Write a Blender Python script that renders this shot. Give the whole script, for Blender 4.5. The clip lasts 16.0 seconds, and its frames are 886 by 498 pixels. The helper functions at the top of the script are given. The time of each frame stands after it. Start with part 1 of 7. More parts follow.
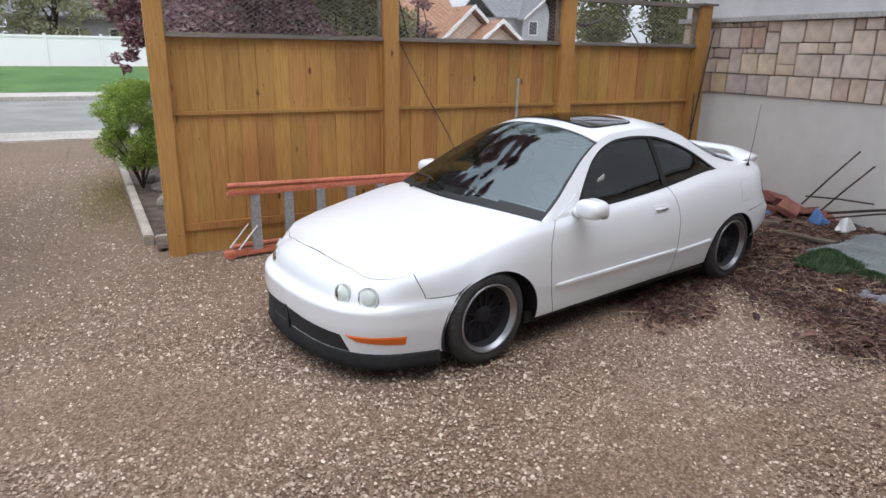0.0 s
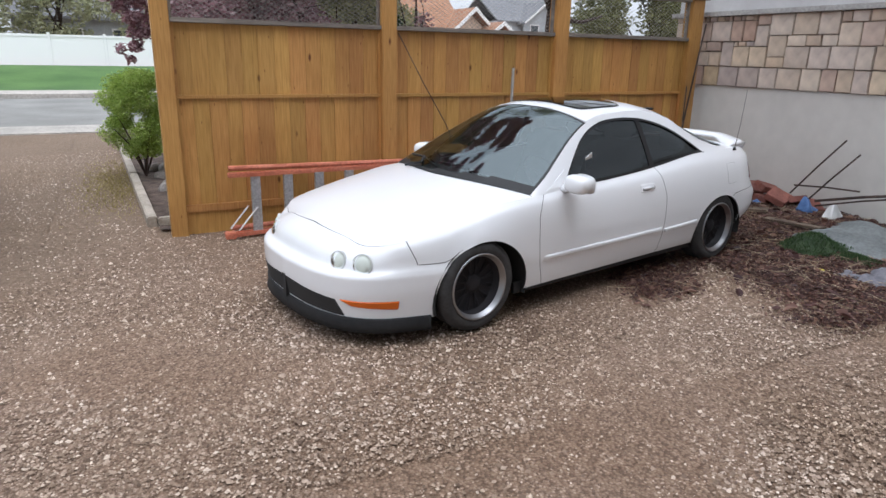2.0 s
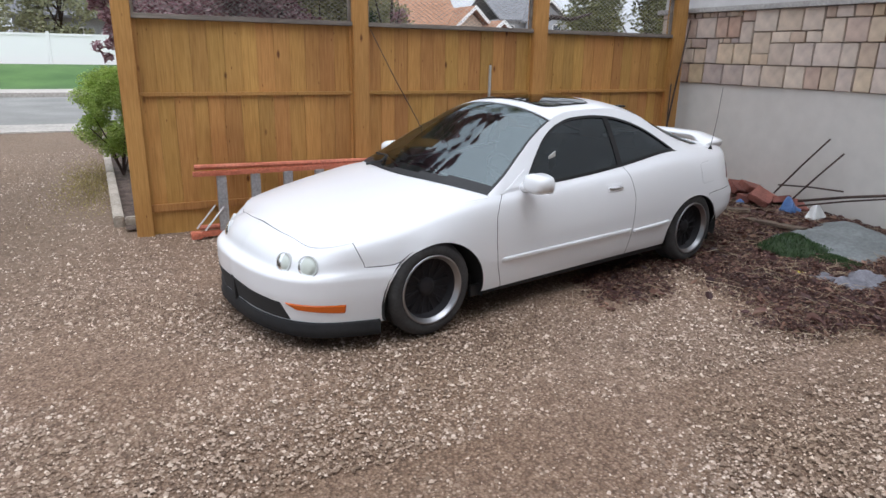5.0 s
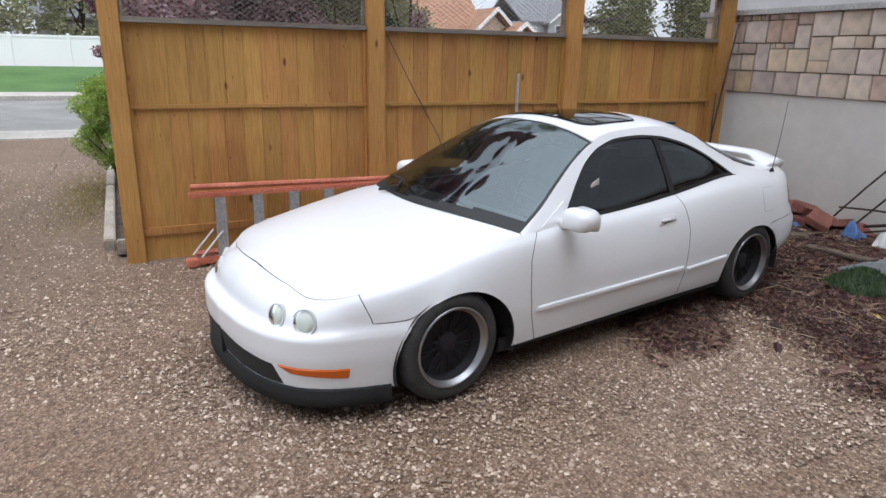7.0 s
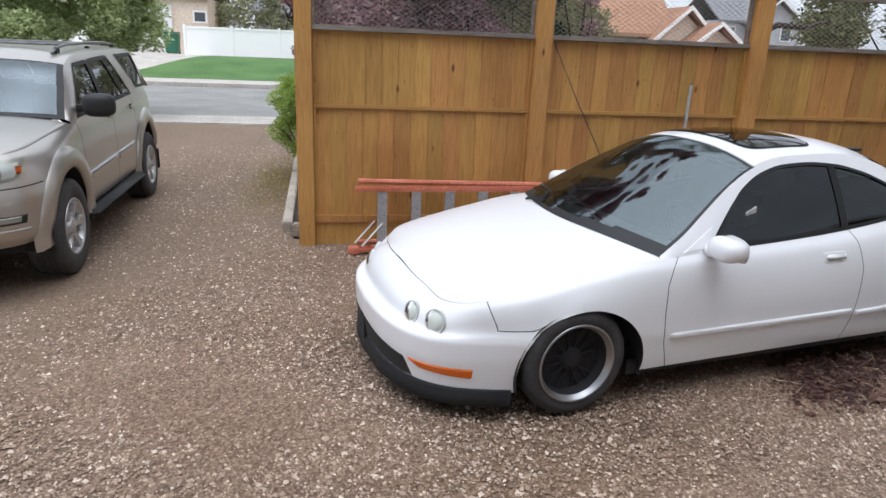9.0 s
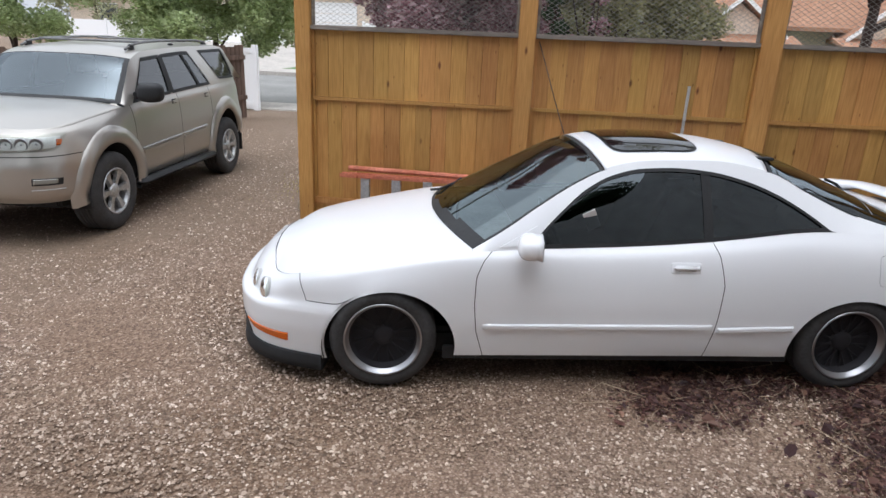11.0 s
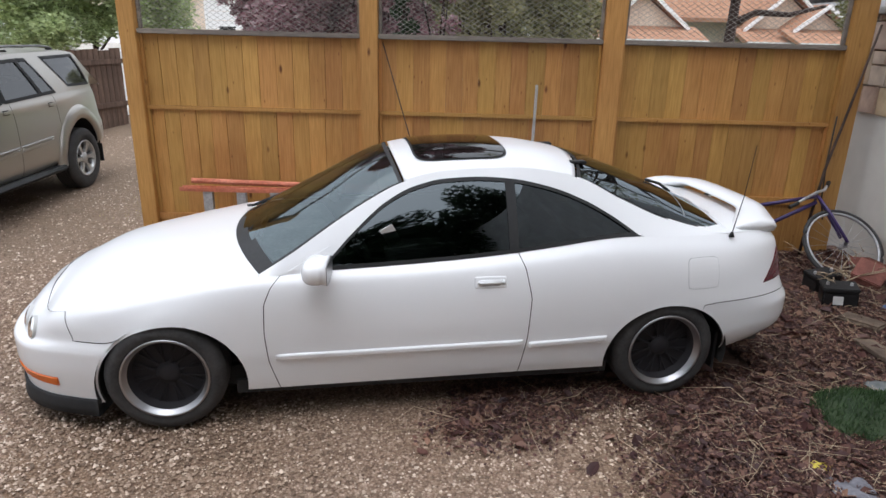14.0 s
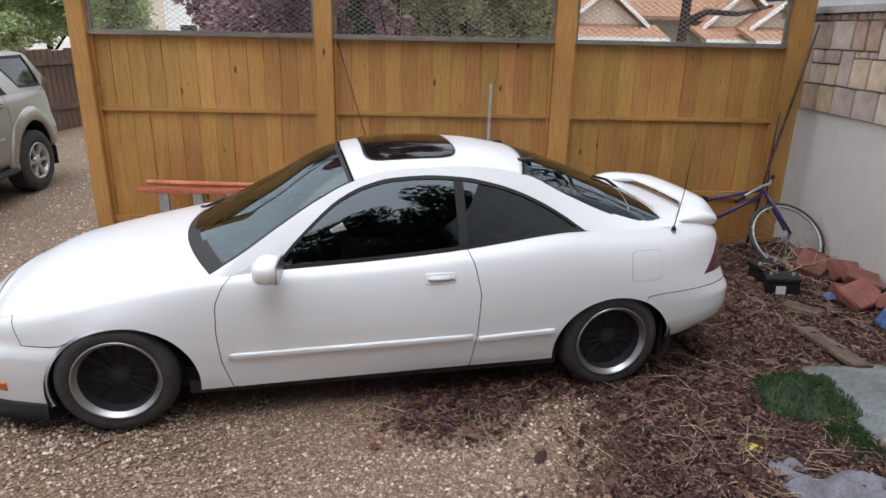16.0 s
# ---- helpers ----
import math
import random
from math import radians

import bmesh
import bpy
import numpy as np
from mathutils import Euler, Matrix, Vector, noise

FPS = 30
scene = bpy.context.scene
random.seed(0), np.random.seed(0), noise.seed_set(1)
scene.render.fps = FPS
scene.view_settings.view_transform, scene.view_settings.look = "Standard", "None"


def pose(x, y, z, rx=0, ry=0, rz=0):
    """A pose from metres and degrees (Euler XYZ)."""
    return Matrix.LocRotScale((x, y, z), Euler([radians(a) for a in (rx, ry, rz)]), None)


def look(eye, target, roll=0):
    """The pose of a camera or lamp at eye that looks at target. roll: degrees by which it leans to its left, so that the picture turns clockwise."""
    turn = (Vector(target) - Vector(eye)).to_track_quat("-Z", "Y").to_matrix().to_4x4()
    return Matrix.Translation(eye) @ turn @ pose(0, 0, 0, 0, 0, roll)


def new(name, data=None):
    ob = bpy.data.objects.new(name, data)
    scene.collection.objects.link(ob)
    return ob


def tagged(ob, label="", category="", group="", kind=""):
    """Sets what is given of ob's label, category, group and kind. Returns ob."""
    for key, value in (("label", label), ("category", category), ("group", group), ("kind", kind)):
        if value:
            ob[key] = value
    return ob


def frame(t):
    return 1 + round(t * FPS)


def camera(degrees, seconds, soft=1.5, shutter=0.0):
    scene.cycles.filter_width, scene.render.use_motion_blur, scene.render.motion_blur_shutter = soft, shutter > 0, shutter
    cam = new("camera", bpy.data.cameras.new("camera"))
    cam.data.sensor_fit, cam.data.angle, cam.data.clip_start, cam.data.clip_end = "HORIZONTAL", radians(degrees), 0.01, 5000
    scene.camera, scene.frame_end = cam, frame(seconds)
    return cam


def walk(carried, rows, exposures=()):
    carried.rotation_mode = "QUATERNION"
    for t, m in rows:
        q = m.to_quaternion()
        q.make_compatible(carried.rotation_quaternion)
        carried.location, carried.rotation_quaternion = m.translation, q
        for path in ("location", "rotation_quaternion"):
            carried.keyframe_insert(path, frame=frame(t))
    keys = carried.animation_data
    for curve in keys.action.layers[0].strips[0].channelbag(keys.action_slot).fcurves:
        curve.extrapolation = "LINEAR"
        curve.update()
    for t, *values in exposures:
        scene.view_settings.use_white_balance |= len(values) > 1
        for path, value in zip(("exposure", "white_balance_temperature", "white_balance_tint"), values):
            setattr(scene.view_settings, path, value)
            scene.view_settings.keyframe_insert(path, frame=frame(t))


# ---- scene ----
EXPOSURE = [(0.0, 1.83, 5850, 10), (9.0, 1.82, 5850, 10), (12.5, 1.86, 5950, 10), (16.0, 1.88, 6000, 10)]
cam = camera(68.6, 16.0)
PATH = [
    (0, (0.688, 0.510, 1.754), (1.558, 2.213, 1.169), 0.9),
    (0.5, (0.652, 0.498, 1.704), (1.528, 2.201, 1.126), 1.1),
    (1, (0.642, 0.443, 1.672), (1.515, 2.147, 1.091), 1.2),
    (1.5, (0.651, 0.372, 1.636), (1.519, 2.08, 1.06), 1.2),
    (2, (0.646, 0.302, 1.609), (1.515, 2.01, 1.036), 1.2),
    (2.5, (0.686, 0.252, 1.594), (1.552, 1.961, 1.022), 1.3),
    (3, (0.784, 0.223, 1.591), (1.644, 1.934, 1.016), 1.2),
    (3.5, (0.9, 0.233, 1.588), (1.759, 1.945, 1.013), 1.1),
    (6, (1.052, 0.395, 1.615), (1.905, 2.11, 1.039), 1.2),
    (6.5, (1.172, 0.649, 1.638), (2.025, 2.364, 1.063), 1.1),
    (7, (1.238, 0.87, 1.643), (2.041, 2.61, 1.07), 1.2),
    (7.5, (1.236, 0.891, 1.674), (1.896, 2.687, 1.092), 1.6),
    (8, (1.217, 0.796, 1.718), (1.658, 2.655, 1.125), 2.1),
    (8.5, (0.962, 0.797, 1.732), (1.328, 2.671, 1.137), 2.4),
    (9, (1.35, 0.744, 1.743), (1.671, 2.625, 1.145), 2.4),
    (9.2, (1.751, 0.695, 1.76), (2.05, 2.578, 1.154), 1.9),
    (10.1, (2.64, 0.535, 1.82), (2.60, 2.437, 1.203), 2.0),
    (11.5, (3.364, 0.376, 1.886), (3.108, 2.25, 1.237), 2.1),
    (12, (3.503, 0.447, 1.939), (3.227, 2.313, 1.273), 1.7),
    (12.5, (3.88, 0.609, 1.888), (3.59, 2.478, 1.239), 1.9),
    (13, (4.044, 0.721, 1.869), (3.854, 2.606, 1.229), 1.7),
    (13.5, (3.976, 0.74, 1.898), (3.878, 2.631, 1.255), 1.4),
    (14, (3.874, 0.73, 1.908), (3.836, 2.625, 1.269), 1.4),
    (14.5, (3.846, 0.726, 1.924), (3.853, 2.622, 1.287), 1.4),
    (15, (3.882, 0.716, 1.961), (3.912, 2.608, 1.314), 1.3),
    (15.5, (3.927, 0.69, 1.971), (3.971, 2.581, 1.321), 1.3),
    (16, (3.978, 0.667, 1.927), (4.031, 2.56, 1.285), 1.3),
]
walk(cam, [(t, look(eye, target, roll)) for t, eye, target, roll in PATH], EXPOSURE)

# ---- world, sun, exposure ----
world = bpy.data.worlds.new("sky")
scene.world = world
world.use_nodes = True
wn, wl = world.node_tree.nodes, world.node_tree.links
SUN_EL, SUN_ROT = radians(76), radians(200)
sky_tex = wn.new("ShaderNodeTexSky")
sky_tex.sky_type = "NISHITA"
sky_tex.sun_disc = False
sky_tex.sun_elevation, sky_tex.sun_rotation = SUN_EL, SUN_ROT
sky_tex.dust_density, sky_tex.air_density = 4.0, 1.0
sky_soft = wn.new("ShaderNodeHueSaturation")
sky_soft.inputs["Saturation"].default_value = 0.12
wl.new(sky_tex.outputs[0], sky_soft.inputs["Color"])
cloud = wn.new("ShaderNodeMix")
cloud.data_type = "RGBA"
cloud.inputs[0].default_value = 0.7
cloud.inputs[7].default_value = (1.62, 1.64, 1.68, 1)
wl.new(sky_soft.outputs[0], cloud.inputs[6])
wl.new(cloud.outputs[2], wn["Background"].inputs["Color"])
wn["Background"].inputs["Strength"].default_value = 0.15

sun = new("sun", bpy.data.lights.new("sun", "SUN"))
sun.data.energy, sun.data.angle, sun.data.color = 0.32, radians(110), (1.0, 0.97, 0.93)
sun.matrix_world = look((0, 0, 30), (0 - 30 * math.sin(SUN_ROT) / math.tan(SUN_EL), 0 - 30 * math.cos(SUN_ROT) / math.tan(SUN_EL), 0))

# ---- materials ----


def mat(name, color=(0.5, 0.5, 0.5), rough=0.6, metal=0.0):
    """A principled material; returns it with its nodes, links and shader."""
    m = bpy.data.materials.new(name)
    m.use_nodes = True
    n, l = m.node_tree.nodes, m.node_tree.links
    b = n["Principled BSDF"]
    b.inputs["Base Color"].default_value = (*color, 1)
    b.inputs["Roughness"].default_value = rough
    b.inputs["Metallic"].default_value = metal
    return m, n, l, b


def noise_at(n, l, scale, detail=4.0, coords="Object", stretch=None, w=None):
    tc = n.new("ShaderNodeTexCoord")
    src = tc.outputs[coords]
    if stretch:
        mp = n.new("ShaderNodeMapping")
        mp.inputs["Scale"].default_value = stretch
        l.new(src, mp.inputs["Vector"])
        src = mp.outputs[0]
    t = n.new("ShaderNodeTexNoise")
    t.inputs["Scale"].default_value, t.inputs["Detail"].default_value = scale, detail
    l.new(src, t.inputs["Vector"])
    return t


def ramp(n, l, fac, stops):
    r = n.new("ShaderNodeValToRGB")
    e = r.color_ramp.elements
    while len(e) < len(stops):
        e.new(0.5)
    for el, (p, c) in zip(e, stops):
        el.position, el.color = p, (*c, 1)
    l.new(fac, r.inputs[0])
    return r


def bump(n, l, b, height, strength=0.3, distance=0.01):
    bp = n.new("ShaderNodeBump")
    bp.inputs["Strength"].default_value, bp.inputs["Distance"].default_value = strength, distance
    l.new(height, bp.inputs["Height"])
    l.new(bp.outputs[0], b.inputs["Normal"])


def mixc(n, l, fac, a, b, mode="MIX"):
    m = n.new("ShaderNodeMix")
    m.data_type, m.blend_type = "RGBA", mode
    if isinstance(fac, float):
        m.inputs[0].default_value = fac
    else:
        l.new(fac, m.inputs[0])
    for i, v in ((6, a), (7, b)):
        if isinstance(v, tuple):
            m.inputs[i].default_value = (*v, 1)
        else:
            l.new(v, m.inputs[i])
    return m.outputs[2]


def varied(name, dark, light, scale, rough=0.7, metal=0.0, bump_scale=None, bump_strength=0.3, stretch=None, per_object=0.0, per_island=0.0, fine=None, grain=(0.72, 1.1)):
    """Colour that wanders between two tones at one scale, with a finer grain over it."""
    m, n, l, b = mat(name, light, rough, metal)
    big = noise_at(n, l, scale, 3, stretch=stretch)
    r = ramp(n, l, big.outputs["Fac"], [(0.3, dark), (0.7, light)])
    small = noise_at(n, l, fine or scale * 9, 5, stretch=stretch)
    g = ramp(n, l, small.outputs["Fac"], [(0.3, (grain[0],) * 3), (0.7, (grain[1],) * 3)])
    col = mixc(n, l, 1.0, r.outputs[0], g.outputs[0], "MULTIPLY")
    for amount, node, out in ((per_object, "ShaderNodeObjectInfo", "Random"), (per_island, "ShaderNodeNewGeometry", "Random Per Island")):
        if amount:
            o = n.new(node)
            v = n.new("ShaderNodeMapRange")
            v.inputs["To Min"].default_value, v.inputs["To Max"].default_value = 1 - amount, 1 + amount * 0.7
            l.new(o.outputs[out], v.inputs["Value"])
            h = n.new("ShaderNodeHueSaturation")
            l.new(v.outputs[0], h.inputs["Value"])
            l.new(col, h.inputs["Color"])
            col = h.outputs[0]
    l.new(col, b.inputs["Base Color"])
    bn = noise_at(n, l, bump_scale or scale * 12, 5, stretch=stretch)
    bump(n, l, b, bn.outputs["Fac"], bump_strength)
    return m


def fence_wood():
    """Stained cedar: long grain, knots, a tone of its own for each board."""
    m, n, l, b = mat("cedar", (0.35, 0.18, 0.05), 0.55)
    grain = noise_at(n, l, 14, 6, stretch=(6, 6, 0.35))
    r = ramp(n, l, grain.outputs["Fac"], [(0.2, (0.34, 0.175, 0.046)), (0.5, (0.465, 0.252, 0.072)), (0.85, (0.57, 0.335, 0.115))])
    blot = noise_at(n, l, 1.3, 3)
    g = ramp(n, l, blot.outputs["Fac"], [(0.3, (0.84, 0.77, 0.70)), (0.7, (1.10, 1.08, 1.04))])
    col = mixc(n, l, 1.0, r.outputs[0], g.outputs[0], "MULTIPLY")
    tc = n.new("ShaderNodeTexCoord")
    mp = n.new("ShaderNodeMapping")
    mp.inputs["Scale"].default_value = (5.5, 0.3, 2.2)
    l.new(tc.outputs["Object"], mp.inputs[0])
    vor = n.new("ShaderNodeTexVoronoi")
    vor.inputs["Scale"].default_value = 1.0
    l.new(mp.outputs[0], vor.inputs["Vector"])
    knot = ramp(n, l, vor.outputs["Distance"], [(0.045, (0.28, 0.17, 0.12)), (0.10, (1, 1, 1))])
    col = mixc(n, l, 1.0, col, knot.outputs[0], "MULTIPLY")
    o = n.new("ShaderNodeObjectInfo")
    v = n.new("ShaderNodeMapRange")
    v.inputs["To Min"].default_value, v.inputs["To Max"].default_value = 0.86, 1.15
    l.new(o.outputs["Random"], v.inputs["Value"])
    small = n.new("ShaderNodeTexVoronoi")
    mq = n.new("ShaderNodeMapping")
    mq.inputs["Scale"].default_value = (14, 0.3, 5)
    l.new(tc.outputs["Object"], mq.inputs[0])
    small.inputs["Scale"].default_value = 1.0
    l.new(mq.outputs[0], small.inputs["Vector"])
    pin = ramp(n, l, small.outputs["Distance"], [(0.03, (0.45, 0.33, 0.25)), (0.09, (1, 1, 1))])
    col = mixc(n, l, 1.0, col, pin.outputs[0], "MULTIPLY")
    h = n.new("ShaderNodeHueSaturation")
    hv = n.new("ShaderNodeMath")
    hv.operation = "MULTIPLY"
    hv.inputs[1].default_value = 13.7
    l.new(o.outputs["Random"], hv.inputs[0])
    fr = n.new("ShaderNodeMath")
    fr.operation = "FRACT"
    l.new(hv.outputs[0], fr.inputs[0])
    hr = n.new("ShaderNodeMapRange")
    hr.inputs["To Min"].default_value, hr.inputs["To Max"].default_value = 0.490, 0.508
    l.new(fr.outputs[0], hr.inputs["Value"])
    l.new(hr.outputs[0], h.inputs["Hue"])
    l.new(v.outputs[0], h.inputs["Value"])
    l.new(col, h.inputs["Color"])
    l.new(h.outputs[0], b.inputs["Base Color"])
    bump(n, l, b, grain.outputs["Fac"], 0.25, 0.004)
    return m


def gravel_ground():
    """Packed pea gravel with dirt, damp patches and a greyer, browner drift; litter soil by the wall."""
    m, n, l, b = mat("gravel_ground", (0.25, 0.2, 0.16), 0.9)
    tc = n.new("ShaderNodeTexCoord")
    vor = n.new("ShaderNodeTexVoronoi")
    vor.inputs["Scale"].default_value = 75
    l.new(tc.outputs["Object"], vor.inputs["Vector"])
    stone = ramp(n, l, vor.outputs["Color"], [(0.1, (0.155, 0.107, 0.078)), (0.45, (0.275, 0.20, 0.15)), (0.75, (0.355, 0.27, 0.213)), (0.95, (0.52, 0.425, 0.36))])
    gap = ramp(n, l, vor.outputs["Distance"], [(0.25, (1, 1, 1)), (0.75, (0.62, 0.56, 0.51))])
    col = mixc(n, l, 1.0, stone.outputs[0], gap.outputs[0], "MULTIPLY")
    big = noise_at(n, l, 0.55, 4)
    g = ramp(n, l, big.outputs["Fac"], [(0.35, (0.82, 0.73, 0.62)), (0.65, (1.05, 1.01, 0.97))])
    col = mixc(n, l, 1.0, col, g.outputs[0], "MULTIPLY")
    # leaf mould and soil in the corner by the wall, with a ragged edge
    sep = n.new("ShaderNodeSeparateXYZ")
    l.new(tc.outputs["Object"], sep.inputs[0])
    rag = noise_at(n, l, 1.6, 5)

    def calc(op, a, b, c=None):
        q = n.new("ShaderNodeMath")
        q.operation = op
        for slot, v in zip(q.inputs, (a, b, c)):
            if isinstance(v, (int, float)):
                slot.default_value = v
            elif v is not None:
                l.new(v, slot)
        return q.outputs[0]

    X, Y = sep.outputs[0], sep.outputs[1]
    yard = calc("MINIMUM", calc("SUBTRACT", X, 4.80), calc("MULTIPLY_ADD", Y, 1.2, calc("MULTIPLY_ADD", X, 0.3, -4.38)))
    beside = calc("MINIMUM", calc("MULTIPLY_ADD", Y, 0.9828, calc("MULTIPLY_ADD", X, -0.1844, -2.826)), calc("SUBTRACT", X, 3.9))
    terms = calc("ADD", calc("MAXIMUM", yard, beside), calc("MULTIPLY_ADD", rag.outputs["Fac"], 0.9, -0.52))
    sm = n.new("ShaderNodeMapRange")
    sm.interpolation_type = "SMOOTHSTEP"
    sm.inputs["From Min"].default_value, sm.inputs["From Max"].default_value = -0.05, 0.30
    l.new(terms, sm.inputs["Value"])
    nearside = n.new("ShaderNodeMath")
    nearside.operation = "LESS_THAN"
    nearside.inputs[1].default_value = 6.6
    l.new(sep.outputs[1], nearside.inputs[0])
    both = n.new("ShaderNodeMath")
    both.operation = "MULTIPLY"
    l.new(sm.outputs[0], both.inputs[0])
    l.new(nearside.outputs[0], both.inputs[1])
    mould = noise_at(n, l, 9, 6)
    soil = ramp(n, l, mould.outputs["Fac"], [(0.3, (0.050, 0.028, 0.024)), (0.7, (0.14, 0.082, 0.065))])
    col = mixc(n, l, both.outputs[0], col, soil.outputs[0])
    # packed brown dirt along the drive
    slope = n.new("ShaderNodeMath")
    slope.operation = "MULTIPLY_ADD"
    slope.inputs[1].default_value = -1.2
    l.new(sep.outputs[0], slope.inputs[0])
    l.new(sep.outputs[1], slope.inputs[2])
    worn = n.new("ShaderNodeMath")
    worn.operation = "MULTIPLY_ADD"
    worn.inputs[1].default_value = 2.4
    l.new(rag.outputs["Fac"], worn.inputs[0])
    l.new(slope.outputs[0], worn.inputs[2])
    dm = n.new("ShaderNodeMapRange")
    dm.interpolation_type = "SMOOTHSTEP"
    dm.inputs["From Min"].default_value, dm.inputs["From Max"].default_value, dm.inputs["To Max"].default_value = 4.6, 8.0, 0.7
    l.new(worn.outputs[0], dm.inputs["Value"])
    grit = noise_at(n, l, 28, 6)
    dirt = ramp(n, l, grit.outputs["Fac"], [(0.3, (0.135, 0.092, 0.06)), (0.7, (0.285, 0.21, 0.145))])
    col = mixc(n, l, dm.outputs[0], col, dirt.outputs[0])
    l.new(col, b.inputs["Base Color"])
    bump(n, l, b, vor.outputs["Distance"], 0.7, 0.012)
    return m


M_GROUND = gravel_ground()
M_CEDAR = fence_wood()
M_GREYWOOD = varied("weathered_wood", (0.17, 0.14, 0.12), (0.30, 0.26, 0.22), 3, 0.8, stretch=(0.4, 4, 4), bump_strength=0.4)
M_PALEWOOD = varied("bleached_timber", (0.36, 0.31, 0.25), (0.55, 0.48, 0.40), 4, 0.85, bump_strength=0.4)
M_CONCRETE = varied("rendered_concrete", (0.56, 0.53, 0.49), (0.62, 0.59, 0.55), 0.8, 0.85, bump_scale=60, bump_strength=0.06, grain=(0.95, 1.03))
M_MORTAR = varied("mortar", (0.22, 0.18, 0.155), (0.33, 0.28, 0.24), 6, 0.9)


def ashlar():
    """Split stone: pink, buff, brown and grey blocks, each with its own veins."""
    m, n, l, b = mat("ashlar_stone", (0.4, 0.33, 0.28), 0.8)
    o = n.new("ShaderNodeObjectInfo")
    r = ramp(n, l, o.outputs["Random"], [(0.0, (0.37, 0.28, 0.24)), (0.14, (0.61, 0.50, 0.37)), (0.28, (0.42, 0.36, 0.34)), (0.42, (0.65, 0.56, 0.46)), (0.56, (0.46, 0.32, 0.25)), (0.70, (0.57, 0.49, 0.43)), (0.85, (0.50, 0.39, 0.25)), (1.0, (0.57, 0.45, 0.39))])
    v = noise_at(n, l, 7, 5)
    k = ramp(n, l, v.outputs["Fac"], [(0.3, (0.74, 0.72, 0.72)), (0.7, (1.12, 1.10, 1.08))])
    l.new(mixc(n, l, 1.0, r.outputs[0], k.outputs[0], "MULTIPLY"), b.inputs["Base Color"])
    w = noise_at(n, l, 30, 5)
    bump(n, l, b, w.outputs["Fac"], 0.5, 0.01)
    return m


M_STONE = ashlar()
M_CAPSTONE = varied("cap_stone", (0.36, 0.34, 0.32), (0.48, 0.46, 0.44), 4, 0.8)
M_STUCCO = varied("grey_stucco", (0.50, 0.49, 0.49), (0.60, 0.59, 0.585), 2, 0.9, bump_scale=120, bump_strength=0.2, grain=(0.95, 1.03))
M_ASPHALT = varied("asphalt", (0.21, 0.205, 0.19), (0.29, 0.28, 0.26), 0.8, 0.9, fine=40)
M_KERB = varied("kerb_concrete", (0.40, 0.365, 0.325), (0.52, 0.475, 0.425), 1.5, 0.9)
M_LAWN = varied("lawn", (0.052, 0.12, 0.024), (0.095, 0.185, 0.042), 0.6, 0.9, fine=20)
M_VINYL = mat("white_vinyl", (0.88, 0.87, 0.86), 0.45)[0]
M_WIRE = mat("galvanised_wire", (0.40, 0.385, 0.355), 0.5, 0.5)[0]

# ---- helpers for building ----


def part(name, bm, material, parent=None, label="", smooth=False):
    me = bpy.data.meshes.new(name)
    bm.normal_update()
    bm.to_mesh(me)
    bm.free()
    if material:
        me.materials.append(material)
    if smooth:
        me.polygons.foreach_set("use_smooth", [True] * len(me.polygons))
    ob = new(name, me)
    if parent:
        ob.parent = parent
    if label:
        ob["label"] = label
    return ob


def thing(name, label, category, m=None, group="", kind=""):
    e = new(name)
    e.empty_display_size = 0.1
    if m is not None:
        e.matrix_basis = m
    return tagged(e, label, category, group, kind)


def box(bm, x0, x1, y0, y1, z0, z1, bevel=0.0, m=None):
    r = bmesh.ops.create_cube(bm, size=1)
    t = Matrix.Translation(((x0 + x1) / 2, (y0 + y1) / 2, (z0 + z1) / 2)) @ Matrix.Diagonal((x1 - x0, y1 - y0, z1 - z0, 1))
    bmesh.ops.transform(bm, matrix=t, verts=r["verts"])
    vs = r["verts"]
    if bevel:
        es = list({e for v in vs for e in v.link_edges})
        vs = list({v for f in bmesh.ops.bevel(bm, geom=es, offset=bevel, segments=2, affect="EDGES")["faces"] for v in f.verts} | {v for v in vs if v.is_valid})
    if m is not None:
        bmesh.ops.transform(bm, matrix=m, verts=vs)
    return vs


def boxed(name, dims, material, parent=None, label="", bevel=0.004, m=None):
    bm = bmesh.new()
    box(bm, *dims, bevel=bevel, m=m)
    return part(name, bm, material, parent, label)


def tube(bm, pts, r, seg=8, r2=None, cap=True):
    """A round bar along the points, from radius r to r2."""
    pts = [Vector(p) for p in pts]
    rings = []
    for i, p in enumerate(pts):
        d = (pts[min(i + 1, len(pts) - 1)] - pts[max(i - 1, 0)]).normalized()
        a = d.cross(Vector((0, 0, 1)) if abs(d.z) < 0.95 else Vector((1, 0, 0))).normalized()
        b = d.cross(a)
        rad = r + ((r2 if r2 is not None else r) - r) * i / max(1, len(pts) - 1)
        rings.append([bm.verts.new(p + rad * (math.cos(k * 2 * math.pi / seg) * a + math.sin(k * 2 * math.pi / seg) * b)) for k in range(seg)])
    for q, w in zip(rings, rings[1:]):
        for k in range(seg):
            bm.faces.new((q[k], q[(k + 1) % seg], w[(k + 1) % seg], w[k]))
    if cap:
        bm.faces.new(rings[0][::-1])
        bm.faces.new(rings[-1])


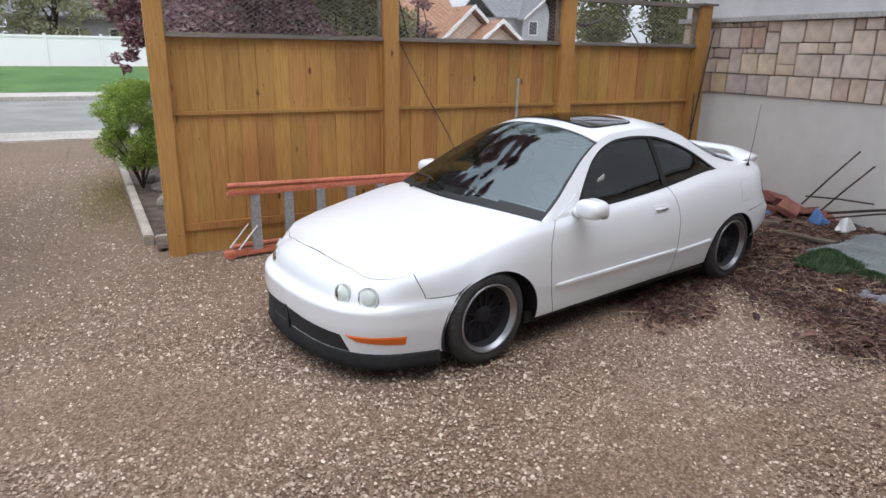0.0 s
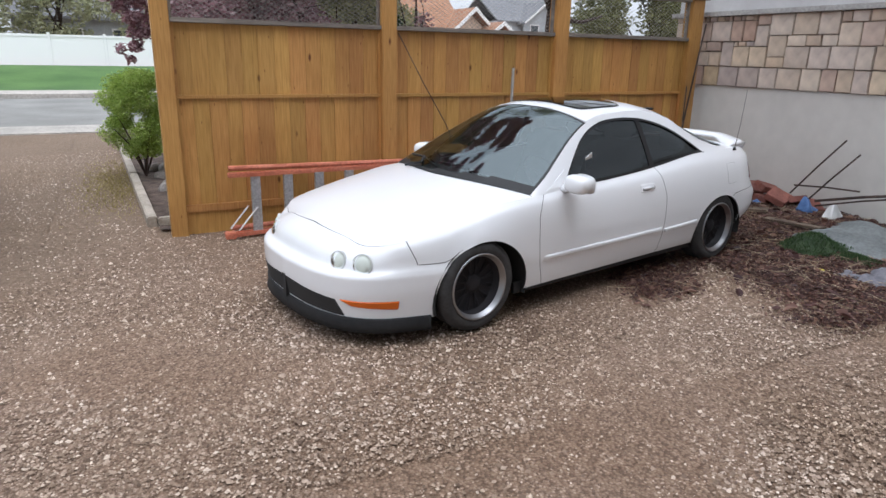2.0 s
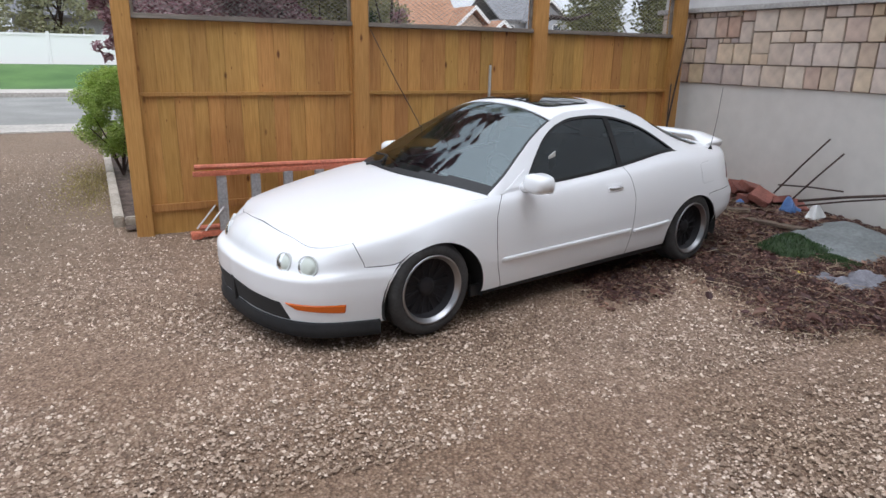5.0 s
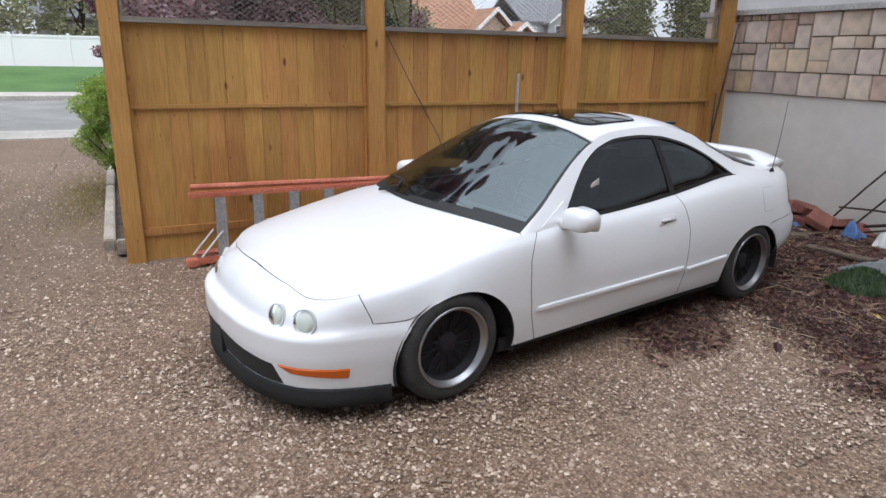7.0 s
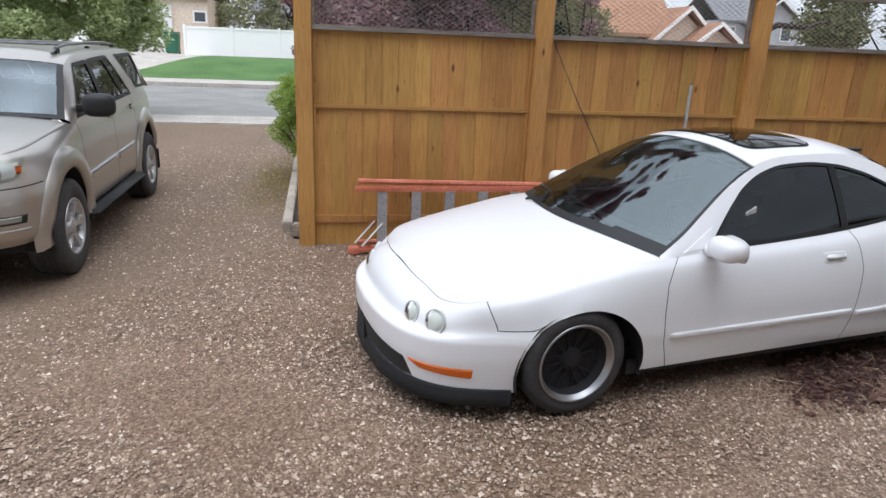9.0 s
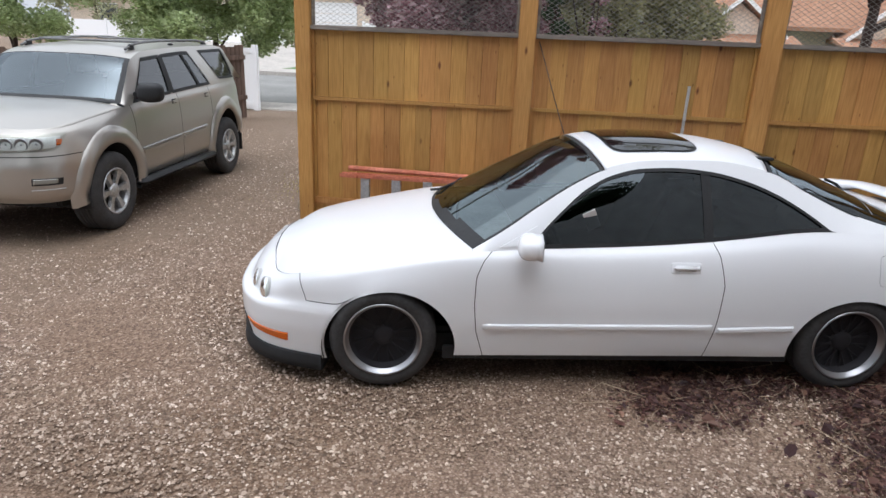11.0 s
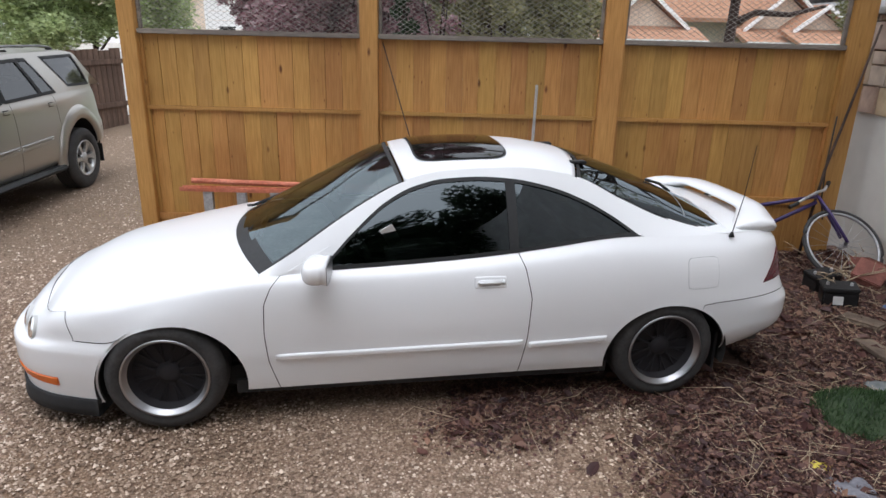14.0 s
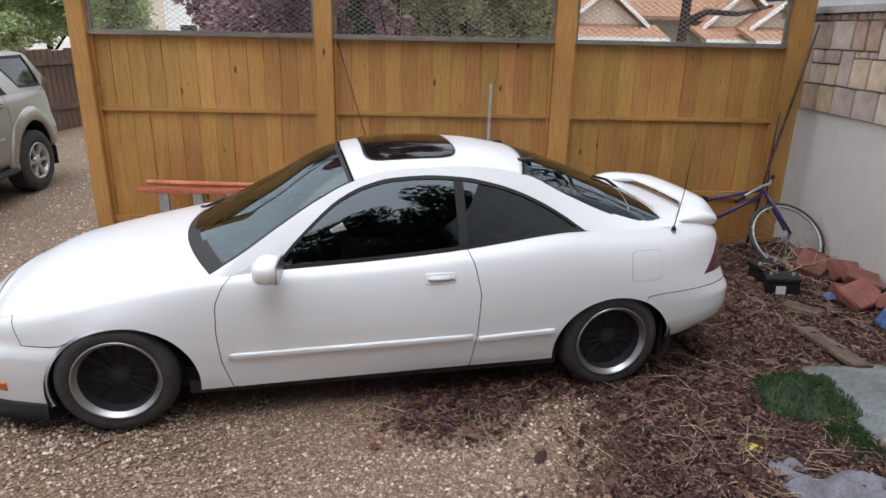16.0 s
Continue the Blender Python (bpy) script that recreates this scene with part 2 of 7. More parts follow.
def lathe(bm, prof, seg=48, m=None, close=False):
    """Turn a profile of (radius, along) round the y axis."""
    rings = []
    for r, y in prof:
        rings.append([bm.verts.new((r * math.cos(k * 2 * math.pi / seg), y, r * math.sin(k * 2 * math.pi / seg))) for k in range(seg)])
    pairs = list(zip(rings, rings[1:])) + ([(rings[-1], rings[0])] if close else [])
    for q, w in pairs:
        for k in range(seg):
            bm.faces.new((q[k], w[k], w[(k + 1) % seg], q[(k + 1) % seg]))
    if m is not None:
        bmesh.ops.transform(bm, matrix=m, verts=[v for g in rings for v in g])


def mesh_from(name, co, faces, material, parent=None, label="", smooth=False):
    """A mesh from arrays of the same face size."""
    co, faces = np.asarray(co, np.float32), np.asarray(faces, np.int32)
    me = bpy.data.meshes.new(name)
    me.vertices.add(len(co))
    me.vertices.foreach_set("co", co.ravel())
    k = faces.shape[1]
    me.loops.add(faces.size)
    me.loops.foreach_set("vertex_index", faces.ravel())
    me.polygons.add(len(faces))
    me.polygons.foreach_set("loop_start", np.arange(0, faces.size, k, dtype=np.int32))
    me.polygons.foreach_set("use_smooth", np.full(len(faces), smooth))
    me.update(calc_edges=True)
    me.validate()
    if material:
        me.materials.append(material)
    ob = new(name, me)
    if parent:
        ob.parent = parent
    if label:
        ob["label"] = label
    return ob


def step01(a, b, x):
    t = np.clip((x - a) / (b - a), 0, 1)
    return t * t * (3 - 2 * t)


def ground_z(x, y):
    """Level yard, banked up into the corner by the wall; the lawn over the road climbs to the white fence."""
    x, y = np.asarray(x, float), np.asarray(y, float)
    bank = 0.09 * step01(5.6, 7.3, x) * step01(2.5, 4.5, y)
    lawn = 0.70 * step01(28.5, 37.5, y)
    road = -0.10 * step01(15.8, 16.2, y) * (1 - step01(26.2, 26.6, y))
    dip = -0.08 * step01(0.75, -0.35, x) * step01(2.5, 4.5, y) * step01(14.6, 11.0, y)
    return bank * (y < 6.6) * (x < 7.6) + lawn + road * 0.6 + dip


def leaf_field(x, y):
    """How far, in metres, a place lies inside the drift of dead leaves by the wall and along the coupe's side."""
    x, y = np.asarray(x, float), np.asarray(y, float)
    yard = np.minimum(x - 4.80, 1.2 * (y - 2.35) + 0.3 * (x - 5.2))
    beside = np.minimum(-(x - 2.353) * 0.1844 + (y - 4.233) * 0.9828 + 0.90, x - 3.9)
    spot = 0.30 - np.hypot(x - 4.72, (y - 2.62) * 1.3)
    return np.maximum(np.maximum(yard, beside), spot)


# ---- ground ----
def build_ground():
    xs = np.unique(np.concatenate([np.arange(-1.5, 8.0, 0.08), np.arange(-12, 14, 0.6), np.linspace(-400, 400, 41)]))
    ys = np.unique(np.concatenate([np.arange(0, 8.0, 0.08), np.arange(-12, 60, 0.5), np.linspace(-400, 600, 41)]))
    gx, gy = np.meshgrid(xs, ys)
    gz = ground_z(gx, gy)
    rng = np.random.default_rng(4)
    near = (np.abs(gx - 3) < 7) & (gy < 14) & (gy > -6)
    wob = 0.012 * np.sin(gx * 2.1 + 1.3 * np.sin(gy * 1.7)) * np.sin(gy * 1.9 + 0.7) + rng.normal(0, 0.003, gx.shape)
    gz = gz + near * wob - 0.004
    co = np.stack([gx, gy, gz], -1).reshape(-1, 3)
    a = np.arange(len(ys) - 1)[:, None] * len(xs) + np.arange(len(xs) - 1)[None]
    faces = np.stack([a, a + 1, a + 1 + len(xs), a + len(xs)], -1).reshape(-1, 4)
    ob = mesh_from("ground", co, faces, M_GROUND, smooth=True)
    return tagged(ob, "packed tan and brown pea gravel yard with dirt", "ground", kind="structure")


build_ground()


def strip(name, x0, x1, y0, y1, z0, z1, material, label, category):
    ob = boxed(name, (x0, x1, y0, y1, z0, z1), material, bevel=0.02)
    return tagged(ob, label, category, kind="structure")


strip("road", -150, 150, 16.3, 26.0, -0.3, -0.045, M_ASPHALT, "worn grey asphalt residential street", "road")
strip("pavement", -150, 150, 14.9, 16.3, -0.3, 0.02, M_KERB, "pale concrete gutter and kerb edge of the street", "pavement")
strip("kerb", -150, 150, 26.0, 28.2, -0.3, 0.10, M_KERB, "pale concrete kerb and footpath before the lawn", "kerb")


def build_lawn():
    us, ys = np.linspace(0, 1, 60), np.linspace(28.2, 37.6, 14)
    gu, gy = np.meshgrid(us, ys)
    edge = -5.1 - (37.6 - gy) * 0.308
    gx = edge + (60 - edge) * gu**1.5
    gz = ground_z(gx, gy) + 0.05
    xs = us
    co = np.stack([gx, gy, gz], -1).reshape(-1, 3)
    a = np.arange(len(ys) - 1)[:, None] * len(xs) + np.arange(len(xs) - 1)[None]
    faces = np.stack([a, a + 1, a + 1 + len(xs), a + len(xs)], -1).reshape(-1, 4)
    tagged(mesh_from("lawn", co, faces, M_LAWN, smooth=True), "mown bright green front lawn sloping up", "lawn", kind="structure")


build_lawn()

# ---- timber fence ----
FY = 6.42
POSTS = [(1.02, 1.16), (3.03, 3.18), (5.04, 5.21), (7.02, 7.20)]
fence = thing("timber_fence", "tall stained cedar fence with wire mesh along its top", "fence", kind="structure")


def build_fence():
    rng = random.Random(3)
    for i, (a, b) in enumerate(POSTS):
        boxed("post", (a, b, FY - 0.075, FY + 0.075, -0.1, 2.42 if i < 3 else 2.30), M_CEDAR, fence, bevel=0.006)
    boxed("post_cap", (6.99, 7.26, FY - 0.10, FY + 0.10, 2.30, 2.325), M_GREYWOOD, fence)
    bottoms = [0.235, 0.30, 0.54]
    for i in range(3):
        x0, x1 = POSTS[i][1], POSTS[i + 1][0]
        zb = bottoms[i]
        for z0, z1 in ((zb, 1.215), (1.215, 1.825)):
            x = x0
            while x < x1 - 0.01:
                w = rng.uniform(0.13, 0.15)
                e = min(x + w, x1)
                if x1 - e < 0.05:
                    e = x1
                d = rng.uniform(-0.004, 0.004)
                boxed("board", (x + 0.0003, e - 0.0003, FY + 0.0 + d, FY + 0.02 + d, z0, z1), M_CEDAR, fence, bevel=0.003)
                x = e
        boxed("mid_rail", (x0, x1, FY - 0.028, FY + 0.0, 1.20, 1.232), M_CEDAR, fence)
        boxed("top_rail", (x0, x1, FY - 0.055, FY + 0.045, 1.825, 1.865), M_GREYWOOD, fence, "weathered grey top rail")
        boxed("bottom_rail", (x0, x1, FY - 0.035, FY - 0.002, zb - 0.03, zb + 0.035), M_CEDAR, fence)
        boxed("kick_board", (x0, x1, FY - 0.01, FY + 0.02, -0.08, zb - 0.03), M_CEDAR, fence, "cedar kick board")
        for xa in (x0 + 0.002, x1 - 0.027):
            boxed("batten", (xa, xa + 0.025, FY - 0.026, FY - 0.002, zb + 0.04, 1.198), M_CEDAR, fence)
            boxed("batten", (xa, xa + 0.025, FY - 0.026, FY - 0.002, 1.234, 1.823), M_CEDAR, fence)
            boxed("batten", (xa, xa + 0.025, FY - 0.02, FY + 0.02, 1.866, 2.27), M_GREYWOOD, fence)
        boxed("header_rail", (x0, x1, FY - 0.045, FY + 0.045, 2.27, 2.315), M_GREYWOOD, fence, "weathered grey header rail")
        # diamond wire mesh
        bm = bmesh.new()
        z0, z1, pw, ph = 1.866, 2.27, 0.062, 0.0195
        n = int((x1 - x0) / pw)
        rows = int((z1 - z0) / ph)
        r = 0.0016
        for j in range(rows):
            for k in range(n):
                xa = x0 + (k + 0.5 * (j % 2)) * pw + 0.02
                za = z0 + j * ph
                for s in (-1, 1):
                    p, q = Vector((xa, FY, za)), Vector((xa + s * pw / 2, FY, za + ph))
                    if q.x < x0 or q.x > x1:
                        continue
                    u = Vector((-(q - p).z, 0, (q - p).x)).normalized() * r
                    o = Vector((0, r, 0))
                    vs = [bm.verts.new(c) for c in (p - u, p + u, q + u, q - u, p + o, q + o)]
                    bm.faces.new(vs[:4])
                    bm.faces.new((vs[0], vs[3], vs[5], vs[4]))
                    bm.faces.new((vs[1], vs[4], vs[5], vs[2]))
        part("wire_mesh", bm, M_WIRE, fence, "diamond galvanised wire mesh")


build_fence()

# ---- house wall with ashlar band ----
WX = 7.40


def build_wall():
    w = thing("wall_east", "house wall: smooth grey concrete below, ashlar stone band above", "wall", kind="structure")
    boxed("foundation", (WX, WX + 0.3, -8, 6.95, -0.3, 1.31), M_CONCRETE, w, "smooth grey rendered concrete", bevel=0.002)
    boxed("mortar_bed", (WX + 0.004, WX + 0.3, -8, 6.95, 1.31, 2.12), M_MORTAR, w, "dark recessed mortar", bevel=0.002)
    boxed("stone_cap", (WX - 0.07, WX + 0.3, -8, 7.0, 2.12, 2.175), M_CAPSTONE, w, "pale sloped stone cap")
    boxed("stucco", (WX + 0.02, WX + 0.3, -8, 6.95, 2.175, 7.4), M_STUCCO, w, "light grey stucco", bevel=0.002)
    # random ashlar: a greedy fill of a fine grid with stones of several sizes
    rng = random.Random(11)
    cell, ny, nz = 0.0579, 102, 14
    used = [[False] * nz for _ in range(ny)]
    sizes = [(4, 4), (3, 4), (3, 3), (4, 3), (5, 4), (2, 2), (3, 2), (2, 3), (2, 1), (1, 2), (4, 2), (2, 3), (3, 5)]
    y_top = 6.93
    shared = {}
    for i in range(ny):
        for j in range(nz):
            if used[i][j]:
                continue
            rng.shuffle(sizes)
            pick = (1, 1)
            for a, b in sorted(sizes[:6], key=lambda s: -s[0] * s[1] * rng.uniform(0.4, 1)):
                if i + a <= ny and j + b <= nz and not any(used[i + p][j + q] for p in range(a) for q in range(b)):
                    pick = (a, b)
                    break
            a, b = pick
            for p in range(a):
                for q in range(b):
                    used[i + p][j + q] = True
            key = (a, b, rng.randrange(2))
            if key not in shared:
                bm = bmesh.new()
                g = 0.0045
                box(bm, -0.022 - 0.006 * key[2], 0.02, g, a * cell - g, g, b * cell - g, bevel=0.006)
                for v in bm.verts:
                    if v.co.x < 0:
                        v.co += Vector((rng.uniform(-0.006, 0.004), rng.uniform(-0.003, 0.003), rng.uniform(-0.003, 0.003)))
                me = bpy.data.meshes.new("stone")
                bm.to_mesh(me)
                bm.free()
                me.materials.append(M_STONE)
                shared[key] = me
            s = new("stone", shared[key])
            s.parent = w
            s.location = (WX, y_top - (i + a) * cell, 1.31 + j * cell)


build_wall()

# ---- vehicle materials ----


def car_paint(name, color, rough=0.22, flake=0.0, metal=0.0):
    m, n, l, b = mat(name, color, rough, metal)
    dust = noise_at(n, l, 1.1, 2)
    r = ramp(n, l, dust.outputs["Fac"], [(0.2, tuple(c * 0.97 for c in color)), (0.8, color)])
    l.new(r.outputs[0], b.inputs["Base Color"])
    b.inputs["Coat Weight"].default_value = 0.35
    b.inputs["Coat Roughness"].default_value = 0.12
    return m


def pane(name, tint, rough=0.015, ior=1.5, gloss=(1, 1, 1)):
    """Tinted sheet glass: sees through by its tint, mirrors by Fresnel."""
    m, n, l, b = mat(name)
    n.remove(b)
    tr, gl, mx, fr = (n.new("ShaderNode" + k) for k in ("BsdfTransparent", "BsdfGlossy", "MixShader", "Fresnel"))
    tr.inputs["Color"].default_value = (*tint, 1)
    gl.inputs["Roughness"].default_value = rough
    gl.inputs["Color"].default_value = (*gloss, 1)
    fr.inputs["IOR"].default_value = ior
    l.new(fr.outputs[0], mx.inputs[0])
    l.new(tr.outputs[0], mx.inputs[1])
    l.new(gl.outputs[0], mx.inputs[2])
    l.new(mx.outputs[0], n["Material Output"].inputs["Surface"])
    return m


M_WHITE = car_paint("white_paint", (0.80, 0.80, 0.81), 0.26)
M_CHAMPAGNE = car_paint("champagne_paint", (0.475, 0.448, 0.405), 0.32, metal=0.75)
M_CLADDING = car_paint("cladding_paint", (0.45, 0.425, 0.38), 0.42, metal=0.55)
M_SHIELD = pane("windscreen_glass", (0.45, 0.52, 0.51), 0.01, ior=2.45, gloss=(0.72, 0.83, 0.86))
M_SUVSHIELD = pane("tinted_windscreen", (0.26, 0.31, 0.33), ior=1.95, gloss=(0.82, 0.93, 1.0))
M_SIDEGLASS = pane("privacy_glass", (0.10, 0.11, 0.115), ior=1.8)
M_TINT = pane("tinted_glass", (0.10, 0.11, 0.108), ior=1.95, gloss=(0.85, 0.95, 1.0))
M_SUNROOF = pane("sunroof_glass", (0.03, 0.03, 0.03), ior=1.5)
M_LENS = pane("lamp_lens", (0.9, 0.92, 0.9), 0.12, 1.3)
M_BLACK = varied("black_plastic", (0.007, 0.007, 0.008), (0.016, 0.016, 0.017), 5, 0.6, bump_strength=0.1)
M_LIP = varied("chin_spoiler", (0.006, 0.006, 0.007), (0.014, 0.014, 0.015), 4, 0.75, bump_strength=0.1)
M_RUBBER = varied("tyre_rubber", (0.028, 0.027, 0.027), (0.058, 0.055, 0.054), 7, 0.8, bump_strength=0.2)
M_GAP = mat("dark_gap", (0.022, 0.021, 0.021), 0.9)[0]
M_TRIM = varied("interior_trim", (0.05, 0.05, 0.05), (0.09, 0.09, 0.088), 6, 0.8)
M_DASH = varied("grey_dashboard", (0.16, 0.17, 0.17), (0.23, 0.24, 0.24), 6, 0.7)
M_CHROME = mat("polished_lip", (0.38, 0.38, 0.39), 0.34, 1.0)[0]
M_ALLOY = varied("silver_alloy", (0.50, 0.50, 0.50), (0.62, 0.62, 0.62), 6, 0.35, 0.8)
M_BLACKRIM = mat("black_wheel_centre", (0.016, 0.014, 0.017), 0.75)[0]
M_AMBER = mat("amber_lens", (0.60, 0.125, 0.012), 0.18)[0]
M_REDLENS = mat("red_lens", (0.09, 0.008, 0.014), 0.2)[0]
M_BEZEL = mat("lamp_bezel", (0.48, 0.48, 0.47), 0.5)[0]
M_REFLECT = mat("lamp_reflector", (0.68, 0.69, 0.65), 0.3)[0]
M_WHITELABEL = mat("white_label", (0.75, 0.75, 0.74), 0.6)[0]


def pchip(xs, ys, x):
    """Smooth interpolation with no overshoot; ys may hold rows of values."""
    xs, ys, x = np.asarray(xs, float), np.asarray(ys, float), np.asarray(x, float)
    flat = ys.reshape(len(xs), -1)
    h = np.diff(xs)[:, None]
    d = np.diff(flat, axis=0) / h
    m = np.zeros_like(flat)
    m[0], m[-1] = d[0], d[-1]
    a, b = d[:-1], d[1:]
    w1, w2 = 2 * h[1:] + h[:-1], h[1:] + 2 * h[:-1]
    ok = a * b > 0
    with np.errstate(divide="ignore", invalid="ignore"):
        hm = (w1 + w2) / (w1 / np.where(ok, a, 1) + w2 / np.where(ok, b, 1))
    m[1:-1] = np.where(ok, hm, 0)
    i = np.clip(np.searchsorted(xs, x.ravel(), side="right") - 1, 0, len(xs) - 2)
    hh = h[i]
    t = ((x.ravel() - xs[i]) / h[i, 0])[:, None]
    t = np.clip(t, 0, 1)
    out = (2 * t**3 - 3 * t**2 + 1) * flat[i] + (t**3 - 2 * t**2 + t) * hh * m[i] + (-2 * t**3 + 3 * t**2) * flat[i + 1] + (t**3 - t**2) * hh * m[i + 1]
    return out.reshape(x.shape + ys.shape[1:])


class Shell:
    """The lower body of a vehicle: a band that runs from the nose's middle round the side to the tail's middle.
    outline: plan points (x, y); keys: {x: [(inset, z), ...]} from below to the top edge; seams: (x0, [(z, x), ...])."""

    def __init__(self, outline, keys, seams=(), stations=(), n=170, rows=30):
        o = np.array(outline, float)
        s = np.r_[0, np.cumsum(np.hypot(*np.diff(o, axis=0).T))]
        fine = np.linspace(0, s[-1], 3000)
        xy = np.stack([pchip(s, o[:, 0], fine), pchip(s, o[:, 1], fine)], -1)
        for _ in range(120):
            xy[1:-1] = 0.25 * xy[:-2] + 0.5 * xy[1:-1] + 0.25 * xy[2:]
        at = np.linspace(0, s[-1], n)
        for x in stations:
            at[np.argmin(np.abs(np.interp(at, fine, xy[:, 0]) - x))] = np.interp(x, xy[:, 0], fine)
        at = np.sort(at)
        px, py = np.interp(at, fine, xy[:, 0]), np.interp(at, fine, xy[:, 1])
        tx, ty = np.gradient(xy[:, 0], fine), np.gradient(xy[:, 1], fine)
        nx, ny = np.interp(at, fine, ty), -np.interp(at, fine, tx)
        ln = np.hypot(nx, ny)
        nx, ny = nx / ln, ny / ln
        ks = sorted(keys)
        kk = np.array([keys[k] for k in ks], float)
        prof = pchip(np.interp(ks, xy[:, 0], fine), kk, at)
        v = np.linspace(0, kk.shape[1] - 1, rows)
        prof = np.stack([pchip(np.arange(kk.shape[1]), p, v) for p in prof])
        self.g = np.stack([px[:, None] + nx[:, None] * prof[..., 0], py[:, None] + ny[:, None] * prof[..., 0], prof[..., 1]], -1)
        self.g[[0, -1], :, 1] = 0
        for x0, line in seams:
            z, x = np.array(line).T
            d = np.interp(self.g[..., 2], z, x - x0)
            self.g[..., 0] += d * np.exp(-(((self.g[..., 0] - x0) / 0.17) ** 2))
        self.n, self.rows = n, rows
        self.x = px
        e = self.g[:, -1]
        self.edge_x, self.edge_y, self.edge_z = np.maximum.accumulate(e[:, 0] + np.arange(n) * 1e-7), e[:, 1], e[:, 2]

    def at(self, i, z):
        """The place and outward normal at the station number i (may lie between) and the height z, on the +y side."""
        a = int(np.clip(np.floor(i), 0, self.n - 2))
        c = self.g[a] * (1 - (i - a)) + self.g[a + 1] * (i - a)
        p = Vector([float(np.interp(z, c[:, 2], c[:, k])) for k in (0, 1)] + [z])
        c2 = self.g[min(a + 1, self.n - 1)] - self.g[max(a - 1, 0)]
        du = Vector([float(np.interp(z, c[:, 2], c2[:, k])) for k in range(3)])
        q = Vector([float(np.interp(z + 0.01, c[:, 2], c[:, k])) for k in (0, 1)] + [z + 0.01])
        dn = -du.cross(q - p)
        dn.normalize()
        return p, dn

    def station(self, x, z):
        """The station number whose surface lies at x, at that height."""
        xs = np.array([np.interp(z, c[:, 2], c[:, 0]) for c in self.g])
        return float(np.interp(x, np.maximum.accumulate(xs), np.arange(self.n)))

    def station_y(self, y, z, front=True):
        """The station on the nose or tail whose surface lies at that half width."""
        ys = np.array([np.interp(z, c[:, 2], c[:, 1]) for c in self.g])
        k = int(np.argmax(ys))
        if front:
            return float(np.interp(y, np.maximum.accumulate(ys[: k + 1]), np.arange(k + 1)))
        return float(self.n - 1 - np.interp(y, np.maximum.accumulate(ys[::-1][: self.n - k]), np.arange(self.n - k)))

    def faces(self, pick, side, arches=(), gap=0.0024, lift=0.0):
        """A bmesh of the faces (i, j) for which pick(i, j, centre) holds, on one side (-1, 1) or both (0), drawn in a little at its seams."""
        bm = bmesh.new()
        for sd in (-1, 1) if side == 0 else (side,):
            vs = {}

            def vert(i, j):
                if (i, j) not in vs:
                    p = self.g[i, j].copy()
                    vs[i, j] = bm.verts.new((p[0], sd * p[1], p[2]))
                return vs[i, j]

            kept = set()
            gone = set()
            for i in range(self.n - 1):
                for j in range(self.rows - 1):
                    c = self.g[i : i + 2, j : j + 2].mean((0, 1))
                    if any(((c[0] - a[0]) / a[2]) ** 2 + ((c[2] - a[1]) / a[3]) ** 2 < 1 and c[1] > 0.4 for a in arches):
                        gone.add((i, j))
                    elif pick(i, j, c):
                        kept.add((i, j))
            for i, j in kept:
                q = [vert(i, j), vert(i + 1, j), vert(i + 1, j + 1), vert(i, j + 1)]
                bm.faces.new(q if sd < 0 else q[::-1])
            for (i, j), v in vs.items():
                around = [(i - 1, j - 1), (i - 1, j), (i, j - 1), (i, j)]
                real = [a for a in around if 0 <= a[0] < self.n - 1 and 0 <= a[1] < self.rows - 1]
                if any(a in gone for a in real):
                    a = min(arches, key=lambda a: abs(a[0] - v.co.x))
                    dx, dz = (v.co.x - a[0]) / a[2], (v.co.z - a[1]) / a[3]
                    k = math.hypot(dx, dz)
                    v.co.x, v.co.z = a[0] + dx / k * a[2], max(a[1] + dz / k * a[3], float(self.g[i, 0, 2]))
                elif gap and any(a not in kept for a in real):
                    mine = [a for a in real if a in kept]
                    cen = np.mean([self.g[a[0] : a[0] + 2, a[1] : a[1] + 2].mean((0, 1)) for a in mine], 0)
                    d = Vector((cen[0], sd * cen[1], cen[2])) - v.co
                    v.co += d.normalized() * gap
        if side == 0:
            bmesh.ops.remove_doubles(bm, verts=[v for v in bm.verts if abs(v.co.y) < 1e-4], dist=1e-5)
        bm.normal_update()
        return bm

    def patch(self, corners, side, lift=0.004, nu=12, nv=5, thick=0.012, y_mode=None, rounded=False):
        """A raised piece on the skin. corners: four (where, z), lower front, lower rear, upper rear, upper front; where is x along the side,
        or with y_mode 'front' or 'rear' the half width across the nose or tail."""
        bm = bmesh.new()
        st = [(self.station(w, z) if y_mode is None else self.station_y(w, z, y_mode == "front"), z) for w, z in corners]
        rows = []
        for b in range(nv + 1):
            row = []
            for a in range(nu + 1):
                u, v = a / nu, b / nv
                if rounded:
                    p, q = 2 * u - 1, 2 * v - 1
                    k = (abs(p) ** 7 + abs(q) ** 7) ** (1 / 7)
                    k = max(abs(p), abs(q)) / k if k else 1
                    u, v = 0.5 + p * k / 2, 0.5 + q * k / 2
                i = (1 - v) * ((1 - u) * st[0][0] + u * st[1][0]) + v * ((1 - u) * st[3][0] + u * st[2][0])
                z = (1 - v) * ((1 - u) * st[0][1] + u * st[1][1]) + v * ((1 - u) * st[3][1] + u * st[2][1])
                p, nrm = self.at(i, z)
                e, f = min(a, nu - a), min(b, nv - b)
                p = p + nrm * (lift if min(e, f) > 0 else -thick)
                row.append(bm.verts.new((p.x, side * p.y, p.z)))
            rows.append(row)
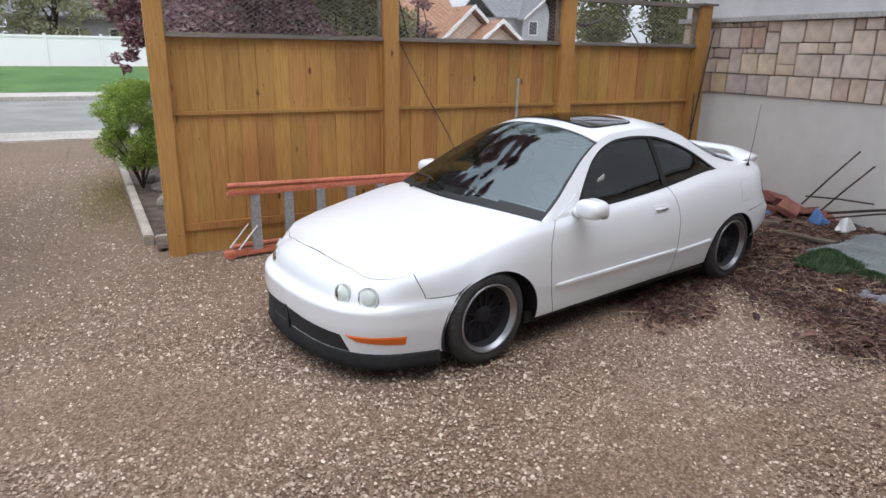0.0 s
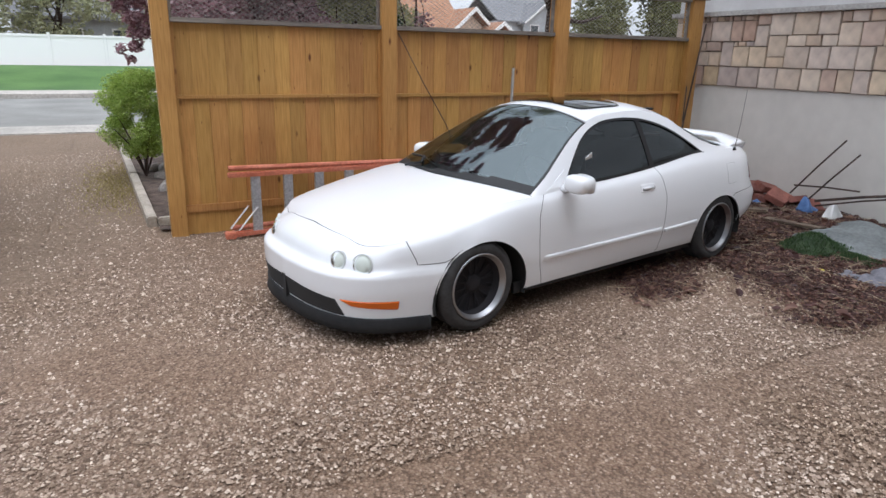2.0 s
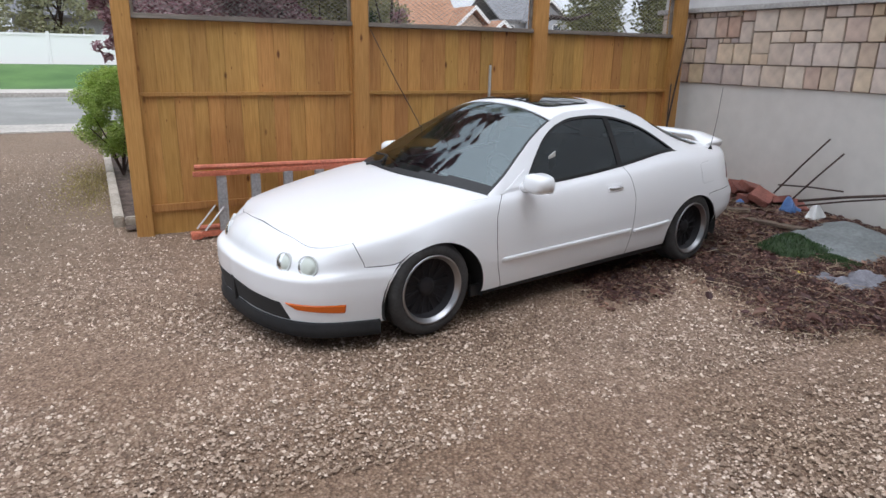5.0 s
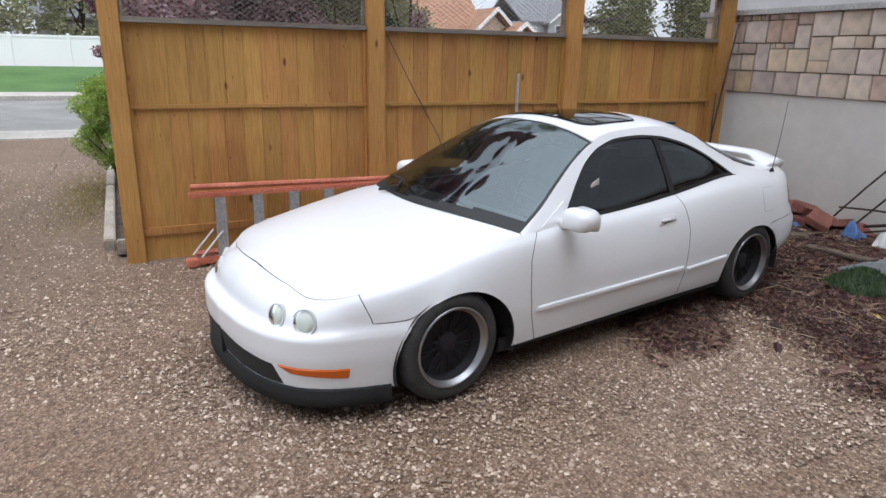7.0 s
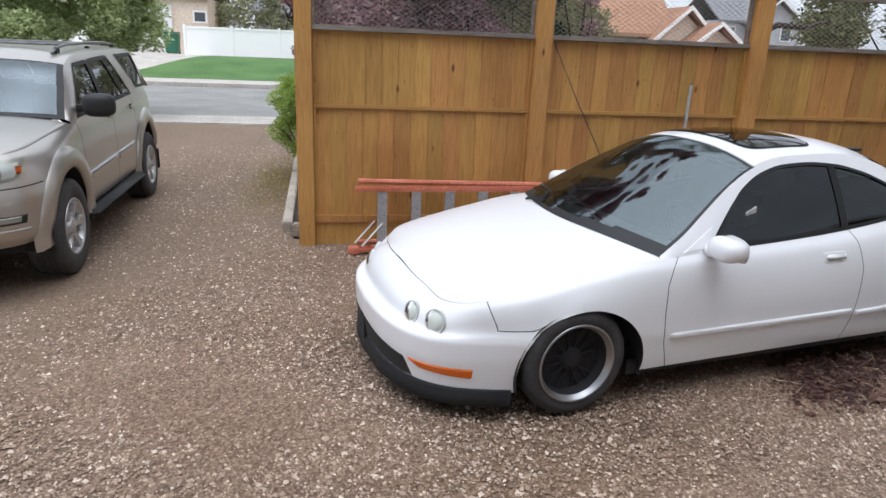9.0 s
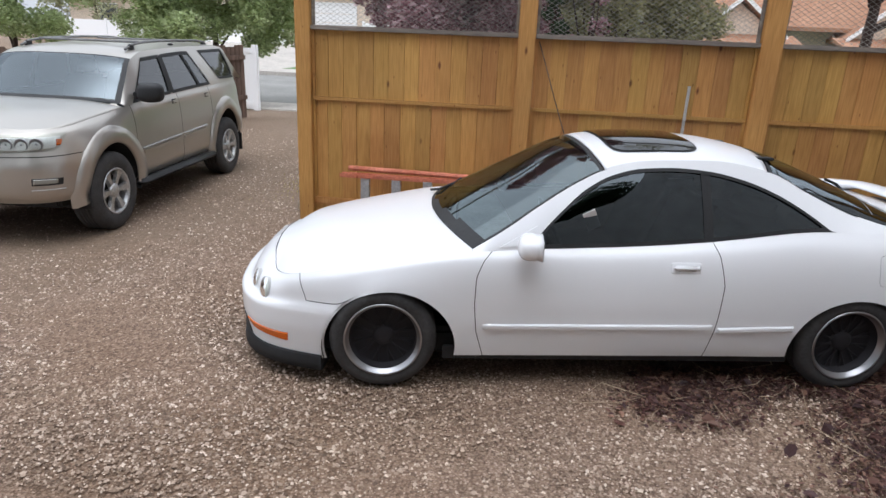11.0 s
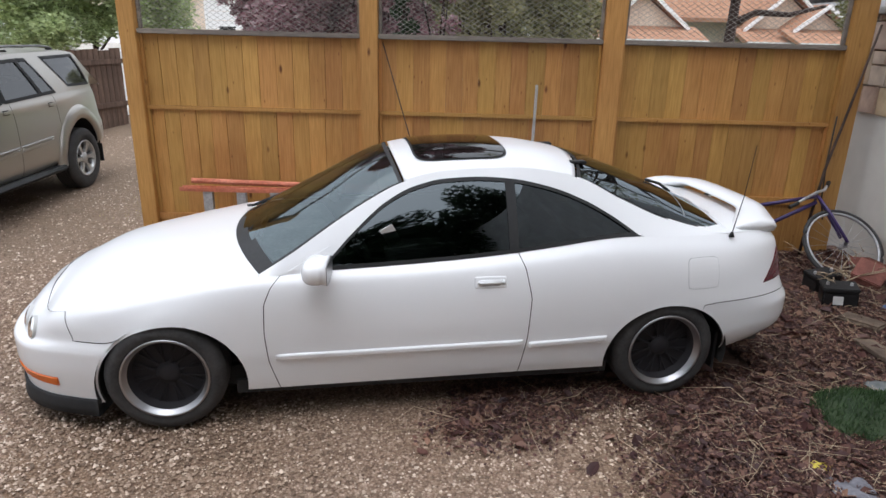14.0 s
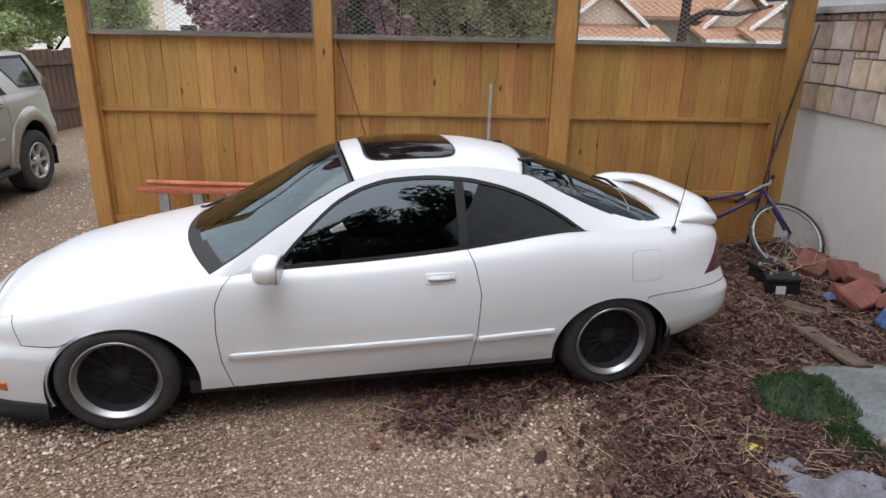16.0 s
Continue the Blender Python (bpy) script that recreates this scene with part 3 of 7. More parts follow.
        for q, w in zip(rows, rows[1:]):
            for k in range(nu):
                f = (q[k], q[k + 1], w[k + 1], w[k])
                bm.faces.new(f if side < 0 else f[::-1])
        return bm


def sheet(fn, nu, nv, pick=None):
    """A bmesh from fn(u, v), u and v from 0 to 1, of the cells that pick(u, v) chooses."""
    bm = bmesh.new()
    vs = {}
    for a in range(nu):
        for b in range(nv):
            if pick is None or pick((a + 0.5) / nu, (b + 0.5) / nv):
                q = []
                for i, j in ((a, b), (a + 1, b), (a + 1, b + 1), (a, b + 1)):
                    if (i, j) not in vs:
                        vs[i, j] = bm.verts.new(fn(i / nu, j / nv))
                    q.append(vs[i, j])
                bm.faces.new(q)
    bmesh.ops.remove_doubles(bm, verts=bm.verts[:], dist=1e-4)
    return bm


def thicken(ob, t):
    s = ob.modifiers.new("thickness", "SOLIDIFY")
    s.thickness, s.offset = t, -1
    return ob


def seat(parent, x, y, z, material, lean=-0.18, w=0.25, cushion=0.5, back=0.58):
    bm = bmesh.new()
    box(bm, x, x + cushion, y - w, y + w, z, z + 0.14, bevel=0.05)
    m = pose(x + cushion - 0.05, y, z + 0.08, 0, 20, 0)
    box(bm, -0.06, 0.08, -w, w, 0, back, bevel=0.05, m=m)
    box(bm, -0.03, 0.06, -0.12, 0.12, back + 0.03, back + 0.18, bevel=0.03, m=m)
    return part("seat", bm, material, parent, "dark cloth seat", True)


# ---- white coupe ----
CAR = pose(2.347, 4.267, 0, 0, 0, 10.63)
CAR_ARCHES = [(0.035, 0.245, 0.348, 0.318), (2.572, 0.262, 0.352, 0.296)]


def wheel(name, parent, x, y, side, r, width, style):
    """A wheel at rest: tyre, rim and centre as parts under it."""
    w = new(name)
    w.empty_display_size = 0.1
    w.parent = parent
    w.matrix_basis = pose(x, y, r, 0, 0, 0 if side < 0 else 180)
    h = width / 2
    rim = 0.194 if style == "mesh" else 0.222
    q_ = 0.99
    bm = bmesh.new()
    prof = [(rim, h - 0.01), (rim + 0.012, h), (rim + (r - rim) * 0.5, h + 0.008), (r - 0.025, h - 0.004), (r - 0.006, h - 0.022), (r, h - 0.045)]
    k = 5
    for i in range(1, k):
        yy = (h - 0.045) * (1 - 2 * i / k)
        prof += [(r, yy + 0.008), (r - 0.008, yy + 0.004), (r - 0.008, yy - 0.004), (r, yy - 0.008)]
    prof += [(rr, -yy) for rr, yy in prof[5::-1]]
    prof = [(a, -b) for a, b in prof]
    lathe(bm, prof, 56)
    part("tyre", bm, M_RUBBER, w, "worn black rubber tyre", True)
    if style == "mesh":
        bm = bmesh.new()
        lathe(bm, [(a * q_, b) for a, b in ((0.205, 0.0), (0.212, -h + 0.002), (0.207, -h - 0.008), (0.198, -h - 0.004), (0.194, -h + 0.012), (0.190, -h + 0.014), (0.187, -h + 0.024), (0.183, -h + 0.026))], 56)
        part("rim", bm, M_CHROME, w, "polished stepped rim lip", True)
        bm = bmesh.new()
        lathe(bm, [(a * q_, b) for a, b in ((0.184, -h + 0.026), (0.178, -h + 0.075), (0.170, -h + 0.082))], 56)
        part("rim_barrel", bm, M_BLACKRIM, w, "", True)
        bm = bmesh.new()
        lathe(bm, [(0.172, -h + 0.079), (0.145, -h + 0.084), (0.05, -h + 0.078), (0.001, -h + 0.078)], 48)
        part("wheel_disc", bm, M_BLACKRIM, w, "", True)
        for q in range(12):
            for s in (-1, 1):
                bm = bmesh.new()
                a0, a1 = q * math.pi / 6 + s * 0.10, q * math.pi / 6 + s * 0.36
                p0 = (0.045 * math.cos(a0), -h + 0.066, 0.045 * math.sin(a0))
                p1 = (0.168 * math.cos(a1), -h + 0.074, 0.168 * math.sin(a1))
                tube(bm, [p0, p1], 0.005, 6)
                part("spoke", bm, M_BLACKRIM, w)
        bm = bmesh.new()
        lathe(bm, [(0.06, -h + 0.085), (0.057, -h + 0.062), (0.03, -h + 0.050), (0.001, -h + 0.048)], 24)
        part("hub_cap", bm, M_BLACKRIM, w, "", True)
    else:
        bm = bmesh.new()
        lathe(bm, [(0.222, 0.0), (0.228, -h + 0.002), (0.222, -h - 0.006), (0.206, -h + 0.005), (0.198, -h + 0.05), (0.196, 0.03)], 56)
        part("rim", bm, M_ALLOY, w, "silver alloy rim", True)
        bm = bmesh.new()
        lathe(bm, [(0.2, 0.0), (0.001, 0.0)], 40)
        part("brake_disc", bm, M_GAP, w)
        for q in range(6):
            bm = bmesh.new()
            a = q * math.pi / 3
            sh = []
            for rr, hw, dep in ((0.055, 0.030, 0.022), (0.11, 0.026, 0.018), (0.16, 0.034, 0.014), (0.205, 0.052, 0.006)):
                for yy, k2 in ((-h + dep, 0.8), (-h + dep + 0.035, 1.0)):
                    sh.append([(rr, -hw * k2, yy), (rr, hw * k2, yy)])
            vv = [[bm.verts.new((c[0] * math.cos(a) - c[1] * math.sin(a), c[2], c[0] * math.sin(a) + c[1] * math.cos(a))) for c in pr] for pr in sh]
            for i in range(0, 6, 2):
                f0, b0, f1, b1 = vv[i], vv[i + 1], vv[i + 2], vv[i + 3]
                bm.faces.new((f0[0], f0[1], f1[1], f1[0]))
                bm.faces.new((f0[0], f1[0], b1[0], b0[0]))
                bm.faces.new((f0[1], b0[1], b1[1], f1[1]))
            part("spoke", bm, M_ALLOY, w, "")
        bm = bmesh.new()
        lathe(bm, [(0.075, -h + 0.05), (0.07, -h + 0.018), (0.04, -h + 0.008), (0.001, -h + 0.006)], 24)
        part("hub_cap", bm, M_ALLOY, w, "", True)
    return w


def arch_liner(parent, arch, half, depth=0.38):
    """The dark wheel house, and the rolled lip of the arch, on both sides."""
    for side in (-1, 1):
        bm = bmesh.new()
        pts = [(arch[0] + (arch[2] + 0.012) * math.cos(a), arch[1] + (arch[3] + 0.012) * math.sin(a)) for a in np.linspace(-0.25, math.pi + 0.25, 33)]
        rows = [[bm.verts.new((x, side * y, z)) for x, z in pts] for y in (half - 0.028, half - depth)]
        for k in range(len(pts) - 1):
            bm.faces.new((rows[0][k], rows[0][k + 1], rows[1][k + 1], rows[1][k]))
        bm.faces.new(rows[1])
        part("wheel_house", bm, M_GAP, parent)


def build_coupe():
    car = thing("sports_coupe", "white two-door coupe with tinted glass parked on the gravel", "car", CAR)
    S_ = Shell(
        [(-0.875, 0), (-0.862, 0.22), (-0.82, 0.42), (-0.725, 0.60), (-0.56, 0.735), (-0.30, 0.82), (0.0, 0.85), (0.5, 0.842), (1.3, 0.848), (2.0, 0.852), (2.57, 0.85), (2.95, 0.82), (3.2, 0.765), (3.37, 0.66), (3.46, 0.45), (3.495, 0.2), (3.505, 0)],
        {
            -0.875: [(0.026, 0.150), (0.012, 0.24), (0.0, 0.32), (0.0, 0.398), (0.010, 0.420), (0.062, 0.440), (0.095, 0.505), (0.15, 0.565), (0.215, 0.607)],
            -0.82: [(0.026, 0.150), (0.012, 0.24), (0.0, 0.32), (0.0, 0.398), (0.010, 0.420), (0.058, 0.440), (0.085, 0.495), (0.135, 0.548), (0.20, 0.584)],
            -0.725: [(0.026, 0.150), (0.012, 0.24), (0.0, 0.32), (0.0, 0.398), (0.008, 0.420), (0.044, 0.440), (0.065, 0.488), (0.105, 0.532), (0.158, 0.560)],
            -0.45: [(0.026, 0.150), (0.012, 0.24), (0.0, 0.34), (0.0, 0.41), (0.006, 0.44), (0.022, 0.475), (0.036, 0.53), (0.058, 0.575), (0.090, 0.606)],
            -0.27: [(0.028, 0.158), (0.012, 0.25), (0.0, 0.34), (0.0, 0.408), (0.005, 0.438), (0.020, 0.473), (0.036, 0.545), (0.058, 0.605), (0.098, 0.648)],
            0.0: [(0.035, 0.19), (0.012, 0.27), (0.0, 0.37), (0.0, 0.45), (0.005, 0.52), (0.02, 0.59), (0.045, 0.64), (0.075, 0.68), (0.125, 0.708)],
            0.45: [(0.024, 0.198), (0.014, 0.25), (0.006, 0.33), (0.0, 0.41), (0.002, 0.50), (0.008, 0.59), (0.020, 0.67), (0.040, 0.73), (0.075, 0.772)],
            1.2: [(0.032, 0.203), (0.02, 0.25), (0.008, 0.32), (0.0, 0.39), (0.0, 0.48), (0.010, 0.58), (0.030, 0.68), (0.063, 0.76), (0.107, 0.800)],
            1.74: [(0.034, 0.208), (0.02, 0.25), (0.008, 0.32), (0.0, 0.39), (0.0, 0.48), (0.008, 0.59), (0.028, 0.70), (0.065, 0.79), (0.115, 0.838)],
            2.35: [(0.034, 0.21), (0.02, 0.26), (0.008, 0.33), (0.0, 0.40), (0.0, 0.49), (0.007, 0.60), (0.026, 0.72), (0.067, 0.83), (0.135, 0.902)],
            2.9: [(0.05, 0.255), (0.02, 0.31), (0.0, 0.39), (0.0, 0.47), (0.004, 0.55), (0.02, 0.63), (0.045, 0.73), (0.09, 0.82), (0.165, 0.888)],
            3.37: [(0.06, 0.31), (0.015, 0.36), (0.0, 0.43), (0.0, 0.50), (0.025, 0.555), (0.06, 0.64), (0.085, 0.74), (0.11, 0.83), (0.17, 0.885)],
            3.505: [(0.06, 0.31), (0.015, 0.36), (0.0, 0.43), (0.0, 0.50), (0.03, 0.555), (0.07, 0.64), (0.095, 0.74), (0.12, 0.83), (0.19, 0.888)],
        },
        seams=[(-0.44, [(0.44, -0.405), (0.50, -0.42), (0.56, -0.45), (0.61, -0.475)]), (0.50, [(0.2, 0.535), (0.35, 0.49), (0.5, 0.475), (0.65, 0.48), (0.73, 0.515), (0.78, 0.565)]), (1.77, [(0.2, 1.75), (0.42, 1.785), (0.63, 1.80), (0.78, 1.77), (0.86, 1.735)])],
        stations=(-0.44, 0.50, 1.77, 2.76),
        n=190,
        rows=34,
    )
    g = S_.g
    i_bf = int(round(np.interp(-0.44, S_.x, np.arange(S_.n))))
    i_df = int(round(np.interp(0.50, S_.x, np.arange(S_.n))))
    i_dr = int(round(np.interp(1.77, S_.x, np.arange(S_.n))))
    i_br = int(round(np.interp(2.76, S_.x, np.arange(S_.n))))
    j_bf = int(np.argmin(np.abs(g[i_bf + 6, :, 2] - 0.475)))
    j_br = int(np.argmin(np.abs(g[i_br + 6, :, 2] - 0.565)))
    i_mid = (i_df + i_bf) // 2
    kinds = {
        "front_bumper": lambda i, j, c: i < i_bf or (i < i_mid and j < j_bf and c[0] < -0.19),
        "fender": lambda i, j, c: (i_bf <= i < i_df) and not (i < i_mid and j < j_bf and c[0] < -0.19),
        "door": lambda i, j, c: i_df <= i < i_dr,
        "rear_bumper": lambda i, j, c: i >= i_br and j < j_br,
        "quarter_panel": lambda i, j, c: i >= i_dr and not (i >= i_br and j < j_br),
    }
    doors = {}
    for kind, pick in kinds.items():
        for side in (0,) if "bumper" in kind else (-1, 1):
            ob = part(kind, S_.faces(pick, side, CAR_ARCHES), M_WHITE, car, "", True)
            if kind == "door":
                doors[side] = ob
    # dark inner shell behind the seams
    bm = S_.faces(lambda i, j, c: True, 0, CAR_ARCHES, gap=0)
    for v in bm.verts:
        v.co += v.normal * -0.012
    part("inner_shell", bm, M_GAP, car, "", True)
    for a in CAR_ARCHES:
        arch_liner(car, a, 0.85)
    # black underside and front lip
    boxed("underbody", (-0.55, 2.95, -0.70, 0.70, 0.145, 0.30), M_GAP, car, bevel=0.03)
    # black flange strips added as solid shade along the underside of the sills
    for side in (-1, 1):
        boxed("sill_shade_strip", (0.32, 2.26, side * 0.775 - 0.012, side * 0.775 + 0.012, 0.160, 0.235), M_BLACK, car, "black flange strip standing for the shade under the sill", bevel=0.004)
    i_lip = S_.station(-0.33, 0.22)
    bm = bmesh.new()
    sect = [(-0.002, 0.172), (0.004, 0.164), (0.003, 0.122), (0.010, 0.088), (-0.02, 0.082), (-0.12, 0.095), (-0.12, 0.156)]
    rings = []
    for k in np.linspace(-i_lip, i_lip, 70):
        p, nn = S_.at(abs(k), 0.23)
        nn = Vector((nn.x, nn.y, 0)).normalized()
        if abs(k) < 1e-6:
            nn = Vector((-1, 0, 0))
        sg = 1 if k >= 0 else -1
        rings.append([bm.verts.new((p.x + nn.x * d, sg * (p.y + nn.y * d), z)) for d, z in sect])
    for q, w in zip(rings, rings[1:]):
        for k in range(len(sect)):
            bm.faces.new((q[k], q[(k + 1) % len(sect)], w[(k + 1) % len(sect)], w[k]))
    bm.faces.new(rings[0])
    bm.faces.new(rings[-1][::-1])
    part("front_lip", bm, M_LIP, car, "matt black chin spoiler", True)

    # upper deck of the body: bonnet and tail
    zc = lambda x: pchip([-0.66, -0.45, -0.1, 0.25, 0.5, 2.6, 2.98, 3.32], [0.607, 0.680, 0.760, 0.815, 0.85, 0.97, 0.945, 0.888], x)

    def top(x, f):
        ye = float(np.interp(x, S_.edge_x, S_.edge_y))
        ze = float(np.interp(x, S_.edge_x, S_.edge_z))
        c = max(float(zc(x)), ze)
        return f * ye, ze + (c - ze) * (1 - abs(f) ** 2.3)

    cowl = lambda y: 0.27 + 0.19 * min(1, (y / 0.66) ** 2)
    x_nose = float(S_.edge_x[0])

    def bonnet(u, v):
        f = v * 2 - 1
        x = x_nose + 0.003 + (0.49 - x_nose) * u**1.25
        y, z = top(x, f * (0.9993 - 0.006 * (1 - step01(-0.6, -0.42, x))))
        xc = cowl(y)
        if x > xc:
            x = xc
            _, z = top(x, y / max(0.3, float(np.interp(x, S_.edge_x, S_.edge_y))))
        return x, y, z

    def front_cut(u, v):
        x, y, z = bonnet(u, v)
        k = max(0.0, 1 - u * 6)
        return x + 0.006 * k, y, z

    part("bonnet", sheet(front_cut, 70, 44), M_WHITE, car, "", True)
    part("engine_bay", sheet(lambda u, v: tuple(np.add(bonnet(u, v), (-0.012 * max(0, 1 - u * 6), 0, -0.012))), 40, 30), M_GAP, car, "", True)
    # windscreen scuttle
    bm = sheet(lambda u, v: ((lambda y: (cowl(y) + (u - 0.3) * 0.16, y, top(cowl(y), y / 0.74)[1] - 0.012 - 0.02 * u))((v * 2 - 1) * 0.64)), 4, 24)
    part("scuttle", bm, M_BLACK, car, "black plastic scuttle panel", True)

    R = lambda x: pchip([0.46, 0.62, 0.8, 1.0, 1.17, 1.4, 1.75, 2.1, 2.34, 2.6, 2.8, 2.97], [(0.748, 0.778), (0.712, 0.870), (0.650, 0.982), (0.580, 1.095), (0.541, 1.172), (0.520, 1.222), (0.515, 1.232), (0.524, 1.182), (0.565, 1.068), (0.610, 0.958), (0.640, 0.908), (0.656, 0.890)], x)
    belt = lambda x: (float(np.interp(x, S_.edge_x, S_.edge_y)), float(np.interp(x, S_.edge_x, S_.edge_z)))
    win_top = lambda x: float(pchip([0.76, 0.84, 0.95, 1.08, 1.22, 1.38, 1.56, 1.74, 1.94, 2.12, 2.27, 2.41], [0.800, 0.885, 0.985, 1.085, 1.152, 1.188, 1.196, 1.185, 1.145, 1.080, 1.000, 0.905], x))
    win_bot = lambda x: belt(x)[1] + 0.003

    def side_at(x, z):
        yb, zb = belt(x)
        yr, zr = (float(v) for v in R(x))
        t = (z - zb) / max(zr - zb, 1e-3)
        return yb + (yr - yb) * t + 0.05 * t * (1 - t) * min(1.0, (zr - zb) / 0.3)

    for side in (-1, 1):
        def frame_low(u, v, side=side):
            x = 0.46 + u * 2.51
            zb, zt = belt(x)[1], min(win_bot(x), float(R(x)[1]))
            z = zb + v * (zt - zb)
            return x, side * side_at(x, z), z

        def frame_high(u, v, side=side):
            x = 0.46 + u * 2.51
            lo = win_top(x) if 0.76 < x < 2.41 else win_bot(x)
            zr = float(R(x)[1])
            lo = min(max(lo, win_bot(x)), zr)
            z = lo + v * (zr - lo)
            return x, side * side_at(x, z), z

        bm = sheet(frame_low, 84, 2)
        bm2 = sheet(frame_high, 84, 5)
        tmp = bpy.data.meshes.new("t")
        bm2.to_mesh(tmp)
        bm.from_mesh(tmp)
        bm2.free()
        bpy.data.meshes.remove(tmp)
        bmesh.ops.recalc_face_normals(bm, faces=bm.faces[:])
        part("roof_pillar", bm, M_WHITE, car, "", True)

        def glass(x0, x1, inset):
            def fn(u, v):
                x = x0 + u * (x1 - x0)
                lo, hi = win_bot(x), max(win_top(x), win_bot(x))
                z = lo + v * (hi - lo)
                return x, side * (side_at(x, z) - inset), z
            return fn

        part("door_window", sheet(glass(0.765, 1.705, 0.008), 40, 10), M_TINT, car, "dark tinted door window", True)
        part("quarter_window", sheet(glass(1.745, 2.405, 0.008), 30, 10), M_TINT, car, "dark tinted rear quarter window", True)
        part("window_post", sheet(glass(1.70, 1.75, 0.003), 2, 10), M_BLACK, car, "black window divider", True)
        # black rubber all round the side windows
        def seal(top_edge):
            def fn(u, v):
                x = 0.765 + u * 1.64
                lo, hi = win_bot(x), max(win_top(x), win_bot(x))
                h = 0.017 if top_edge else 0.020
                z = max(lo, hi - h * v) if top_edge else min(hi, lo + h * v)
                return x, side * (side_at(x, z) + 0.0015), z
            return fn
        part("window_seal", sheet(seal(True), 60, 1), M_BLACK, car, "black rubber window seal")
        part("window_seal", sheet(seal(False), 60, 1), M_BLACK, car, "black rubber window seal")

    # windscreen, roof and hatch glass
    zr_c = lambda x: float(pchip([0.27, 0.7, 1.13, 1.34, 1.6, 1.9, 2.2, 2.6, 2.98], [0.825, 1.052, 1.260, 1.290, 1.299, 1.286, 1.238, 1.105, 0.945], x))

    def over(x_edge, x_mid, f):
        yr, zr = (float(v) for v in R(x_edge))
        x = x_mid + (x_edge - x_mid) * f * f
        return x, f * yr, zr_c(x_mid) + (zr - zr_c(x_mid)) * abs(f) ** 2.4

    screen = lambda u, v: over(0.46 + u * 0.71, 0.27 + u * 0.86, v * 2 - 1)
    part("windscreen", sheet(screen, 40, 80, lambda u, v: 0.065 + 0.03 * math.cos(6.28 * (v - 0.1)) < u < 0.975 and 0.012 < v < 0.988), M_SHIELD, car, "clear laminated windscreen", True)
    part("windscreen_seal", sheet(screen, 40, 80, lambda u, v: not (0.065 + 0.03 * math.cos(6.28 * (v - 0.1)) < u < 0.975 and 0.012 < v < 0.988)), M_BLACK, car, "black windscreen surround", True)
    roof = lambda u, v: over(1.17 + u * 0.93, 1.13 + u * 1.07, v * 2 - 1)
    thicken(part("roof", sheet(lambda u, v: roof(0.012 + u * 0.976, v), 36, 40), M_WHITE, car, "", True), 0.015)
    hatch = lambda u, v: over(2.1 + u * 0.86, 2.2 + u * 0.78, v * 2 - 1)

    def in_glass(u, v):
        f, q = abs(v * 2 - 1), max(0.0, (u - 0.62) / 0.38)
        return f < 0.965 - 0.16 * q**3 and u < 0.968 and u > 0.02

    part("hatch_glass", sheet(hatch, 84, 98, in_glass), M_TINT, car, "dark tinted hatch glass", True)
    part("hatch_frame", sheet(lambda u, v: tuple(np.add(hatch(u, v), (0, 0, -0.002))), 84, 98, lambda u, v: not in_glass(u, v) and (u > 0.6 or abs(v * 2 - 1) > 0.975)), M_WHITE, car, "", True)
    part("hatch_seal", sheet(lambda u, v: tuple(np.add(hatch(u, v), (0, 0, -0.0035))), 84, 98, lambda u, v: not in_glass(u, v)), M_BLACK, car, "black hatch glass surround", True)
    part("demister_line", sheet(lambda u, v: tuple(np.add(hatch(0.80 + 0.012 * u - 0.10 * (2 * (0.08 + 0.84 * v) - 1) ** 2, 0.08 + 0.84 * v), (0, 0, 0.001))), 1, 30), M_DASH, car, "pale grey band across the hatch glass")
    tail_line = lambda y: 2.985 - 0.02 * min(1, (y / 0.6) ** 2)

    def tail(u, v):
        f = v * 2 - 1
        x1 = float(S_.edge_x[-1]) - 0.004
        x = 2.93 + (x1 - 2.93) * u
        y, z = top(x, f * 0.997)
        xt = tail_line(y)
        if abs(y) < 0.62 and x < xt:
            x = xt
            z = top(x, y / max(0.3, float(np.interp(x, S_.edge_x, S_.edge_y))))[1]
        return x, y, z

    thicken(part("tailgate", sheet(tail, 22, 40), M_WHITE, car, "", True), 0.015)

    # sunroof
    def sun_panel(grow, lift):
        def fn(u, v):
            a, b = u * 2 - 1, v * 2 - 1
            k = (abs(a) ** 6 + abs(b) ** 6) ** (1 / 6) if (a or b) else 1
            k = max(abs(a), abs(b)) / k if k else 1
            x, y = 1.515 + (0.252 + grow) * a * k, (0.395 + grow) * b * k
            yr, zr = (float(q) for q in R(x))
            f = min(1, abs(y) / yr)
            return x - 0.06 * f * f * 0.3, y, zr_c(x) + (zr - zr_c(x)) * f**2.4 + lift
        return fn
    part("sunroof_seal", sheet(sun_panel(0.012, 0.003), 16, 20), M_BLACK, car, "black sunroof seal", True)
    part("sunroof", sheet(sun_panel(0.0, 0.007), 16, 20), M_SUNROOF, car, "dark smoked sunroof glass", True)

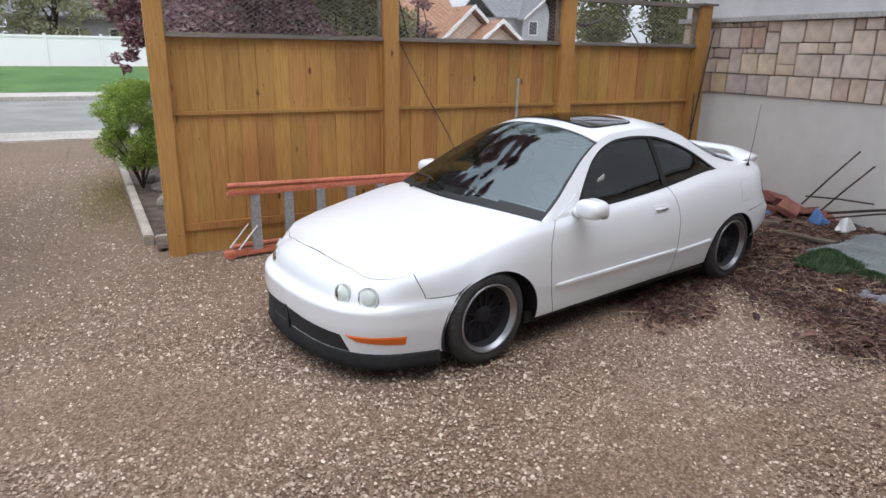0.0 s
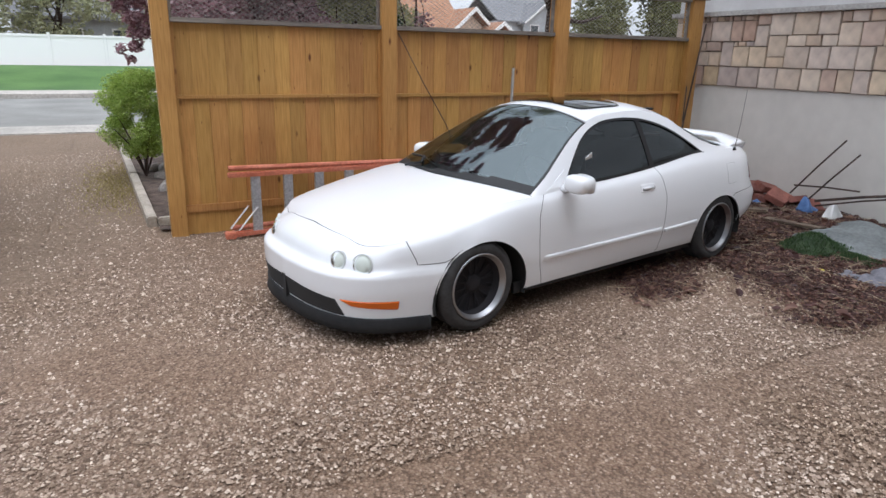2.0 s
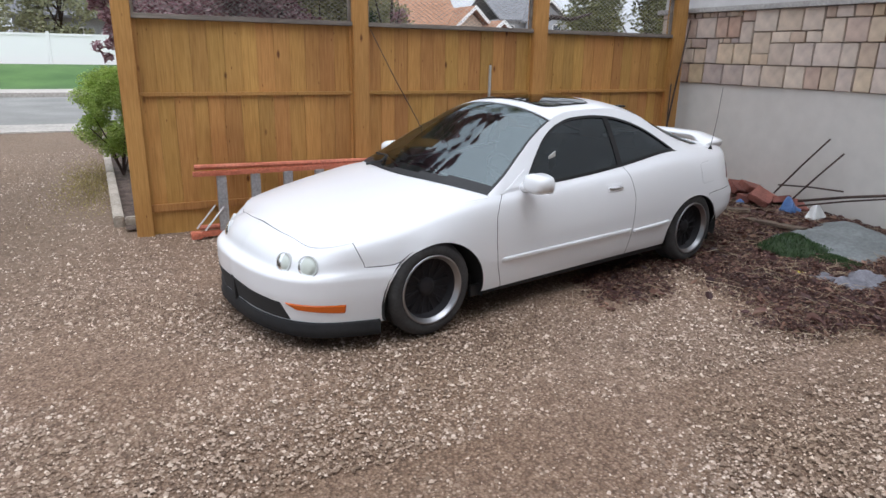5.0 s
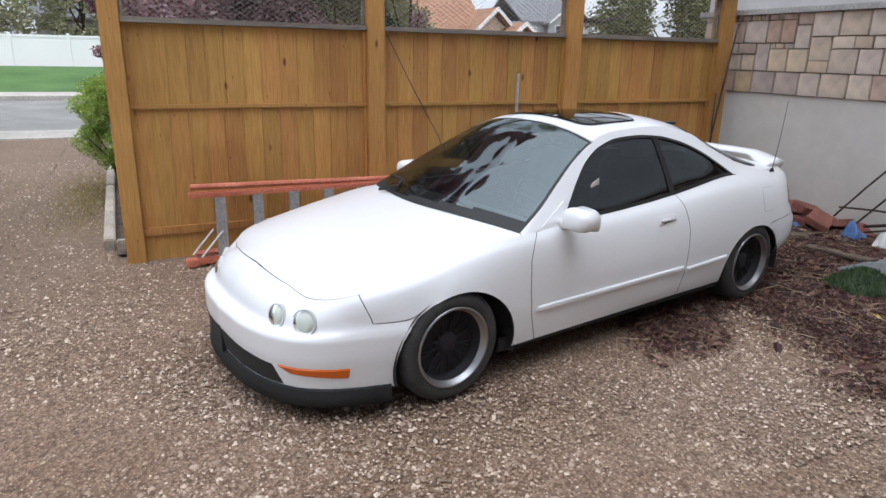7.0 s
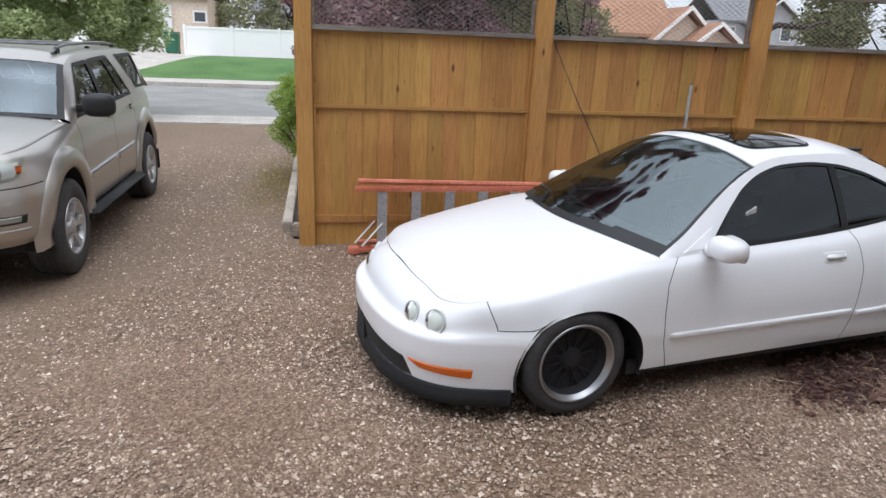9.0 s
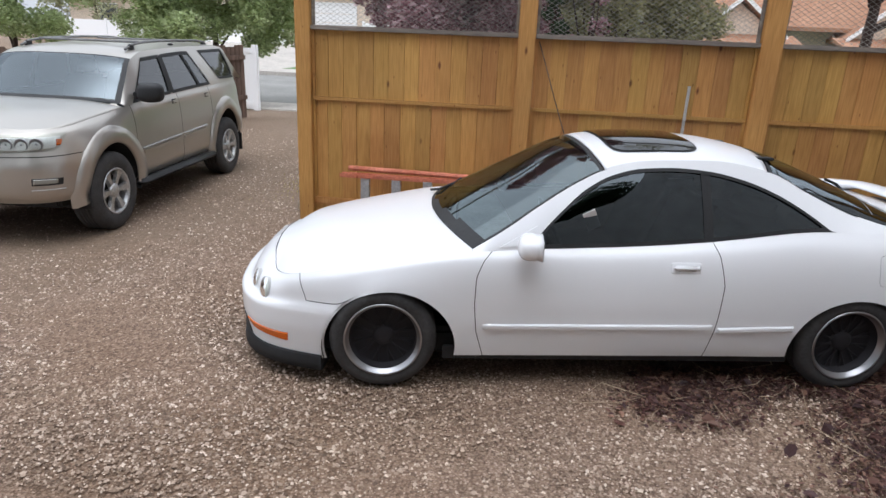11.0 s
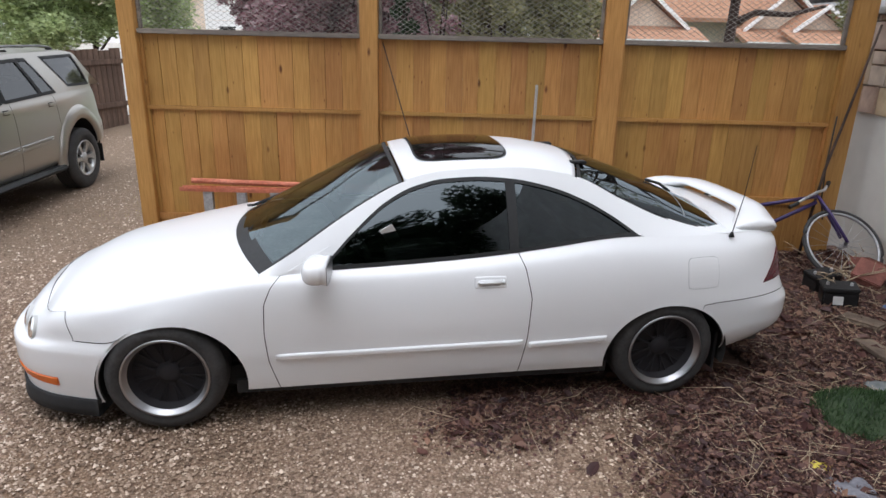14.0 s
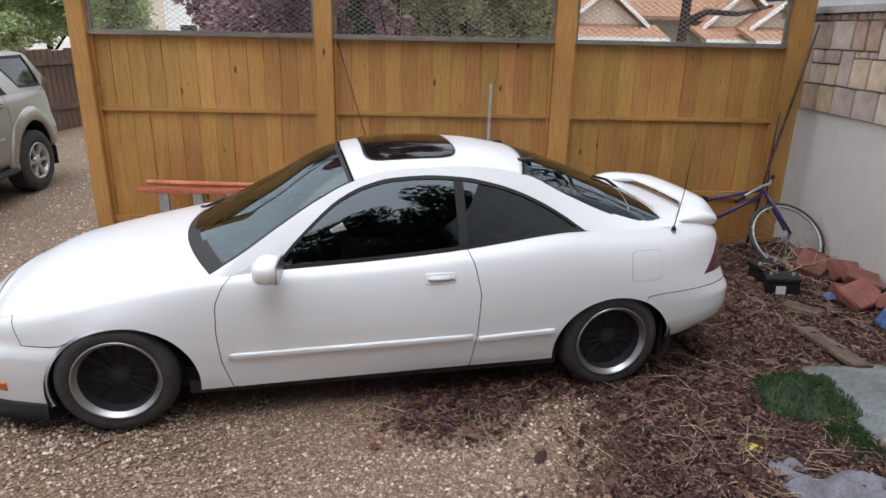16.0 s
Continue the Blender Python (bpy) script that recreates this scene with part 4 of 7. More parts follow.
    # lamps, trim and small parts
    for side in (-1, 1):
        for y, z, r in ((0.582, 0.474, 0.060), (0.435, 0.474, 0.056)):
            i = S_.station_y(y, z)
            p, nn = S_.at(i, z)
            p.y *= side
            nn.y *= side
            nn = Vector((nn.x - 0.14, nn.y * 0.95, nn.z * 0.9)).normalized()
            p -= nn * 0.004
            m = Matrix.Translation(p) @ nn.to_track_quat("-Y", "Z").to_matrix().to_4x4()
            lamp = new("headlamp")
            lamp.parent = car
            lamp.matrix_basis = m
            bm = bmesh.new()
            lathe(bm, [(r + 0.006, 0.03), (r + 0.005, -0.004), (r + 0.002, -0.006), (r, -0.003), (r, 0.02)], 36)
            part("bezel", bm, M_BEZEL, lamp, "", True)
            bm = bmesh.new()
            lathe(bm, [(r, -0.002), (r * 0.8, 0.003), (r * 0.78, -0.004), (r * 0.4, -0.010), (0.001, -0.012)], 36)
            part("reflector", bm, M_REFLECT, lamp, "silver lamp reflector", True)
            bm = bmesh.new()
            lathe(bm, [(r, -0.004), (r * 0.9, -0.009), (r * 0.6, -0.015), (r * 0.3, -0.018), (0.001, -0.019)], 36)
            part("lens", bm, M_LENS, lamp, "hazy clear lens", True)
        part("indicator", S_.patch([(-0.715, 0.232), (-0.505, 0.212), (-0.495, 0.292), (-0.795, 0.288)], side, 0.006, 16, 4), M_AMBER, car, "amber indicator lens")
        # no opening is cut: near-black pieces on the skin paint its inner shade
        part("intake", S_.patch([(0.0, 0.155), (0.555, 0.155), (0.500, 0.290), (0.0, 0.325)], side, 0.004, 20, 6, 0.02, "front"), M_GAP, car, "near-black piece for the shaded lower intake opening")
        if side > 0:
            boxed("intake", (-0.8740, -0.84, -0.022, 0.022, 0.160, 0.310), M_GAP, car, "near-black piece for the shaded lower intake opening", bevel=0.002)
        part("tail_lamp", S_.patch([(3.10, 0.60), (3.36, 0.60), (3.40, 0.82), (3.27, 0.82)], side, 0.005, 12, 6), M_REDLENS, car, "dark red tail lamp")
        part("tail_lamp", S_.patch([(0.30, 0.60), (0.655, 0.60), (0.60, 0.80), (0.30, 0.78)], side, 0.005, 12, 6, 0.02, "rear"), M_REDLENS, car, "dark red tail lamp")
        if side < 0:
            part("flap_gap", S_.patch([(2.6505, 0.6405), (2.8375, 0.6405), (2.8375, 0.8005), (2.6505, 0.8005)], side, 0.0010, 24, 20, -0.0008, rounded=True), M_DASH, car)
            part("fuel_flap", S_.patch([(2.652, 0.642), (2.836, 0.642), (2.836, 0.799), (2.652, 0.799)], side, 0.0022, 24, 20, -0.0016, rounded=True), M_WHITE, car)
        for xa, xb in ((0.515, 1.772), (1.79, 2.22)):
            part("side_moulding", S_.patch([(xa, 0.362), (xb, 0.378), (xb, 0.412), (xa, 0.396)], side, 0.013, 40, 6, 0.004), M_WHITE, doors[side] if xa < 1 else car, "", True)
        # handle
        part("handle_recess", S_.patch([(1.50, 0.686), (1.672, 0.688), (1.672, 0.750), (1.50, 0.748)], side, 0.0035, 22, 12, 0.002, rounded=True), M_WHITE, doors[side], "", True)
        p, nn = S_.at(S_.station(1.59, 0.722), 0.722)
        bm = bmesh.new()
        box(bm, -0.07, 0.055, -0.012, 0.012, -0.013, 0.013, bevel=0.008)
        box(bm, 0.055, 0.07, -0.009, 0.009, -0.012, 0.012, bevel=0.004)
        part("handle", bm, M_WHITE, doors[side], "white door handle", True).matrix_basis = pose(p.x, side * (p.y + 0.008), 0.72, 0, 0.5, 0)
        # grey strip on the door: the handle's shadow put into colour
        part("handle_shadow_gap", S_.patch([(1.535, 0.698), (1.640, 0.700), (1.640, 0.706), (1.535, 0.704)], side, 0.0055, 10, 2, 0.003), M_DASH, doors[side])
        part("key_lock", S_.patch([(1.648, 0.712), (1.662, 0.712), (1.662, 0.728), (1.648, 0.728)], side, 0.007, 8, 8, 0.002, rounded=True), M_BLACK, doors[side], "dark key lock")
        # mirror
        mir = new("door_mirror")
        mir.parent = car
        mir.matrix_basis = pose(0.735 if side < 0 else 0.80, side * 0.888 if side < 0 else 0.86, 0.842, 0, 0, side * 8) @ Matrix.Scale(0.97, 4)
        bm = bmesh.new()
        box(bm, -0.065, 0.06, -0.105, 0.105, -0.062, 0.062, bevel=0.0)
        bmesh.ops.subdivide_edges(bm, edges=bm.edges[:], cuts=6, use_grid_fill=True)
        for v in bm.verts:
            a, b, c = v.co.x / 0.065, v.co.y / 0.105, v.co.z / 0.062
            k = (abs(a) ** 2.6 + abs(b) ** 2.6 + abs(c) ** 2.6) ** (1 / 2.6)
            m2 = max(abs(a), abs(b), abs(c))
            if a > 0.85:
                k2 = (abs(b) ** 3 + abs(c) ** 3) ** (1 / 3)
                s = max(abs(b), abs(c)) / k2 if k2 else 1
                v.co.y, v.co.z = b * s * 0.105, c * s * 0.062
            elif k:
                v.co *= m2 / k
        part("housing", bm, M_WHITE, mir, "", True)
        boxed("mirror_glass", (0.0605, 0.064, -0.09, 0.09, -0.048, 0.048), M_CHROME, mir, "silvered mirror glass", bevel=0.001)
        bm = bmesh.new()
        tube(bm, [(0.0, -side * 0.16, -0.06), (0.0, -side * 0.10, -0.04), (0.0, -side * 0.05, -0.03)], 0.036, 12, 0.03)
        part("mirror_foot", bm, M_WHITE, mir, "", True)
        # corner plate before the window
        bm = bmesh.new()
        tri = [(0.60, 0.795), (0.80, 0.812), (0.80, 0.90)]
        a = [bm.verts.new((x, side * (side_at(x, min(z, float(R(x)[1]))) + 0.006), z)) for x, z in tri]
        b = [bm.verts.new((x, side * (side_at(x, min(z, float(R(x)[1]))) - 0.008), z)) for x, z in tri]
        bm.faces.new(a)
        bm.faces.new(b[::-1])
        for k in range(3):
            bm.faces.new((a[k], a[(k + 1) % 3], b[(k + 1) % 3], b[k]))
        part("mirror_plate", bm, M_WHITE, car)
        for x, r in ((0.0, 0.287), (2.57, 0.287)):
            wheel("wheel", car, x, side * 0.735, side, r, 0.19, "mesh")
        if side < 0:
            bm = bmesh.new()
            box(bm, 2.885, 2.90, -0.79, -0.60, 0.14, 0.36, bevel=0.004)
            part("mud_flap", bm, M_BLACK, car, "black rubber mud flap")

    # spoiler: a blade on two end posts
    bm = bmesh.new()
    rows = []
    for k in np.linspace(-1, 1, 41):
        y = 0.605 * k
        e = abs(k)
        drop = step01(0.50, 0.97, e)
        cap = math.sqrt(max(0.05, 1 - max(0.0, (e - 0.88) / 0.12) ** 2))
        xb = 3.285 - 0.045 * e * e - 0.085 * drop
        zt = 0.972 - 0.010 * e * e - 0.022 * drop
        ch = (0.165 + 0.13 * drop) * (0.55 + 0.45 * cap)
        th = (0.028 + 0.045 * drop) * cap
        sect = [(-0.5, -0.1), (-0.46, 0.35), (-0.2, 0.9), (0.15, 1.0), (0.42, 0.75), (0.5, 0.3), (0.46, -0.1), (0.2, -0.55), (-0.25, -0.6)]
        rows.append([bm.verts.new((xb + a * ch, y, zt - 0.02 * (1 - cap) + (b - 1) * th + 0.006)) for a, b in sect])
    for q, w in zip(rows, rows[1:]):
        for k in range(len(rows[0])):
            bm.faces.new((q[k], w[k], w[(k + 1) % 9], q[(k + 1) % 9]))
    bm.faces.new(rows[0])
    bm.faces.new(rows[-1][::-1])
    sp = part("spoiler", bm, M_WHITE, car, "white raised rear spoiler", True)
    for side in (-1, 1):
        boxed("spoiler_post", (3.09, 3.25, side * 0.545 - 0.035, side * 0.545 + 0.035, 0.86, 0.935), M_WHITE, sp, bevel=0.025)
    boxed("brake_lamp", (3.365, 3.375, -0.15, 0.15, 0.945, 0.965), M_REDLENS, sp, "red high brake lamp")
    # aerial, wipers, hinges
    aer = new("aerial")
    aer.parent = car
    aer.matrix_basis = pose(2.955, -0.675, 0.878)
    bm = bmesh.new()
    tube(bm, [(0, 0, 0), (0.0, 0, 0.025)], 0.016, 10, 0.008)
    part("aerial_base", bm, M_BLACK, aer, "", True)
    bm = bmesh.new()
    tube(bm, [(0, 0, 0.02), (0.03, -0.005, 0.22), (0.05, -0.01, 0.50)], 0.0028, 6, 0.0016)
    part("aerial_rod", bm, M_BLACK, aer)
    for x0, y0, x1, y1 in ((0.40, -0.42, 0.44, 0.18), (0.36, 0.10, 0.50, 0.60)):
        w = new("wiper")
        w.parent = car
        bm = bmesh.new()
        z0, z1 = 0.835, 0.86
        tube(bm, [(x0 - 0.08, y0 + 0.28, z0 - 0.01), (x0 - 0.03, y0 + 0.15, z0 + 0.025), ((x0 + x1) / 2, (y0 + y1) / 2, z1 + 0.02)], 0.009, 6)
        part("wiper_arm", bm, M_BLACK, w)
        bm = bmesh.new()
        tube(bm, [(x0, y0, 0.838), ((x0 + x1) / 2, (y0 + y1) / 2, z1 + 0.02), (x1, y1, z1)], 0.008, 6)
        part("wiper_blade", bm, M_BLACK, w)
    bm = bmesh.new()
    tube(bm, [hatch(0.93, 0.5), tuple(np.add(hatch(0.8, 0.46), (0, 0, 0.02))), tuple(np.add(hatch(0.62, 0.38), (0, 0, 0.012)))], 0.009, 6)
    part("rear_wiper", bm, M_BLACK, car, "black rear wiper")
    for side in (-1, 1):
        q = hatch(0.01, 0.5 + side * 0.30)
        boxed("hatch_hinge", (q[0] - 0.05, q[0] + 0.05, q[1] - 0.03, q[1] + 0.03, q[2] - 0.004, q[2] + 0.012), M_BLACK, car, "black hatch hinge cover", bevel=0.005)
    # cabin
    boxed("cabin_floor", (0.5, 3.2, -0.7, 0.7, 0.26, 0.33), M_TRIM, car)
    bm = sheet(lambda u, v: (0.40 + u * 0.48, (v * 2 - 1) * 0.64, 0.735 + 0.045 * u - 0.22 * max(0, u - 0.72) / 0.28), 10, 14)
    thicken(part("dashboard", bm, M_DASH, car, "grey moulded dashboard", True), 0.05)
    seat(car, 1.15, -0.36, 0.38, M_TRIM)
    seat(car, 1.15, 0.36, 0.38, M_TRIM)
    seat(car, 1.95, -0.30, 0.38, M_TRIM, back=0.42)
    seat(car, 1.95, 0.30, 0.38, M_TRIM, back=0.42)
    bm = bmesh.new()
    lathe(bm, [(0.165, -0.012), (0.18, 0.0), (0.165, 0.012), (0.15, 0.0)], 32, close=True)
    for a in (0.3, math.pi - 0.3, 1.5 * math.pi):
        tube(bm, [(0, 0, 0), (0.165 * math.cos(a), 0, 0.165 * math.sin(a))], 0.014, 6)
    bmesh.ops.transform(bm, matrix=pose(0.95, -0.36, 0.80, 0, 0, -90) @ pose(0, 0, 0, 25, 0, 0), verts=bm.verts[:])
    part("steering_wheel", bm, M_TRIM, car, "", True)
    bm = bmesh.new()
    box(bm, -0.035, 0.035, -0.002, 0.002, -0.06, 0.06, m=pose(1.10, -0.655, 0.925, 18, -28, 0))
    part("paper_slip", bm, M_WHITELABEL, car, "pale paper slip behind the door window")
    boxed("parcel_shelf", (2.25, 2.95, -0.55, 0.55, 0.74, 0.77), M_TRIM, car)
    boxed("headlining", (1.2, 2.1, -0.46, 0.46, 1.165, 1.18), M_TRIM, car)
    return car


build_coupe()

# ---- champagne off-roader ----
M_BRIGHT = mat("bright_reflector", (0.80, 0.80, 0.79), 0.25, 0.2)[0]
M_RAIL = varied("grey_rail", (0.16, 0.16, 0.16), (0.26, 0.26, 0.255), 6, 0.5, 0.4)
M_FOG = mat("fog_lens", (0.26, 0.25, 0.22), 0.2)[0]
SUV = pose(-1.55, 5.95, -0.08, 0, 0, 92.6) @ Matrix.Scale(0.97, 4)
SUV_ARCHES = [(0.04, 0.41, 0.44, 0.44), (2.785, 0.42, 0.43, 0.47)]


def build_suv():
    car = thing("sport_utility_vehicle", "champagne off-road estate with grey roof rails parked on gravel", "car", SUV)
    S_ = Shell(
        [(-0.87, 0), (-0.855, 0.40), (-0.78, 0.68), (-0.60, 0.85), (-0.25, 0.925), (0.3, 0.932), (1.4, 0.93), (2.5, 0.932), (3.15, 0.905), (3.5, 0.83), (3.66, 0.62), (3.71, 0.3), (3.72, 0)],
        {
            -0.87: [(0.06, 0.42), (0.01, 0.50), (0.0, 0.61), (0.0, 0.73), (0.03, 0.82), (0.055, 0.89), (0.075, 0.95), (0.11, 1.01), (0.20, 1.05)],
            -0.60: [(0.06, 0.42), (0.01, 0.50), (0.0, 0.61), (0.0, 0.73), (0.02, 0.82), (0.045, 0.89), (0.065, 0.95), (0.095, 1.005), (0.15, 1.045)],
            0.0: [(0.05, 0.45), (0.01, 0.50), (0.0, 0.60), (0.0, 0.71), (0.0, 0.82), (0.012, 0.93), (0.045, 1.005), (0.08, 1.055), (0.13, 1.095)],
            0.55: [(0.09, 0.38), (0.05, 0.44), (0.03, 0.53), (0.025, 0.65), (0.025, 0.77), (0.028, 0.89), (0.035, 1.00), (0.05, 1.09), (0.075, 1.155)],
            2.1: [(0.09, 0.38), (0.05, 0.44), (0.03, 0.53), (0.025, 0.66), (0.025, 0.79), (0.028, 0.92), (0.035, 1.04), (0.05, 1.14), (0.075, 1.205)],
            2.77: [(0.05, 0.45), (0.01, 0.50), (0.0, 0.60), (0.0, 0.72), (0.0, 0.84), (0.015, 0.95), (0.03, 1.05), (0.05, 1.15), (0.075, 1.22)],
            3.4: [(0.07, 0.48), (0.01, 0.54), (0.0, 0.63), (0.0, 0.74), (0.02, 0.84), (0.035, 0.95), (0.045, 1.05), (0.06, 1.15), (0.085, 1.225)],
            3.72: [(0.07, 0.50), (0.0, 0.56), (0.0, 0.66), (0.02, 0.77), (0.05, 0.86), (0.06, 0.96), (0.07, 1.06), (0.085, 1.15), (0.11, 1.23)],
        },
        stations=(0.50, 1.50, 2.34, -0.55),
        n=150,
        rows=28,
    )
    k = lambda x: int(round(np.interp(x, S_.x, np.arange(S_.n))))
    i0, i1, i2, i3 = k(-0.55), k(0.50), k(1.50), k(2.34)
    g = S_.g
    jb = int(np.argmin(np.abs(g[i0, :, 2] - 0.835)))
    jr = int(np.argmin(np.abs(g[-8, :, 2] - 0.74)))
    ir = k(3.2)
    doors = {}
    for kind, pick, mt in (
        ("front_bumper", lambda i, j, c: i < i1 and j < jb and c[0] < 0.1, M_CHAMPAGNE),
        ("fender", lambda i, j, c: i < i1 and not (j < jb and c[0] < 0.1), M_CHAMPAGNE),
        ("front_door", lambda i, j, c: i1 <= i < i2, M_CHAMPAGNE),
        ("rear_door", lambda i, j, c: i2 <= i < i3, M_CHAMPAGNE),
        ("rear_bumper", lambda i, j, c: i >= ir and j < jr, M_CLADDING),
        ("quarter_panel", lambda i, j, c: i >= i3 and not (i >= ir and j < jr), M_CHAMPAGNE),
    ):
        for side in (0,) if "bumper" in kind else (-1, 1):
            ob = part(kind, S_.faces(pick, side, SUV_ARCHES, gap=0.004), mt, car, "", True)
            doors[kind, side] = ob
    bm = S_.faces(lambda i, j, c: True, 0, SUV_ARCHES, gap=0)
    for v in bm.verts:
        v.co += v.normal * -0.014
    part("inner_shell", bm, M_GAP, car, "", True)
    boxed("underbody", (-0.6, 3.5, -0.74, 0.74, 0.34, 0.55), M_GAP, car, bevel=0.03)
    for a in SUV_ARCHES:
        arch_liner(car, a, 0.93, 0.42)
        for side in (-1, 1):
            # flared arch band
            bm = bmesh.new()
            rows = []
            for ang in np.linspace(-0.12, math.pi + 0.12, 37):
                row = []
                for grow, out in ((-0.004, -0.012), (0.0, 0.014), (0.07, 0.024), (0.145, 0.018), (0.165, -0.012)):
                    x, z = a[0] + (a[2] + grow) * math.cos(ang), a[1] + (a[3] + grow) * math.sin(ang)
                    zz = min(max(z, 0.47), 1.0)
                    p, nn = S_.at(S_.station(x, zz), zz)
                    row.append(bm.verts.new((x, side * (p.y + out), z)))
                rows.append(row)
            for q, w in zip(rows, rows[1:]):
                for m in range(4):
                    f = (q[m], q[m + 1], w[m + 1], w[m])
                    bm.faces.new(f if side < 0 else f[::-1])
            part("wheel_flare", bm, M_CHAMPAGNE, car, "", True)

    zc = lambda x: pchip([-0.67, -0.4, 0.0, 0.4, 3.6], [1.05, 1.125, 1.18, 1.225, 1.25], x)

    def top(x, f):
        ye = float(np.interp(x, S_.edge_x, S_.edge_y))
        ze = float(np.interp(x, S_.edge_x, S_.edge_z))
        return f * ye, ze + (max(float(zc(x)), ze) - ze) * (1 - abs(f) ** 3.2)

    x_n = float(S_.edge_x[0])
    cowl = lambda y: 0.26 + 0.16 * min(1, (y / 0.78) ** 2)

    def bonnet(u, v):
        f = v * 2 - 1
        x = x_n + 0.003 + (0.46 - x_n) * u**1.2
        y, z = top(x, f * 0.997)
        if x > cowl(y):
            x = cowl(y)
            z = top(x, y / 0.82)[1]
        return x, y, z

    thicken(part("bonnet", sheet(bonnet, 40, 36), M_CHAMPAGNE, car, "", True), 0.02)

    R = lambda x: pchip([0.42, 0.62, 0.86, 1.15, 2.2, 2.95, 3.22, 3.45, 3.66], [(0.81, 1.175), (0.765, 1.375), (0.715, 1.59), (0.695, 1.66), (0.685, 1.69), (0.68, 1.69), (0.685, 1.665), (0.72, 1.46), (0.775, 1.235)], x)
    belt = lambda x: (float(np.interp(x, S_.edge_x, S_.edge_y)), float(np.interp(x, S_.edge_x, S_.edge_z)))

    def side_at(x, z):
        yb, zb = belt(x)
        yr, zr = (float(v) for v in R(x))
        t = (z - zb) / max(zr - zb, 1e-3)
        return yb + (yr - yb) * t + 0.04 * t * (1 - t)

    # windows as four corners: lower front, lower rear, upper rear, upper front
    panes = {
        "front_window": [(0.60, 1.178), (1.37, 1.205), (1.41, 1.608), (1.03, 1.588)],
        "rear_window": [(1.45, 1.208), (2.13, 1.228), (1.94, 1.630), (1.48, 1.612)],
        "vent_window": [(2.165, 1.230), (2.43, 1.238), (2.15, 1.628), (1.975, 1.632)],
        "cargo_window": [(2.76, 1.285), (3.34, 1.268), (3.17, 1.640), (2.46, 1.636)],
    }

    def inside(c, x, z):
        return all((b[0] - a[0]) * (z - a[1]) - (b[1] - a[1]) * (x - a[0]) > 0 for a, b in zip(c, c[1:] + c[:1]))

    for side in (-1, 1):
        def fn(u, v):
            x = 0.42 + u * 3.24
            zb, zr = belt(x)[1], float(R(x)[1])
            z = zb + v * max(zr - zb, 0)
            return x, side * side_at(x, z), z

        def solid(u, v):
            x, _, z = fn(u, v)
            return not any(inside(c, x, z) for c in panes.values())

        bm = sheet(fn, 170, 34, solid)
        bmesh.ops.recalc_face_normals(bm, faces=bm.faces[:])
        part("roof_pillar", bm, M_CHAMPAGNE, car, "", True)
        for nm, c in panes.items():
            def gl(u, v, grow=0.0, out=-0.006):
                lo = [c[0][m] * (1 - u) + c[1][m] * u for m in (0, 1)]
                hi = [c[3][m] * (1 - u) + c[2][m] * u for m in (0, 1)]
                x, z = (lo[m] * (1 - v) + hi[m] * v for m in (0, 1))
                return x, side * (side_at(x, z) + out), z
            part(nm, sheet(gl, 12, 8), M_SIDEGLASS, car, "tinted side window", True)
            e = 0.05
            bm = sheet(lambda u, v: gl(u * (1 + 2 * e * 0.5) - e * 0.5, v * (1 + e) - e * 0.5, 0, 0.004), 40, 24, lambda u, v: min(u, 1 - u) < 0.05 or min(v, 1 - v) < 0.08)
            part("window_seal", bm, M_BLACK, car, "black window surround")

        # black door pillars between the panes
        for c in ([(1.375, 1.205), (1.445, 1.208), (1.475, 1.612), (1.415, 1.608)], [(2.135, 1.228), (2.16, 1.230), (1.97, 1.632), (1.945, 1.630)]):
            def pil(u, v, c=c):
                lo = [c[0][m] * (1 - u) + c[1][m] * u for m in (0, 1)]
                hi = [c[3][m] * (1 - u) + c[2][m] * u for m in (0, 1)]
                x, z = (lo[m] * (1 - v) + hi[m] * v for m in (0, 1))
                return x, side * (side_at(x, z) + 0.003), z
            part("door_pillar", sheet(pil, 2, 10), M_BLACK, car, "black door pillar")

    zr_c = lambda x: float(pchip([0.26, 0.55, 0.78, 1.15, 2.0, 2.9, 3.26, 3.48, 3.67], [1.215, 1.455, 1.63, 1.71, 1.74, 1.735, 1.70, 1.48, 1.24], x))

    def over(xe, xm, f):
        yr, zr = (float(v) for v in R(xe))
        return xm + (xe - xm) * f * f, f * yr, zr_c(xm) + (zr - zr_c(xm)) * abs(f) ** 3

    scr = lambda u, v: over(0.42 + u * 0.44, 0.26 + u * 0.52, v * 2 - 1)
    inn = lambda u, v: 0.06 < u < 0.95 and 0.03 < v < 0.97
    part("windscreen", sheet(scr, 24, 30, inn), M_SUVSHIELD, car, "windscreen reflecting the sky", True)
    part("windscreen_seal", sheet(scr, 48, 60, lambda u, v: not inn(u, v)), M_BLACK, car, "black windscreen surround", True)
    part("roof", sheet(lambda u, v: over(0.86 + u * 2.36, 0.78 + u * 2.48, v * 2 - 1), 40, 24), M_CHAMPAGNE, car, "", True)
    tl = lambda u, v: over(3.22 + u * 0.44, 3.26 + u * 0.41, v * 2 - 1)
    inn2 = lambda u, v: 0.12 < u < 0.9 and 0.1 < v < 0.9
    part("tailgate_glass", sheet(tl, 20, 20, inn2), M_TINT, car, "tinted tailgate glass", True)
    part("tailgate", sheet(tl, 20, 20, lambda u, v: not inn2(u, v)), M_CHAMPAGNE, car, "", True)
